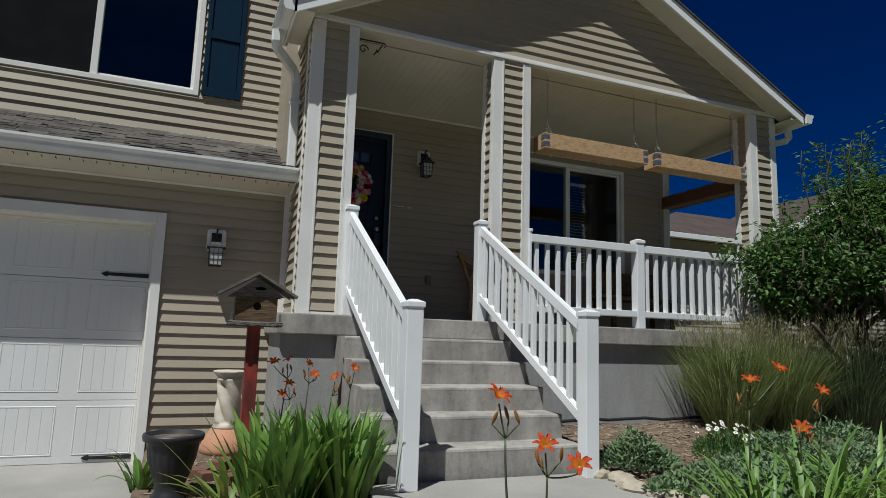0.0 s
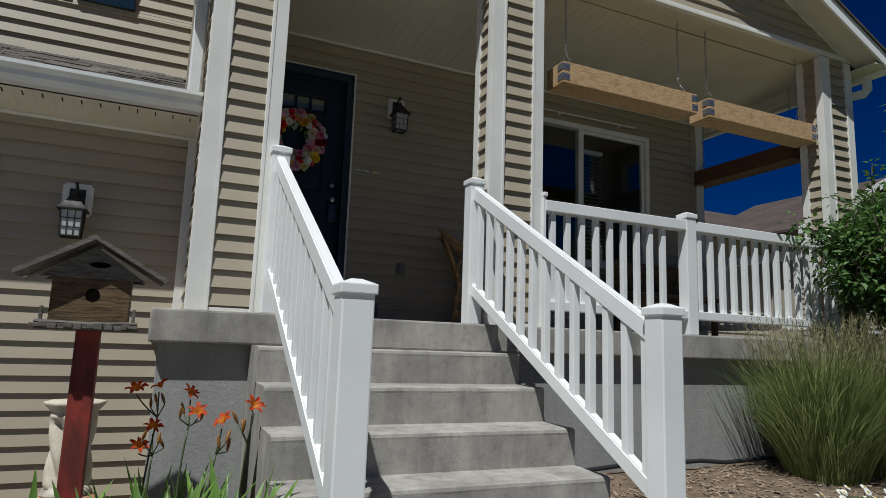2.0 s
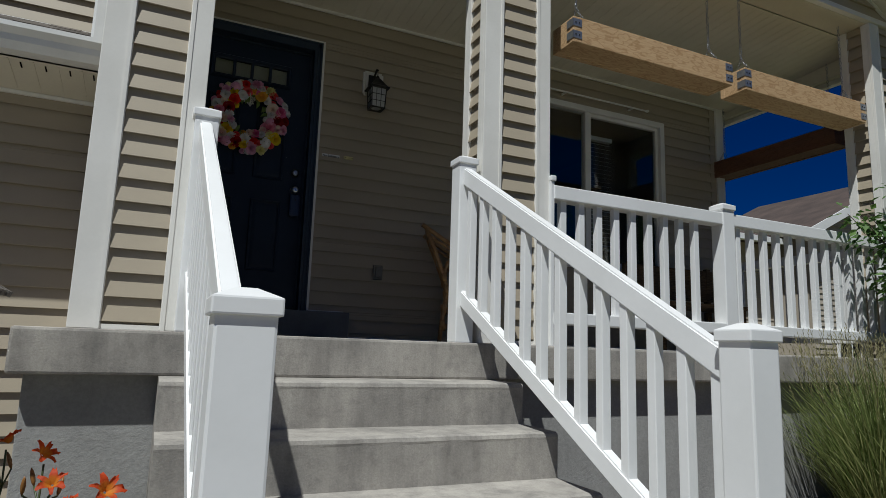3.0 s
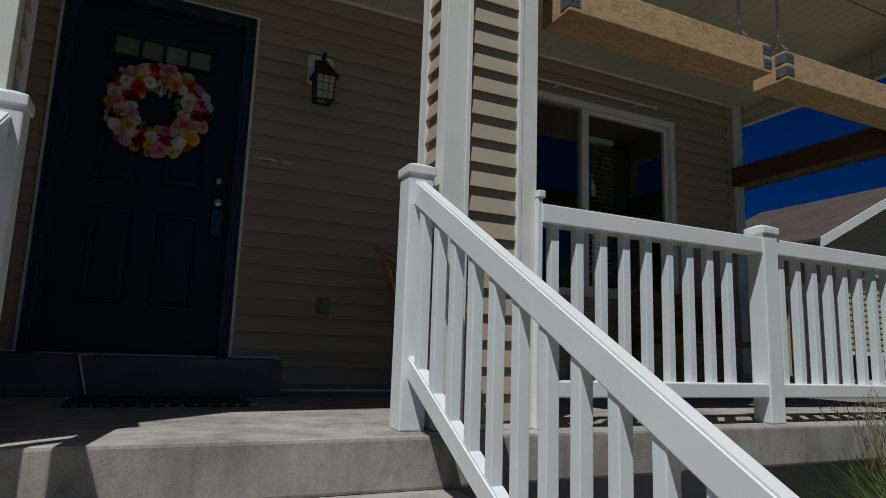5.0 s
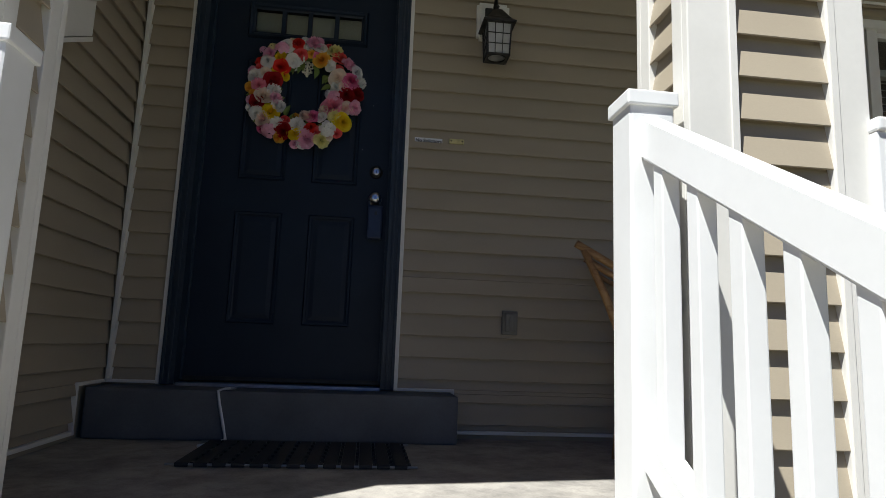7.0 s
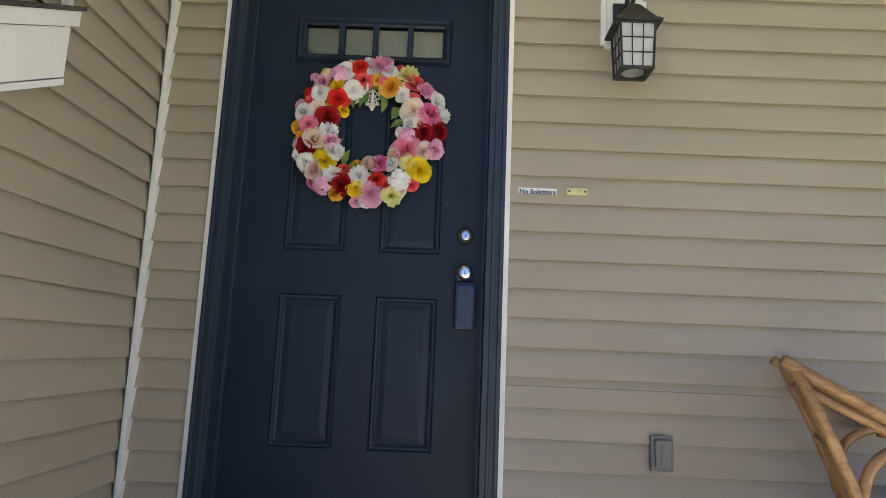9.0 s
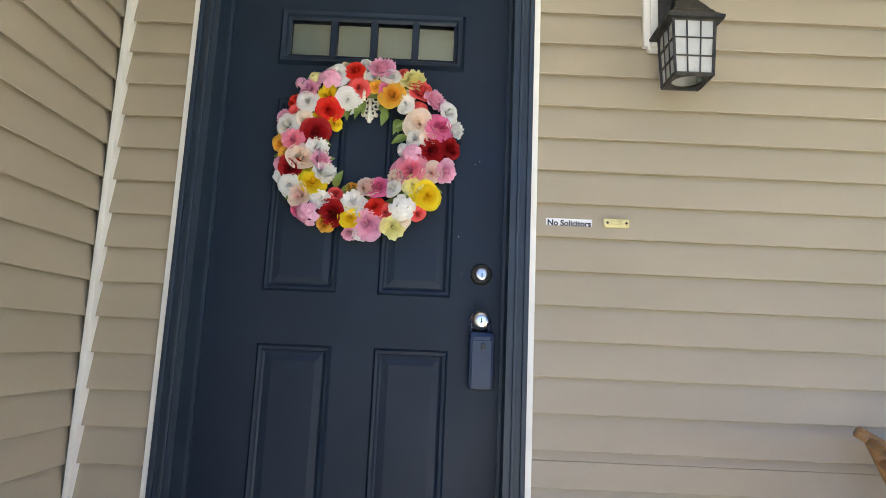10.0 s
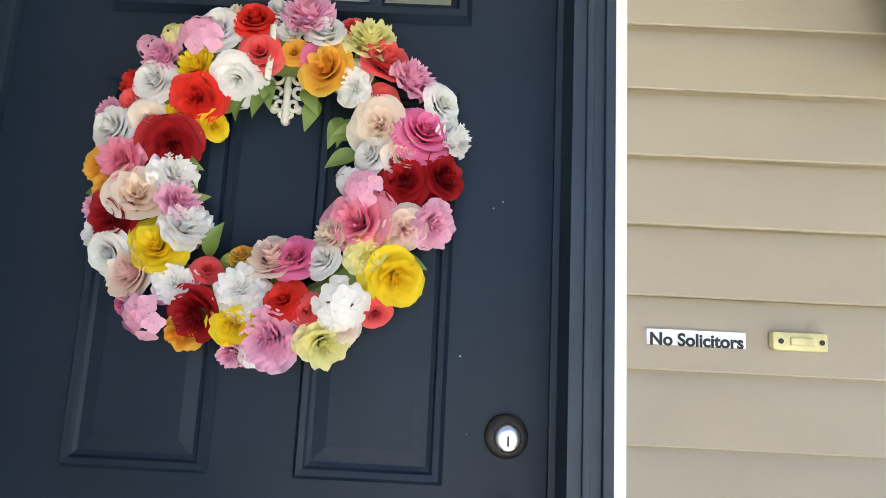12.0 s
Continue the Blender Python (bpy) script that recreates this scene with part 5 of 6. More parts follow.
def wall_lantern(m, label):
    """A carriage lantern on a wall block; origin at the block's middle, -y out."""
    t = thing("wall_lantern", label, "wall lamp", "wall lanterns", at=m)
    bm = boxes((-0.085, 0.085, -0.022, 0.0, -0.078, 0.100), (-0.072, 0.072, -0.0222, -0.0002, -0.092, 0.114), bevel=0.005)
    box(bm, -0.066, 0.066, -0.032, -0.02, -0.076, 0.096, bevel=0.004)
    part("mounting_block", bm, M_TRIM, t, "white vinyl mounting block")
    part("back_plate", boxes((-0.045, 0.045, -0.045, -0.031, -0.06, 0.075), bevel=0.004), M_BRONZE, t)
    part("arm", tube(bmesh.new(), [(0, -0.04, 0.03), (0, -0.07, 0.075), (0, -0.105, 0.10), (0, -0.13, 0.085)], 0.009), M_BRONZE, t, smooth=True)
    c = (0, -0.135)
    bm = bmesh.new()
    lathe(bm, [(0.112, -0.004), (0.114, 0.004), (0.104, 0.010), (0.086, 0.022), (0.080, 0.030), (0.074, 0.034), (0.052, 0.060), (0.030, 0.084), (0.018, 0.092), (0.006, 0.098), (0.012, 0.108), (0.004, 0.120), (0.003, 0.150), (0.001, 0.156)], 4, (0, 0, 0))
    bmesh.ops.transform(bm, matrix=Matrix.Translation((c[0], c[1], -0.078)) @ Matrix.Rotation(math.pi / 4, 4, "Z"), verts=bm.verts[:])
    part("cap", bm, M_BRONZE, t)
    s0, s1, z0, z1 = 0.062, 0.070, -0.240, -0.080
    q = lambda k, r: Vector((c[0] + r * math.cos(math.pi / 4 + k * math.pi / 2) * 1.2, c[1] + r * math.sin(math.pi / 4 + k * math.pi / 2) * 1.2, 0))
    for k in range(4):
        part("cage_bar", tube(bmesh.new(), [q(k, s0) + Vector((0, 0, z0)), q(k, s1) + Vector((0, 0, z1))], 0.0052, 4), M_BRONZE, t)
        for f in (0.0, 0.33, 0.66, 1.0):
            r = s0 + (s1 - s0) * f
            zz = z0 + (z1 - z0) * f
            part("cage_bar", tube(bmesh.new(), [q(k, r) + Vector((0, 0, zz)), q(k + 1, r) + Vector((0, 0, zz))], 0.0030 if 0 < f < 1 else 0.0060, 4), M_BRONZE, t)
        for f in (0.33, 0.66):
            lo, hi = q(k, s0).lerp(q(k + 1, s0), f), q(k, s1).lerp(q(k + 1, s1), f)
            part("cage_bar", tube(bmesh.new(), [lo + Vector((0, 0, z0)), hi + Vector((0, 0, z1))], 0.0026, 4), M_BRONZE, t)
    bm = bmesh.new()
    rings = []
    for zz in (z0 - 0.003, z0 + 0.004):
        for outer in (True, False):
            ring = []
            for k in range(32):
                a = 2 * math.pi * k / 32
                reach = s0 * 1.2 * math.cos(math.pi / 4) / max(abs(math.cos(a)), abs(math.sin(a))) if outer else 0.043
                ring.append(bm.verts.new((c[0] + reach * math.cos(a), c[1] + reach * math.sin(a), zz)))
            rings.append(ring)
    for a, b in ((0, 1), (1, 3), (3, 2), (2, 0)):
        for k in range(32):
            bm.faces.new([rings[a][k], rings[a][(k + 1) % 32], rings[b][(k + 1) % 32], rings[b][k]])
    bmesh.ops.recalc_face_normals(bm, faces=bm.faces[:])
    part("bottom_plate", bm, M_BRONZE, t, "dark plate with a round opening")
    bm = bmesh.new()
    lo = [bm.verts.new(q(k, s0 - 0.004) + Vector((0, 0, z0 + 0.002))) for k in range(4)]
    hi = [bm.verts.new(q(k, s1 - 0.004) + Vector((0, 0, z1))) for k in range(4)]
    for k in range(4):
        bm.faces.new([lo[k], lo[(k + 1) % 4], hi[(k + 1) % 4], hi[k]])
    bm.faces.new(hi)
    part("glass", bm, M_LAMPGLASS, t, "frosted white glass")
    return t


wall_lantern(Matrix.Translation((0.942, 0.006, 3.165)), "black lantern with frosted panes beside the entry door")
wall_lantern(Matrix.Translation((-1.475, -1.012, 1.765)), "black lantern with frosted panes beside the garage door")


# ---- windows ----
def sliding_window(name, u0, u1, z0, z1, y, mull, label, screen=False):
    w = thing(name, label, "window", kind="structure")
    F = 0.036
    fr = part("window_frame", boxes((u0 - 0.018, u0 + F, y - 0.03, y + 0.07, z0 - 0.018, z1 + 0.018), (u1 - F, u1 + 0.018, y - 0.03, y + 0.07, z0 - 0.018, z1 + 0.018), (u0 + F, u1 - F, y - 0.029, y + 0.07, z1 - F, z1 + 0.018), (u0 + F, u1 - F, y - 0.029, y + 0.07, z0 - 0.018, z0 + F), bevel=0.003), M_TRIM, w)
    part("meeting_rail", boxes((mull - 0.032, mull + 0.032, y - 0.012, y + 0.06, z0 + F, z1 - F), bevel=0.003), M_TRIM, w)
    part("sash", boxes((mull + 0.032, u1 - F, y + 0.01, y + 0.05, z0 + F, z0 + F + 0.03), (mull + 0.032, u1 - F, y + 0.01, y + 0.05, z1 - F - 0.03, z1 - F), (u1 - F - 0.03, u1 - F, y + 0.01, y + 0.05, z0 + F + 0.03, z1 - F - 0.03)), M_TRIM, w)
    for a, b, d in ((u0 + F, mull - 0.032, 0.02), (mull + 0.032, u1 - F - 0.03, 0.03)):
        pane = part("pane", boxes((a, b, y + d, y + d + 0.005, z0 + F, z1 - F)), M_GLASS, w)
        pane.visible_shadow = False
    if screen:
        part("insect_screen", boxes((u0 + F, mull - 0.032, y + 0.006, y + 0.008, z0 + F, z1 - F)), M_SCREEN, w, "dark insect screen")
    return w


sliding_window("window_1", 2.13, 4.035, 1.86, 3.40, 0.018, 3.11, "white vinyl sliding window beside the porch")
sliding_window("window_2", -3.9, -1.775, 3.405, 4.95, -0.37, -2.745, "white vinyl sliding window of the upper storey with a dark screen", True)
# room shells are coloured dark so the unlit interiors read dim through glass
for name, spec, lab in (("room_1", (1.95, 4.68, 0.17, 4.2, 0.9, 3.7), "plain room behind the porch window, its walls darkened as if unlit"), ("room_2", (-4.4, -1.2, -0.20, 3.5, 2.98, 5.5), "plain room behind the upper window, its walls darkened as if unlit")):
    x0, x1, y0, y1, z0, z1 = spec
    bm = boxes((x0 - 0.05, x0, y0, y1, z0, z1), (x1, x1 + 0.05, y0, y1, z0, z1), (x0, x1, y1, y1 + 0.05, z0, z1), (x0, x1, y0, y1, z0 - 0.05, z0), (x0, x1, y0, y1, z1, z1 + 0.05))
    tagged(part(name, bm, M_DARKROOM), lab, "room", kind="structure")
blind = thing("window_blind", "white slatted blind lowered inside the porch window", "blind")
for k in range(26):
    z = 2.05 + k * 0.042
    bm = bmesh.new()
    prism(bm, [(3.16, 0.10, z), (3.16, 0.145, z + 0.016), (3.16, 0.146, z + 0.018), (3.16, 0.101, z + 0.002)], (1, 0, 0), 0.30)
    part("slat", bm, M_BLIND, blind)
part("head_rail", boxes((3.15, 3.47, 0.10, 0.15, 3.14, 3.18)), M_BLIND, blind)
sh = thing("window_shutter", "dark teal louvred shutter beside the upper window", "shutter")
part("stile", boxes((-1.725, -1.68, -0.415, -0.372, 3.40, 5.0), bevel=0.004), M_SHUTTER, sh)
part("stile", boxes((-1.38, -1.335, -0.415, -0.372, 3.40, 5.0), bevel=0.004), M_SHUTTER, sh)
for z in (3.40, 4.05, 4.7):
    part("rail", boxes((-1.68, -1.38, -0.413, -0.372, z, z + 0.09), bevel=0.004), M_SHUTTER, sh)
for a, b in ((3.49, 4.05), (4.14, 4.7)):
    part("panel", boxes((-1.675, -1.385, -0.400, -0.372, a + 0.005, b - 0.005), bevel=0.006), M_SHUTTER, sh)

rod = thing("curtain_rod", "thin white rod mounted above the porch window", "rod")
part("rod", tube(bmesh.new(), [(2.3, -0.075, 3.475), (3.77, -0.075, 3.475)], 0.008), M_TRIM, rod)
part("finial", disc_y(bmesh.new(), 3.775, -0.06, 3.475, [(0.012, 0), (0.016, 0.012), (0.012, 0.028), (0.004, 0.03)], 12), M_TRIM, rod, smooth=True)
for x in (2.8, 3.6):
    part("bracket", boxes((x - 0.008, x + 0.008, -0.075, 0.0, 3.468, 3.482)), M_TRIM, rod)

# ---- garage door ----
gd = thing("garage_door", "white sectional garage door with grooved carriage panels", "garage door", kind="structure")
GY = -0.845
for k in range(4):
    z0 = -0.245 + k * 0.5335
    sec = part("section", boxes((-6.88, -2.0, GY, GY + 0.045, z0 + 0.002, z0 + 0.5315), bevel=0.004), M_GARAGE, gd)
    for i in range(8):
        x1 = -2.045 - i * 0.607
        x0 = x1 - 0.462
        bm = ring_frame(x0, x1, z0 + 0.07, z0 + 0.485, GY, 0.016, 0.004)
        w = (x1 - x0 - 0.032) / 5
        for j in range(5):
            box(bm, x0 + 0.016 + j * w + 0.002, x0 + 0.016 + (j + 1) * w - 0.002, GY - 0.0022, GY + 0.002, z0 + 0.086, z0 + 0.469, bevel=0.0012)
        part("panel", bm, M_GARAGE, sec)
for z in (1.41, -0.20):
    bm = bmesh.new()
    prism(bm, [(-2.01, GY - 0.006, z - 0.02), (-2.01, GY - 0.006, z + 0.02), (-2.36, GY - 0.006, z + 0.013), (-2.375, GY - 0.006, z + 0.024), (-2.40, GY - 0.006, z + 0.016), (-2.425, GY - 0.006, z), (-2.40, GY - 0.006, z - 0.016), (-2.375, GY - 0.006, z - 0.024), (-2.36, GY - 0.006, z - 0.013)], (0, -1, 0), 0.006)
    part("strap_hinge", bm, M_IRON, gd, "black iron strap hinge")
gt = thing("garage_trim", "white trim round the garage door opening", "trim", kind="structure")
part("side_casing", boxes((-2.0, -1.92, -1.045, -0.99, -0.25, 1.985), (-2.012, -1.985, -1.03, -0.80, -0.25, 1.89), bevel=0.004), M_TRIM, gt)
part("head_casing", boxes((-6.98, -2.0, -1.044, -0.99, 1.885, 1.985), (-6.9, -1.985, -1.03, -0.80, 1.875, 1.895), bevel=0.004), M_TRIM, gt)
part("stop", boxes((-2.03, -2.0, GY - 0.02, GY + 0.06, -0.25, 1.89), (-6.88, -2.03, GY - 0.02, GY + 0.06, 1.865, 1.89)), M_SOFFIT, gt)


# ---- hanging planters ----
def chain(parent, a, b):
    a, b = Vector(a), Vector(b)
    n = max(3, int((b - a).length / 0.030))
    d = (b - a).normalized()
    bm = bmesh.new()
    for i in range(n):
        c = a + (b - a) * ((i + 0.5) / n)
        side = Vector((1, 0, 0)) if i % 2 else Vector((0, 1, 0))
        pts = [c + d * 0.018 * math.cos(t) + side * 0.0085 * math.sin(t) for t in (2 * math.pi * k / 8 for k in range(9))]
        tube(bm, pts, 0.0022, 4, cap=False)
    part("chain", bm, M_STEEL, parent)


def hanging_planter(m, length, wood, label, straps=True, top=3.84, depth=0.22):
    t = thing("hanging_planter", label, "planter", "hanging planters", at=m)
    h, th = 0.17, 0.038
    part("front_board", boxes((0, length, -depth / 2, -depth / 2 + th, 0.0, h), bevel=0.004), wood, t)
    part("back_board", boxes((0, length, depth / 2 - th, depth / 2, 0.0, h), bevel=0.004), wood, t)
    part("end_board", boxes((0.001, th, -depth / 2 + th, depth / 2 - th, 0.0, h), bevel=0.003), wood, t)
    part("end_board", boxes((length - th, length - 0.001, -depth / 2 + th, depth / 2 - th, 0.0, h), bevel=0.003), wood, t)
    part("bottom_board", boxes((th, length - th, -depth / 2 + th, depth / 2 - th, 0.004, 0.04)), wood, t)
    if straps:
        for x in (-0.002, length + 0.002):
            s = 1 if x < 0.1 else -1
            for z in (0.025, 0.105):
                xs = sorted((x, x + s * 0.065))
                bm = boxes((*xs, -depth / 2 - 0.003, -depth / 2 + 0.0, z, z + 0.05))
                xs = sorted((x - s * 0.002, x + s * 0.001))
                box(bm, *xs, -depth / 2 - 0.003, -depth / 2 + 0.065, z, z + 0.05)
                st = part("corner_strap", bm, M_STEEL, t)
                for q in (0.018, 0.045):
                    part("bolt", disc_y(bmesh.new(), x + s * q, -depth / 2 - 0.003, z + 0.025, [(0.005, 0), (0.005, 0.003), (0.002, 0.004)], 8), M_BRONZE, st)
    drop = top - m.translation.z
    for x in (0.10, length - 0.10):
        chain(t, (x, 0, drop), (x, 0, 0.30))
        chain(t, (x, 0, 0.30), (x + 0.02, -depth / 2 + th, h))
        chain(t, (x, 0, 0.30), (x + 0.02, depth / 2 - th, h))
    return t


hanging_planter(Matrix.Translation((1.70, -1.57, 2.975)), 1.37, M_WOOD, "pale fir timber planter box hanging on chains with steel corner straps")
hanging_planter(Matrix.Translation((3.20, -1.57, 2.975)), 1.37, M_WOOD, "pale fir timber planter box hanging on chains with steel corner straps")
hanging_planter(Matrix.Translation((4.86, -1.30, 2.95)) @ Matrix.Rotation(math.pi / 2, 4, "Z"), 1.35, M_STAINED, "dark stained timber planter box hanging on chains", False, 3.75)

bracket = thing("plant_bracket", "black scrolled iron plant hanger under the porch beam", "bracket")
bm = bmesh.new()
tube(bm, [(-0.37, -1.60, 3.79), (-0.09, -1.60, 3.79)], 0.007, 6)
tube(bm, [(-0.372, -1.60, 3.80), (-0.372, -1.60, 3.60)], 0.007, 6)
tube(bm, [(-0.11 - 0.05 * f * math.cos(f * 4) - f * 0.12, -1.60, 3.775 - 0.06 * abs(math.sin(f * 4)) - 0.08 * f) for f in (k / 14 for k in range(15))], 0.006, 6)
tube(bm, [(-0.30 + (0.05 - 0.003 * k) * math.cos(k * 0.55), -1.60, 3.69 + (0.05 - 0.003 * k) * math.sin(k * 0.55)) for k in range(14)], 0.006, 6)
part("scroll", bm, M_IRON, bracket, smooth=True)
part("hook", tube(bmesh.new(), [(-0.09, -1.60, 3.79), (-0.075, -1.60, 3.775), (-0.08, -1.60, 3.755), (-0.095, -1.60, 3.755)], 0.005, 6), M_IRON, bracket)


# ---- rattan chair ----
chair = thing("rattan_chair", "honey-brown rattan armchair standing on the porch floor", "chair")


def cane(name, pts, r=0.014):
    return part(name, tube(bmesh.new(), pts, r, 8), M_RATTAN, chair, smooth=True)


def arc(a, b, c, n=10):
    a, b, c = Vector(a), Vector(b), Vector(c)
    return [a * (1 - t) ** 2 + b * 2 * t * (1 - t) + c * t * t for t in (k / n for k in range(n + 1))]


yl, yr = -0.48, -0.06
for y in (yl, yr):
    dx = (y - yl) * 0.45 + 0.02
    cane("back_post", [(1.375 + dx, y, FLOOR), (1.40 + dx, y, 1.32), (1.425 + dx, y, 1.47), (1.41 + dx, y, 1.56), (1.33 + dx, y, 1.76), (1.245 + dx, y, 1.94)], 0.016)
    cane("arm", [(1.21 + dx, y, 1.965), (1.38 + dx, y, 1.875), (1.56 + dx, y, 1.775), (1.72 + dx, y, 1.73), (1.84 + dx, y, 1.66), (1.88 + dx, y, 1.50)], 0.017)
    cane("lower_arm_rod", [(1.275 + dx, y, 1.885), (1.42 + dx, y, 1.815), (1.56 + dx, y, 1.745)], 0.012)
    cane("arm_hoop", arc((1.40 + dx, y, 1.60), (1.40 + dx, y, 1.76), (1.60 + dx, y, 1.765), 12), 0.015)
    cane("front_leg", [(1.88 + dx, y, FLOOR), (1.88 + dx, y, 1.52)], 0.016)
    cane("side_rail", [(1.42 + dx, y, 1.50), (1.88 + dx, y, 1.50)])
    cane("side_stretcher", [(1.40 + dx, y, 1.36), (1.88 + dx, y, 1.36)], 0.012)
    cane("side_stretcher", [(1.39 + dx, y, 1.24), (1.88 + dx, y, 1.24)], 0.011)
for x, z in ((1.245, 1.94), (1.275, 1.885), (1.345, 1.73), (1.42, 1.50), (1.40, 1.24)):
    cane("back_rail", [(x + 0.02, yl, z), (x + 0.209, yr, z)], 0.013)
for k in range(7):
    y = yl + (yr - yl) * (k + 1) / 8
    cane("back_cane", [(1.445 + (y - yl) * 0.45, y, 1.51), (1.365 + (y - yl) * 0.45, y, 1.73), (1.295 + (y - yl) * 0.45, y, 1.885)], 0.006)
cane("front_rail", [(1.90, yl, 1.50), (2.089, yr, 1.50)])
bm = bmesh.new()
for k in range(15):
    x = 1.45 + k * 0.029
    tube(bm, [(x, yl, 1.512), (x + 0.10, (yl + yr) / 2, 1.505), (x + 0.20, yr, 1.512)], 0.0135, 6)
tagged(part("seat", bm, M_RATTAN, chair, "woven rattan seat", True), kind="stuff")
for y in (yl, yr):
    dx = (y - yl) * 0.45 + 0.02
    for x, z in ((1.40, 1.59), (1.42, 1.50), (1.405, 1.36), (1.40, 1.24), (1.555, 1.765)):
        part("binding", tube(bmesh.new(), [(x + dx + 0.006, y, z - 0.03), (x + dx - 0.006, y, z + 0.03)], 0.021, 8), M_RATTAN, chair, smooth=True)

# porch table and second seat behind the railing
table = thing("porch_bench", "brown wooden bench standing on the porch floor", "bench")
part("seat", boxes((3.35, 4.45, -0.62, -0.20, 1.50, 1.535), bevel=0.005), M_BARK, table)
part("backrest", boxes((3.35, 4.45, -0.20, -0.16, 1.60, 1.90), bevel=0.006), M_BARK, table)
for x in (3.40, 4.36):
    for y in (-0.60, -0.21):
        part("leg", boxes((x, x + 0.05, y, y + 0.05, FLOOR, 1.50), bevel=0.004), M_BARK, table)
    part("back_post", boxes((x, x + 0.05, -0.205, -0.16, 1.535, 1.92), bevel=0.004), M_BARK, table)

# ---- birdhouse ----
bird = thing("birdhouse", "weathered wooden birdhouse on a red painted post", "birdhouse")
BX, BY = -1.205, -2.33
part("post", boxes((BX - 0.046, BX + 0.046, BY - 0.046, BY + 0.046, -0.08, 0.965), bevel=0.004), M_RED, bird, "flaking red painted post")
part("floor_board", boxes((BX - 0.19, BX + 0.19, BY - 0.13, BY + 0.14, 0.965, 0.982), bevel=0.003), M_OLDWOOD, bird)
rg = random.Random(15)
lip = bmesh.new()
x = BX - 0.205
while x < BX + 0.19:
    w = rg.uniform(0.012, 0.035)
    box(lip, x, x + w, BY - 0.145 - rg.uniform(0, 0.008), BY - 0.130, 0.972 + rg.uniform(-0.006, 0.004), 0.988 + rg.uniform(0, 0.010), bevel=0.003)
    x += w * 0.97
part("bark_edge", lip, M_OLDWOOD, bird, "torn bark edge of the floor board")
part("front_board", boxes((BX - 0.15, BX + 0.15, BY - 0.085, BY - 0.065, 0.982, 1.185), bevel=0.004), M_BARK, bird, "rough brown bark-faced board")
for s in (-1, 1):
    xs = sorted((BX + s * 0.128, BX + s * 0.148))
    part("side_board", boxes((*xs, BY - 0.064, BY + 0.10, 0.982, 1.20), bevel=0.003), M_OLDWOOD, bird)
    xs = sorted((BX + s * 0.165, BX + s * 0.178))
    part("perch_upright", boxes((*xs, BY - 0.12, BY - 0.10, 0.982, 1.06), bevel=0.002), M_OLDWOOD, bird)
part("back_board", boxes((BX - 0.128, BX + 0.128, BY + 0.08, BY + 0.10, 0.982, 1.20)), M_OLDWOOD, bird)
part("gable_board", prism(bmesh.new(), [(BX - 0.20, BY - 0.09, 1.185), (BX + 0.20, BY - 0.09, 1.185), (BX, BY - 0.09, 1.325)], (0, 1, 0), 0.02), M_OLDWOOD, bird)
part("gable_board", prism(bmesh.new(), [(BX - 0.20, BY + 0.08, 1.185), (BX + 0.20, BY + 0.08, 1.185), (BX, BY + 0.08, 1.325)], (0, 1, 0), 0.02), M_OLDWOOD, bird)
rg = random.Random(5)
for s in (-1, 1):
    for k in range(5):
        y0 = BY - 0.15 + k * 0.064
        d = rg.uniform(-0.012, 0.012)
        bm = bmesh.new()
        prism(bm, [(BX, y0, 1.348), (BX + s * (0.275 + d), y0, 1.185 - d * 0.4), (BX + s * (0.282 + d), y0, 1.202 - d * 0.4), (BX, y0, 1.366 + rg.uniform(0, 0.006))], (0, 1, 0), 0.061)
        part("roof_board", bm, M_OLDWOOD, bird)
part("entry_hole", disc_y(bmesh.new(), BX + 0.005, BY - 0.085, 1.115, [(0.028, 0), (0.028, 0.0015)], 20), M_HOLE, bird, "dark round entry hole")
vent = disc_y(bmesh.new(), 0, BY - 0.09, 0, [(0.03, 0), (0.03, 0.0015)], 20)
bmesh.ops.transform(vent, matrix=Matrix.Translation((BX + 0.022, 0, 1.245)) @ Matrix.Diagonal((1.35, 1, 0.42, 1)), verts=vent.verts[:])
part("vent_hole", vent, M_HOLE, bird, "dark slot under the ridge")
part("perch_rail", tube(bmesh.new(), [(BX - 0.19, BY - 0.12, 0.995), (BX, BY - 0.125, 0.99), (BX + 0.19, BY - 0.12, 0.996)], 0.011, 6), M_OLDWOOD, bird)

# ---- pedestal, pots and bricks ----
ped = thing("twisted_pedestal", "cream cast-stone pedestal with twisted flutes on an upturned clay pot", "pedestal")
PX, PY = -1.29, -1.62
part("shaft", lathe(bmesh.new(), [(0.105, 0.0), (0.112, 0.012), (0.09, 0.04)] + [(0.085, 0.05 + 0.0135 * k) for k in range(24)] + [(0.10, 0.385), (0.104, 0.40), (0.092, 0.41), (0.125, 0.45), (0.13, 0.465), (0.115, 0.468)], 48, (PX, PY, 0.135), lambda a, z: 1.08 + (0.46 * abs(math.sin(2.0 * a + z * 13)) - 0.26 if 0.045 < z < 0.37 else 0.05 * math.sin(8 * a) if z > 0.405 else 0)), M_STONE, ped, smooth=True)
part("clay_pot", lathe(bmesh.new(), [(0.20, 0.0), (0.205, 0.05), (0.19, 0.10), (0.13, 0.20), (0.12, 0.205)], 32, (PX, PY, -0.07)), M_TERRA, ped, "upturned terracotta pot", True)

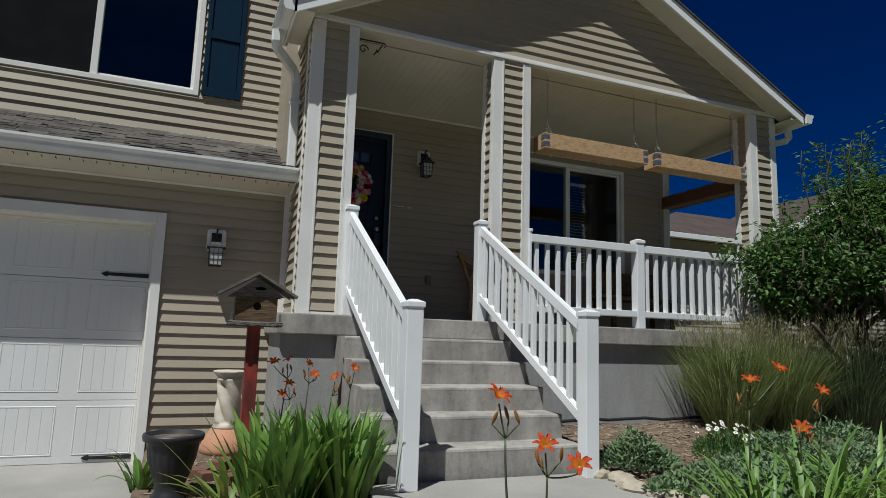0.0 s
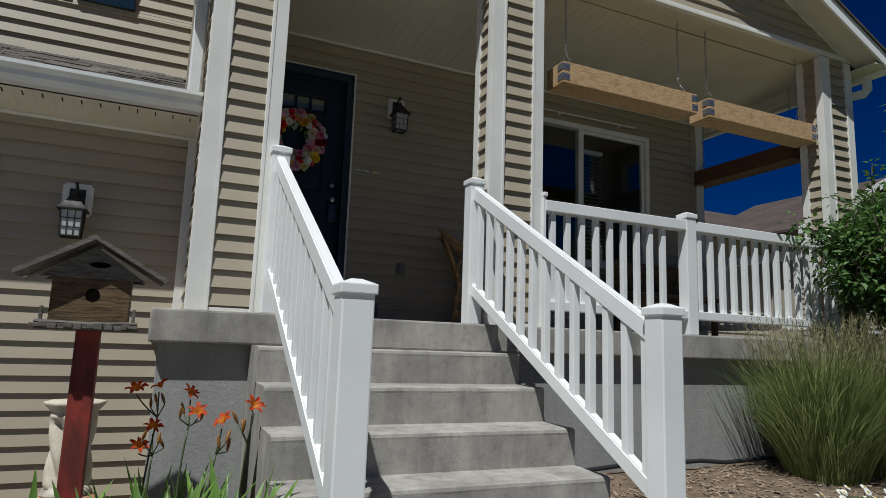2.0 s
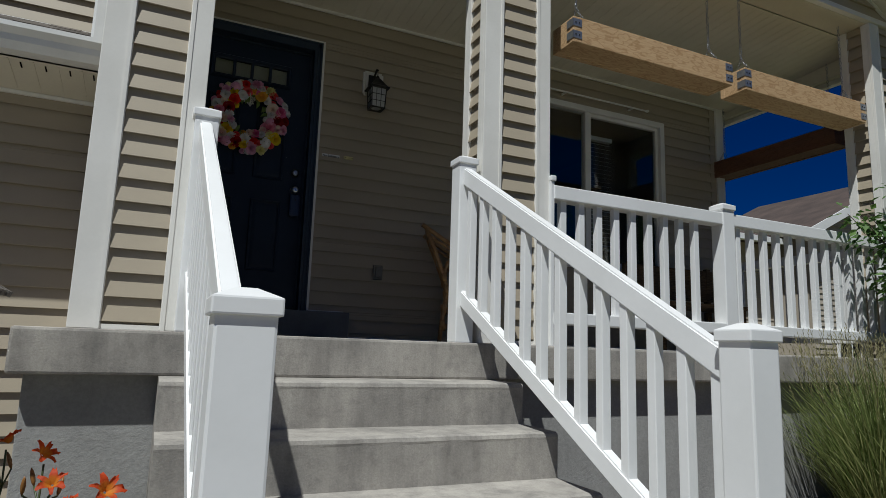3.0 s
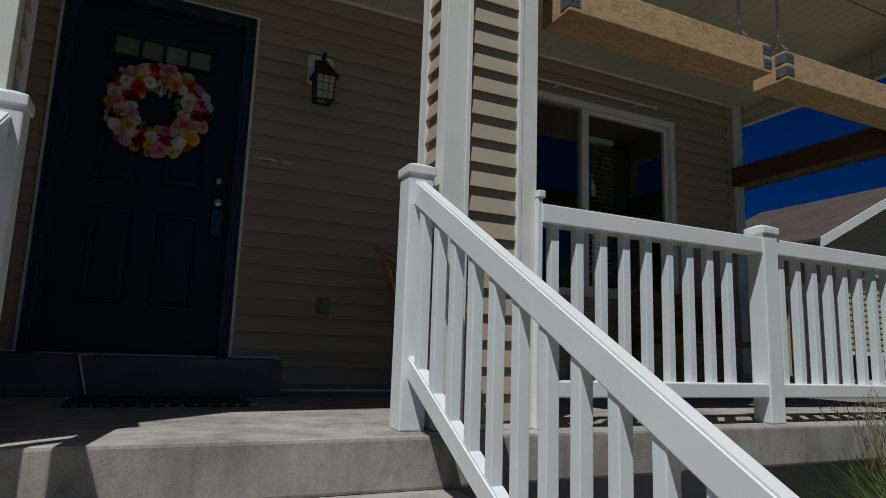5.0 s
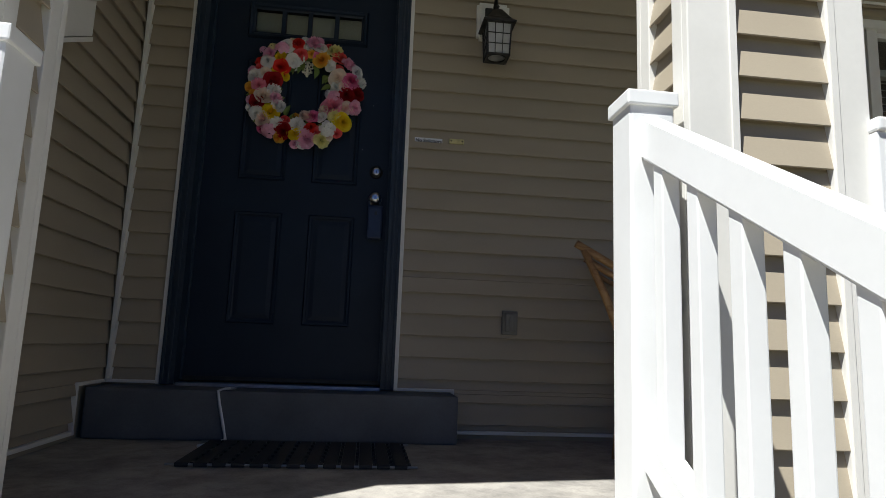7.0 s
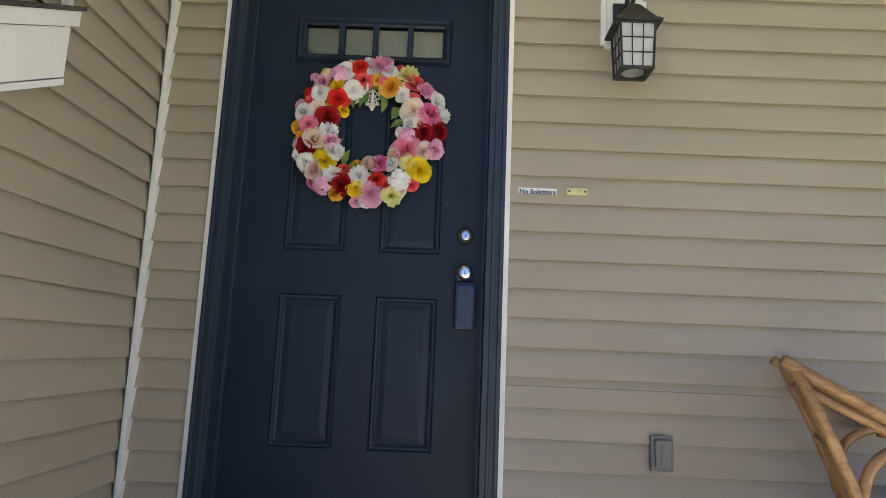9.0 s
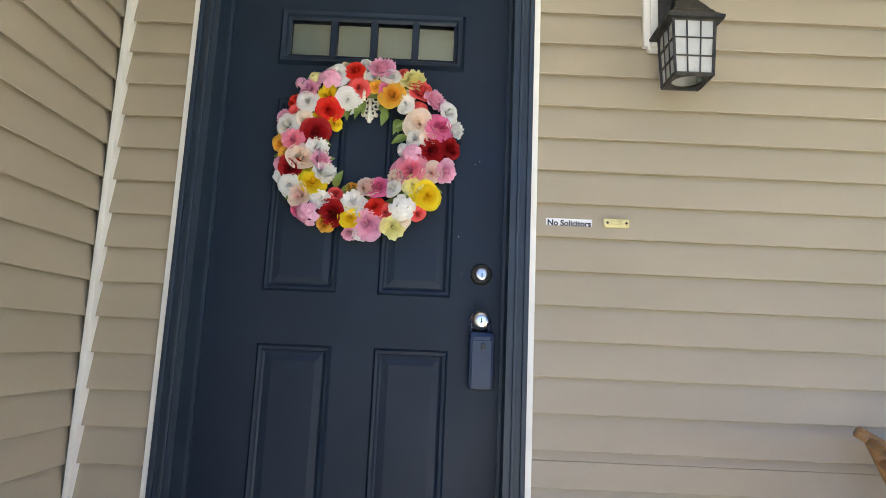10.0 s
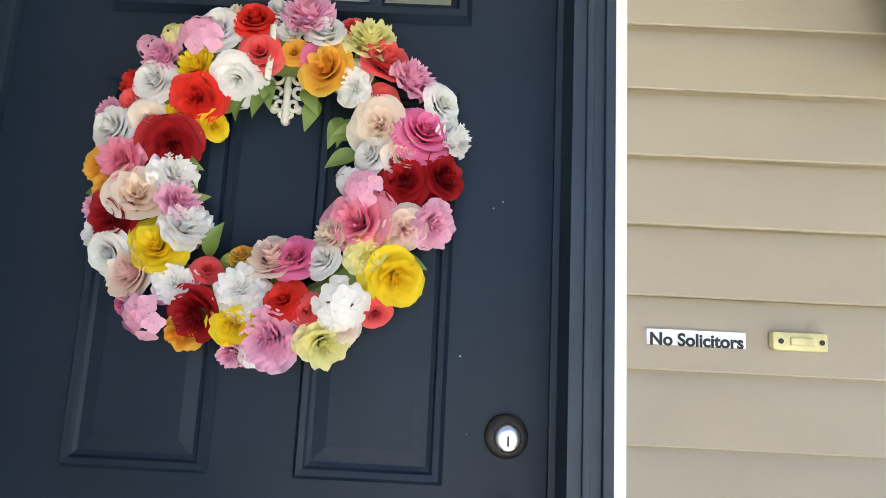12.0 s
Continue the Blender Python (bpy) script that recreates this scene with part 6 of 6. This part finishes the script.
pot = thing("flower_pot", "large black ribbed plastic pot full of soil", "flower pot")
QX, QY = -1.69, -3.0
part("bowl", lathe(bmesh.new(), [(0.10, 0.0), (0.105, 0.03), (0.085, 0.05), (0.088, 0.10), (0.108, 0.16), (0.132, 0.24), (0.150, 0.33), (0.15, 0.345), (0.172, 0.35), (0.178, 0.375), (0.172, 0.39), (0.158, 0.39), (0.15, 0.36)], 60, (QX, QY, -0.09), lambda a, z: 1 + (0.045 * math.sin(20 * a + z * 26) if 0.10 < z < 0.33 else 0)), M_POT, pot, smooth=True)
part("soil", lathe(bmesh.new(), [(0.15, 0.0), (0.145, 0.012), (0.05, 0.02)], 24, (QX, QY, 0.262)), M_SOIL, pot)
rg = random.Random(8)
for k, (x, y, z, a) in enumerate(((-1.42, -2.62, 0.0, 0.3), (-1.36, -2.55, 0.062, 1.1), (-1.55, -2.5, 0.0, -0.4), (-1.30, -2.72, 0.0, 0.8))):
    b = tagged(part("brick", boxes((-0.1, 0.1, -0.048, 0.048, -0.07, -0.008), bevel=0.006), M_BRICK), "loose old red brick lying in the flower bed", "brick", "loose bricks")
    b.matrix_basis = Matrix.Translation((x, y, z)) @ Matrix.Rotation(a, 4, "Z")
for k in range(11):
    x, y = 1.13 + 0.05 * math.sin(k * 1.7) + (0.0 if k < 6 else (k - 5) * 0.16), -3.42 - k * 0.14
    bm = bmesh.new()
    bmesh.ops.create_icosphere(bm, subdivisions=2, radius=1)
    for v in bm.verts:
        v.co = Vector((v.co.x * 0.10, v.co.y * 0.075, v.co.z * 0.05)) * (1 + 0.3 * noise.noise(v.co * 1.6 + Vector((k * 3.1, 0, 0))))
    ob = tagged(part("edging_stone", bm, M_ROCK, None, "", False), "flat tan sandstone edging the flower bed", "stone", "edging stones")
    ob.matrix_basis = Matrix.Translation((x, y, 0.005)) @ Matrix.Rotation(rg.uniform(0, 3), 4, "Z")
hose = tube(bmesh.new(), [(1.3 + 0.22 * k, -1.84 - 0.03 * math.sin(k * 0.9), 0.165 + 0.01 * math.sin(k * 2.1)) for k in range(15)], 0.016, 8)
tagged(part("drip_hose", hose, M_POT, None, "", True), "black garden hose lying along the foundation", "hose")


chips = bmesh.new()
rg = random.Random(77)
for k in range(4200):
    x, y = (rg.uniform(1.12, 4.2), rg.uniform(-4.4, -1.85)) if k % 4 else (rg.uniform(-1.85, -0.5), rg.uniform(-4.1, -1.1))
    z = (right_bed(x, y) if x > 0 else left_bed(x, y)) + 0.004
    a, l, w = rg.uniform(0, 3.14), rg.uniform(0.012, 0.04), rg.uniform(0.004, 0.010)
    d, e = Vector((math.cos(a), math.sin(a), rg.uniform(-0.3, 0.3))), Vector((-math.sin(a), math.cos(a), rg.uniform(-0.4, 0.4)))
    p = Vector((x, y, z))
    vs = [chips.verts.new(q) for q in (p - d * l - e * w, p + d * l - e * w * 0.6, p + d * l * 0.9 + e * w, p - d * l * 0.8 + e * w)]
    top = chips.verts.new(p + Vector((0, 0, 0.006)))
    for i in range(4):
        chips.faces.new([vs[i], vs[(i + 1) % 4], top])
M_CHIP = leaf_material("bark_chip", (0.34, 0.25, 0.17), (0.14, 0.10, 0.07), 0.0, 0.9)
tagged(part("bark_chips", chips, M_CHIP), "scattered brown bark chips on the flower beds", "mulch", kind="stuff")


# ---- plants ----
def leaf_clump(name, label, cat, x, y, z, n, length, width, spread, mat, rg, lean=(0.1, 0.7), droop=(0.2, 1.6), group=""):
    t = thing(name, label, cat, group)
    bm = bmesh.new()
    for k in range(n):
        a, r = rg.uniform(0, 6.283), spread * math.sqrt(rg.random())
        blade(bm, (x + r * math.cos(a), y + r * math.sin(a), z), a + rg.uniform(-0.9, 0.9), length * rg.uniform(0.55, 1.1), width * rg.uniform(0.7, 1.2), rg.uniform(*lean), rg.uniform(*droop), 7)
    tagged(part("leaves", bm, mat, t, "", True), kind="stuff")
    return t


def lily_mesh(rg):
    bm = bmesh.new()
    for k in range(6):
        petal(bm, k * math.pi / 3 + rg.uniform(-0.1, 0.1), 0.95, 0.070, 0.011 if k % 2 else 0.016, 0.004, -0.02, 0.15, 1.3, rg, nu=5, nv=4, frill=0.006)
    return bm


lily_meshes = [link_mesh("flower", lily_mesh(random.Random(30 + k)), M_LILY, True) for k in range(3)]
bud = bmesh.new()
lathe(bud, [(0.002, 0), (0.006, 0.012), (0.0075, 0.03), (0.005, 0.048), (0.001, 0.058)], 8)
bud_me = link_mesh("bud", bud, M_BUD, True)


def lily_stalk(base, flowers, rg, label="orange daylily with open flowers on a slender stalk", buds=3):
    """flowers: places of the open flowers; the stalk forks just below them."""
    t = thing("daylily", label, "flower", "daylilies")
    top = Vector(flowers[0])
    base = Vector(base)
    fork = base.lerp(top, 0.80) + Vector((rg.uniform(-0.02, 0.02), rg.uniform(-0.02, 0.02), 0))
    part("stalk", tube(bmesh.new(), arc(base, base.lerp(fork, 0.5) + Vector((rg.uniform(-0.04, 0.04), rg.uniform(-0.04, 0.04), 0.02)), fork, 8), 0.006, 6, 0.004), M_STEM, t, smooth=True)
    for k, f in enumerate(flowers):
        f = Vector(f)
        low_f = f - Vector((0, 0, 0.035))
        part("branch", tube(bmesh.new(), arc(fork, fork.lerp(low_f, 0.5) + Vector((0, 0, -0.015)), low_f, 5), 0.0035, 5), M_STEM, t, smooth=True)
        ob = part("flower", lily_meshes[k % 3], None, t)
        ob.matrix_basis = Matrix.Translation(f) @ Euler((rg.uniform(0.3, 0.9), rg.uniform(-0.5, 0.3), rg.uniform(-0.8, 0.8))).to_matrix().to_4x4() @ Matrix.Diagonal((*(rg.uniform(0.72, 0.92),) * 3, 1))
    for k in range(buds):
        a = rg.uniform(0, 6.28)
        tip = fork + Vector((0.05 * math.cos(a), 0.05 * math.sin(a), rg.uniform(0.01, 0.07)))
        part("branch", tube(bmesh.new(), arc(fork, fork.lerp(tip, 0.5), tip, 4), 0.003, 5), M_STEM, t, smooth=True)
        ob = part("bud", bud_me, None, t)
        ob.matrix_basis = Matrix.Translation(tip) @ Euler((rg.uniform(-0.5, 0.5), rg.uniform(-0.5, 0.5), 0)).to_matrix().to_4x4()
    return t


rg = random.Random(21)
for x, y, n in ((-0.92, -3.25, 70), (-0.72, -3.42, 70), (-0.66, -3.12, 50), (-1.05, -3.45, 60), (-1.20, -3.30, 40)):
    leaf_clump("daylily_clump", "clump of broad green strap leaves beside the steps", "plant", x, y, -0.08, n, 0.58, 0.026, 0.13, M_BLADE, rg, (0.03, 0.45), (0.05, 0.9), "strap-leaf clumps")
leaf_clump("daylily_clump", "yellowing strap leaves drooping beside the black pot", "plant", -1.36, -3.40, -0.08, 16, 0.50, 0.022, 0.07, M_YBLADE, rg, (0.4, 0.95), (0.2, 0.9), "strap-leaf clumps")
leaf_clump("daylily_clump", "small clump of green strap leaves beside the garage", "plant", -1.86, -2.70, -0.10, 22, 0.34, 0.016, 0.06, M_BLADE, rg, group="strap-leaf clumps")
leaf_clump("daylily_clump", "green strap leaves below orange lilies by the foundation", "plant", -0.80, -2.35, -0.08, 40, 0.48, 0.013, 0.16, M_BLADE, rg, (0.0, 0.45), (0.0, 0.8), "strap-leaf clumps")
for base, fl in (((-0.78, -2.45, -0.05), [(-0.765, -2.27, 0.70), (-0.73, -2.33, 0.62)]), ((-0.68, -2.65, -0.05), [(-0.656, -2.715, 0.625)]), ((-0.60, -2.75, -0.05), [(-0.556, -2.87, 0.70)]),
                 ((-0.88, -2.40, -0.05), [(-0.91, -2.28, 0.55), (-0.96, -2.30, 0.47)]), ((-0.95, -2.1, -0.05), [(-0.90, -2.08, 0.72), (-1.0, -2.02, 0.70)]),
                 ((-0.52, -5.22, -0.08), [(-0.588, -5.13, 0.715)]), ((-0.43, -5.12, -0.08), [(-0.40, -5.15, 0.535), (-0.25, -5.15, 0.455)]),
                 ((1.17, -4.66, -0.06), [(1.15, -4.70, 0.75), (1.374, -4.70, 0.815)]), ((1.66, -4.62, -0.06), [(1.70, -4.70, 0.695)]), ((1.50, -4.62, 0.0), [(1.526, -4.70, 0.49)])):
    lily_stalk(base, fl, rg, buds=3)
for x, y in ((1.08, -4.80), (1.62, -4.72), (1.85, -4.80), (2.1, -4.65), (1.35, -4.88)):
    leaf_clump("daylily_clump", "arching bright green strap leaves in the flower bed", "plant", x, y, -0.05, 30, 0.62, 0.014, 0.12, M_BLADE, rg, (0.15, 0.9), (0.4, 1.8), "strap-leaf clumps")
leaf_clump("daylily_clump", "thin green strap leaves round the lily stalks", "plant", -0.47, -5.18, -0.08, 22, 0.35, 0.008, 0.08, M_BLADE, rg, group="strap-leaf clumps")


def small_leaf(bm, p, d, n, length, width):
    s = d.cross(n).normalized()
    q = [p, p + d * length * 0.35 + s * width + n * width * 0.3, p + d * length, p + d * length * 0.35 - s * width + n * width * 0.3]
    mid = p + d * length * 0.5
    v = [bm.verts.new(c) for c in (q[0], q[1], q[2], q[3])]
    m = bm.verts.new(mid - n * width * 0.15)
    for a, b in ((0, 1), (1, 2), (2, 3), (3, 0)):
        bm.faces.new([v[a], v[b], m])


def low_mound(x, y, z, rx, ry, h, n, rg, mat, label, length=0.055, width=0.010):
    t = thing("ground_cover", label, "plant", "ground cover mounds")
    bm = bmesh.new()
    for k in range(n):
        a, r = rg.uniform(0, 6.283), math.sqrt(rg.random())
        px, py = x + rx * r * math.cos(a), y + ry * r * math.sin(a)
        top = h * (1 - r * r * 0.8) * (0.75 + 0.4 * noise.noise((px * 6, py * 6, 1.7)))
        d = Vector((rg.gauss(0, 0.6) + 0.4 * math.cos(a) * r, rg.gauss(0, 0.6) + 0.4 * math.sin(a) * r, rg.uniform(0.1, 1.0))).normalized()
        small_leaf(bm, Vector((px, py, z + top * rg.uniform(0.45, 1.0))), d, Vector((rg.gauss(0, 0.5), rg.gauss(0, 0.5), 1)).normalized(), length * rg.uniform(0.6, 1.2), width * rg.uniform(0.8, 1.3))
    tagged(part("leaves", bm, mat, t), kind="stuff")
    return t


low_mound(1.45, -3.38, 0.02, 0.34, 0.26, 0.30, 1900, rg, M_LAMB, "silvery green low mound beside the stair post")
low_mound(2.05, -3.95, 0.02, 0.60, 0.36, 0.24, 2300, rg, M_LAMB, "silvery green low mound in the mulch bed")
low_mound(3.0, -3.75, 0.03, 0.60, 0.4, 0.26, 1800, rg, M_LAMB, "silvery green low mound in the mulch bed")
low_mound(1.35, -4.05, 0.0, 0.28, 0.25, 0.16, 900, rg, M_LAMB, "silvery green low mound by the path edging")
low_mound(4.2, -3.9, 0.05, 0.7, 0.4, 0.34, 1600, rg, M_LAMB, "silvery green low mound in the mulch bed")


low_mound(1.75, -4.35, 0.0, 0.50, 0.34, 0.24, 2000, rg, M_LAMB, "silvery green low mound by the path edging")
low_mound(2.65, -4.25, 0.02, 0.60, 0.36, 0.26, 2000, rg, M_LAMB, "silvery green low mound in the mulch bed")
low_mound(2.75, -3.45, 0.04, 0.42, 0.30, 0.26, 1500, rg, M_LAMB, "silvery green low mound in the mulch bed")
low_mound(3.7, -3.3, 0.05, 0.60, 0.35, 0.32, 1600, rg, M_LAMB, "silvery green low mound in the mulch bed")


def daisies(x, y, z, rg):
    t = thing("daisy_plant", "green mound of white daisies with yellow eyes", "flower")
    bm = bmesh.new()
    for k in range(900):
        a, r = rg.uniform(0, 6.283), math.sqrt(rg.random())
        px, py = x + 0.26 * r * math.cos(a), y + 0.2 * r * math.sin(a)
        small_leaf(bm, Vector((px, py, z + 0.21 * (1 - r * r * 0.7) * rg.uniform(0.2, 1))), Vector((rg.gauss(0, 0.5), rg.gauss(0, 0.5), 1)).normalized(), Vector((rg.gauss(0, 1), rg.gauss(0, 1), 0.3)).normalized(), 0.05, 0.007)
    tagged(part("leaves", bm, M_TREELEAF, t), kind="stuff")
    fm = bmesh.new()
    for k in range(13):
        petal(fm, k * 2 * math.pi / 13, 0.1, 0.017, 0.0042, 0.004, 0, 0.1, 0.2, rg, nu=2, nv=2)
    fme = link_mesh("flower", fm, M_DAISY)
    em = bmesh.new()
    bmesh.ops.create_uvsphere(em, u_segments=8, v_segments=5, radius=0.006)
    eme = link_mesh("eye", em, M_DAISYEYE, True)
    for k in range(26):
        a, r = rg.uniform(0, 6.283), math.sqrt(rg.random())
        p = Vector((x + 0.27 * r * math.cos(a), y + 0.21 * r * math.sin(a), z + 0.26 - 0.10 * r * r + rg.uniform(-0.03, 0.05)))
        m = Matrix.Translation(p) @ Euler((rg.uniform(0, 0.9), rg.uniform(-0.5, 0.5), 0)).to_matrix().to_4x4()
        f = part("flower", fme, None, t)
        f.matrix_basis = m
        e = part("eye", eme, None, f)
        part("stalk", tube(bmesh.new(), [p, p - Vector((0, 0, 0.12))], 0.0016, 4), M_STEM, t)
    return t


daisies(2.33, -3.36, 0.06, rg)


def ornamental_grass(x, y, z, n, h, spread, rg, label, mat=M_GRASS):
    t = thing("ornamental_grass", label, "grass clump", "ornamental grasses")
    bm = bmesh.new()
    for k in range(n):
        a, r = rg.uniform(0, 6.283), spread * math.sqrt(rg.random())
        blade(bm, (x + r * math.cos(a), y + r * math.sin(a), z), a + rg.uniform(-0.7, 0.7), h * rg.uniform(0.5, 1.08), 0.0028, rg.uniform(0.02, 0.45) * (0.35 + r / spread), rg.uniform(0.1, 1.1), 6, 0.3)
    tagged(part("blades", bm, mat, t), kind="stuff")
    bm = bmesh.new()
    for k in range(n // 4):
        a, r = rg.uniform(0, 6.283), spread * math.sqrt(rg.random())
        lean = rg.uniform(0.05, 0.35) * (0.4 + r / spread)
        d = Vector((math.cos(a) * math.sin(lean), math.sin(a) * math.sin(lean), math.cos(lean)))
        base = Vector((x + r * math.cos(a), y + r * math.sin(a), z))
        tip = base + d * h * rg.uniform(0.9, 1.18)
        for q in range(9):
            p = tip - d * 0.022 * q
            dd = (d + Vector((rg.gauss(0, 0.3), rg.gauss(0, 0.3), 0.1))).normalized()
            small_leaf(bm, p, dd, Vector((rg.gauss(0, 1), rg.gauss(0, 1), 0.2)).normalized(), 0.035, 0.003)
    tagged(part("plumes", bm, M_PLUME, t, "feathery straw-coloured plumes"), kind="stuff")
    return t


ornamental_grass(3.62, -2.26, 0.08, 1900, 1.02, 0.26, rg, "tall green ornamental grass beside the porch foundation")
ornamental_grass(4.22, -2.36, 0.08, 1400, 1.06, 0.24, rg, "tall green ornamental grass beside the porch foundation")
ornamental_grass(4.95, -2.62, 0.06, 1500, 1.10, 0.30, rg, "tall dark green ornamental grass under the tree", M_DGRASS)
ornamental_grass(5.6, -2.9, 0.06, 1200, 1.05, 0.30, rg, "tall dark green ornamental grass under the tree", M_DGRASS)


# ---- tree ----
def tree(x, y, z, rg):
    t = thing("tree", "leafy green garden tree growing beside the porch corner", "tree")
    wood, leaves = bmesh.new(), bmesh.new()

    def outside(q, slack):
        return q.y > -1.80 - slack or q.x < 3.75 + 1.05 * max(0.0, q.z - 1.9) + 0.9 * max(0.0, 1.45 - q.z) + (-1.85 - q.y) * 0.8 + slack or q.z < 1.12 + slack

    def limb(p, d, length, r, depth):
        if depth and outside(p + d * length * 0.7, 0.0):
            return
        if (p + d * length).x < 3.9:
            d.x = abs(d.x)
        pts = [p]
        for k in range(5):
            d = (d + Vector((rg.gauss(0, 0.13), rg.gauss(0, 0.13), 0.05))).normalized()
            p = p + d * length / 5
            pts.append(p)
        tube(wood, pts, r, 7 if depth < 2 else 5, r * 0.55)
        if depth >= 2:
            for q in pts[1:]:
                for k in range(11 if depth == 3 else 8):
                    dd = Vector((rg.gauss(0, 1), rg.gauss(0, 1), rg.gauss(-0.15, 0.7))).normalized()
                    o = q + dd * rg.uniform(0.02, 0.16)
                    if outside(o, rg.gauss(0, 0.14)) or o.y > -1.79:
                        continue
                    small_leaf(leaves, o, (dd + Vector((0, 0, -0.3))).normalized(), Vector((rg.gauss(0, 0.5), rg.gauss(0, 0.5), 1)).normalized(), rg.uniform(0.045, 0.085), rg.uniform(0.014, 0.023))
        if depth < 3:
            for k in range(5 if depth == 0 else 5):
                q = pts[rg.randint(2, 5)]
                a = rg.uniform(0, 6.283)
                side = Vector((math.cos(a), math.sin(a), rg.uniform(0.1, 0.8) if depth < 2 else rg.uniform(-0.4, 0.7)))
                limb(q, (d * 0.55 + side.normalized()).normalized(), length * rg.uniform(0.52, 0.75), r * 0.5, depth + 1)

    base = Vector((x, y, z))
    trunk = arc(base, base + Vector((0.05, 0.02, 0.5)), base + Vector((-0.04, 0.05, 1.15)), 6)
    tube(wood, trunk, 0.075, 12, 0.055)
    for k in range(16):
        a = 2 * math.pi * k / 16 + rg.uniform(-0.3, 0.3)
        limb(trunk[rg.randint(3, 6)], Vector((math.cos(a), math.sin(a), rg.uniform(-0.1, 1.1))).normalized(), rg.uniform(1.0, 1.45), 0.034, 0)
    for k in range(90):
        p = Vector((x + rg.uniform(-0.9, 1.3), y + rg.uniform(-0.6, 0.6), rg.uniform(1.9, 2.9)))
        d = Vector((rg.gauss(0, 0.22), rg.gauss(0, 0.22), 1)).normalized()
        if p.x < 4.3 + 1.1 * (p.z - 1.9):
            continue
        length = rg.uniform(0.35, 0.95)
        shoot = [p + d * length * f / 5 + Vector((0.04 * math.sin(f * 1.3 + k), 0, 0)) for f in range(6)]
        tube(wood, shoot, 0.009, 5, 0.003)
        for f in range(56):
            q = shoot[0].lerp(shoot[-1], f / 55)
            dd = Vector((rg.gauss(0, 1), rg.gauss(0, 1), rg.gauss(0.2, 0.5))).normalized()
            if q.y + dd.y * 0.1 > -1.80:
                continue
            small_leaf(leaves, q + dd * rg.uniform(0.01, 0.09), (dd + Vector((0, 0, -0.2))).normalized(), Vector((rg.gauss(0, 0.5), rg.gauss(0, 0.5), 1)).normalized(), rg.uniform(0.05, 0.085), rg.uniform(0.014, 0.022))
    part("trunk", wood, M_TRUNK, t, "grey-brown trunk and limbs", True)
    tagged(part("crown", leaves, M_TREELEAF, t), kind="stuff")
    return t


tree(5.25, -2.62, 0.05, random.Random(3))


# ---- neighbouring house ----
def neighbour():
    h = thing("house", "neighbouring tan house with a brown hipped roof and white gutters", "house")
    part("wall", boxes((9.6, 22.0, 5.3, 12.0, -0.3, 3.72)), M_NSIDING, h)
    part("wall", prism(bmesh.new(), [(12.5, 4.4, -0.3), (18.5, 4.4, -0.3), (18.5, 4.4, 3.9), (15.5, 4.4, 5.35), (12.5, 4.4, 3.9)], (0, 1, 0), 0.9), M_NSIDING, h)
    lap = bmesh.new()
    z = -0.2
    while z < 5.2:
        half = 3.0 if z < 3.9 else (5.35 - z) / 0.4833
        prism(lap, [(15.5 - half, 4.4, z), (15.5 - half, 4.375, z), (15.5 - half, 4.395, z + 0.11), (15.5 - half, 4.4, z + 0.11)], (1, 0, 0), 2 * half)
        if z < 3.5:
            prism(lap, [(9.6, 5.3, z), (9.6, 5.275, z), (9.6, 5.295, z + 0.11), (9.6, 5.3, z + 0.11)], (1, 0, 0), 2.9)
        z += 0.12
    tagged(part("cladding", lap, M_NSIDING, h), kind="stuff")
    bm = bmesh.new()
    a = [bm.verts.new(p) for p in ((9.2, 4.8, 3.70), (22.4, 4.8, 3.70), (22.4, 12.4, 3.70), (9.2, 12.4, 3.70), (13.0, 8.6, 5.35), (18.8, 8.6, 5.35))]
    for f in ((0, 1, 5, 4), (1, 2, 5), (2, 3, 4, 5), (3, 0, 4), (0, 3, 2, 1)):
        bm.faces.new([a[i] for i in f])
    part("roof", bm, M_NROOF, h)
    for s in (-1, 1):
        P = lambda dx, y, d: (15.5 + s * dx, y, 5.5 - dx * 0.4833 + d)
        part("roof", prism(bmesh.new(), [P(0, 4.0, 0.0), P(3.5, 4.0, 0.0), P(3.5, 8.0, 0.0), P(0, 8.0, 0.0)], (0, 0, 1), 0.06), M_NROOF, h)
        part("rake_board", prism(bmesh.new(), [P(0, 3.98, -0.14), P(3.5, 3.98, -0.14), P(3.5, 3.98, 0.065), P(0, 3.98, 0.065)], (0, 1, 0), 0.03), M_WHITE, h)
    part("gutter", boxes((9.15, 12.1, 4.70, 4.82, 3.62, 3.75), bevel=0.01), M_WHITE, h)
    for x, z0 in ((13.2, 1.05), (14.3, 1.05), (16.4, 2.2)):
        w = part("window", boxes((x, x + 0.9, 4.34, 4.39, z0, z0 + 0.6), bevel=0.01), M_WHITE, h)
        part("pane", boxes((x + 0.06, x + 0.42, 4.33, 4.345, z0 + 0.06, z0 + 0.54)), M_SCREEN, w)
        part("pane", boxes((x + 0.48, x + 0.84, 4.33, 4.345, z0 + 0.06, z0 + 0.54)), M_SCREEN, w)
    return h


neighbour()
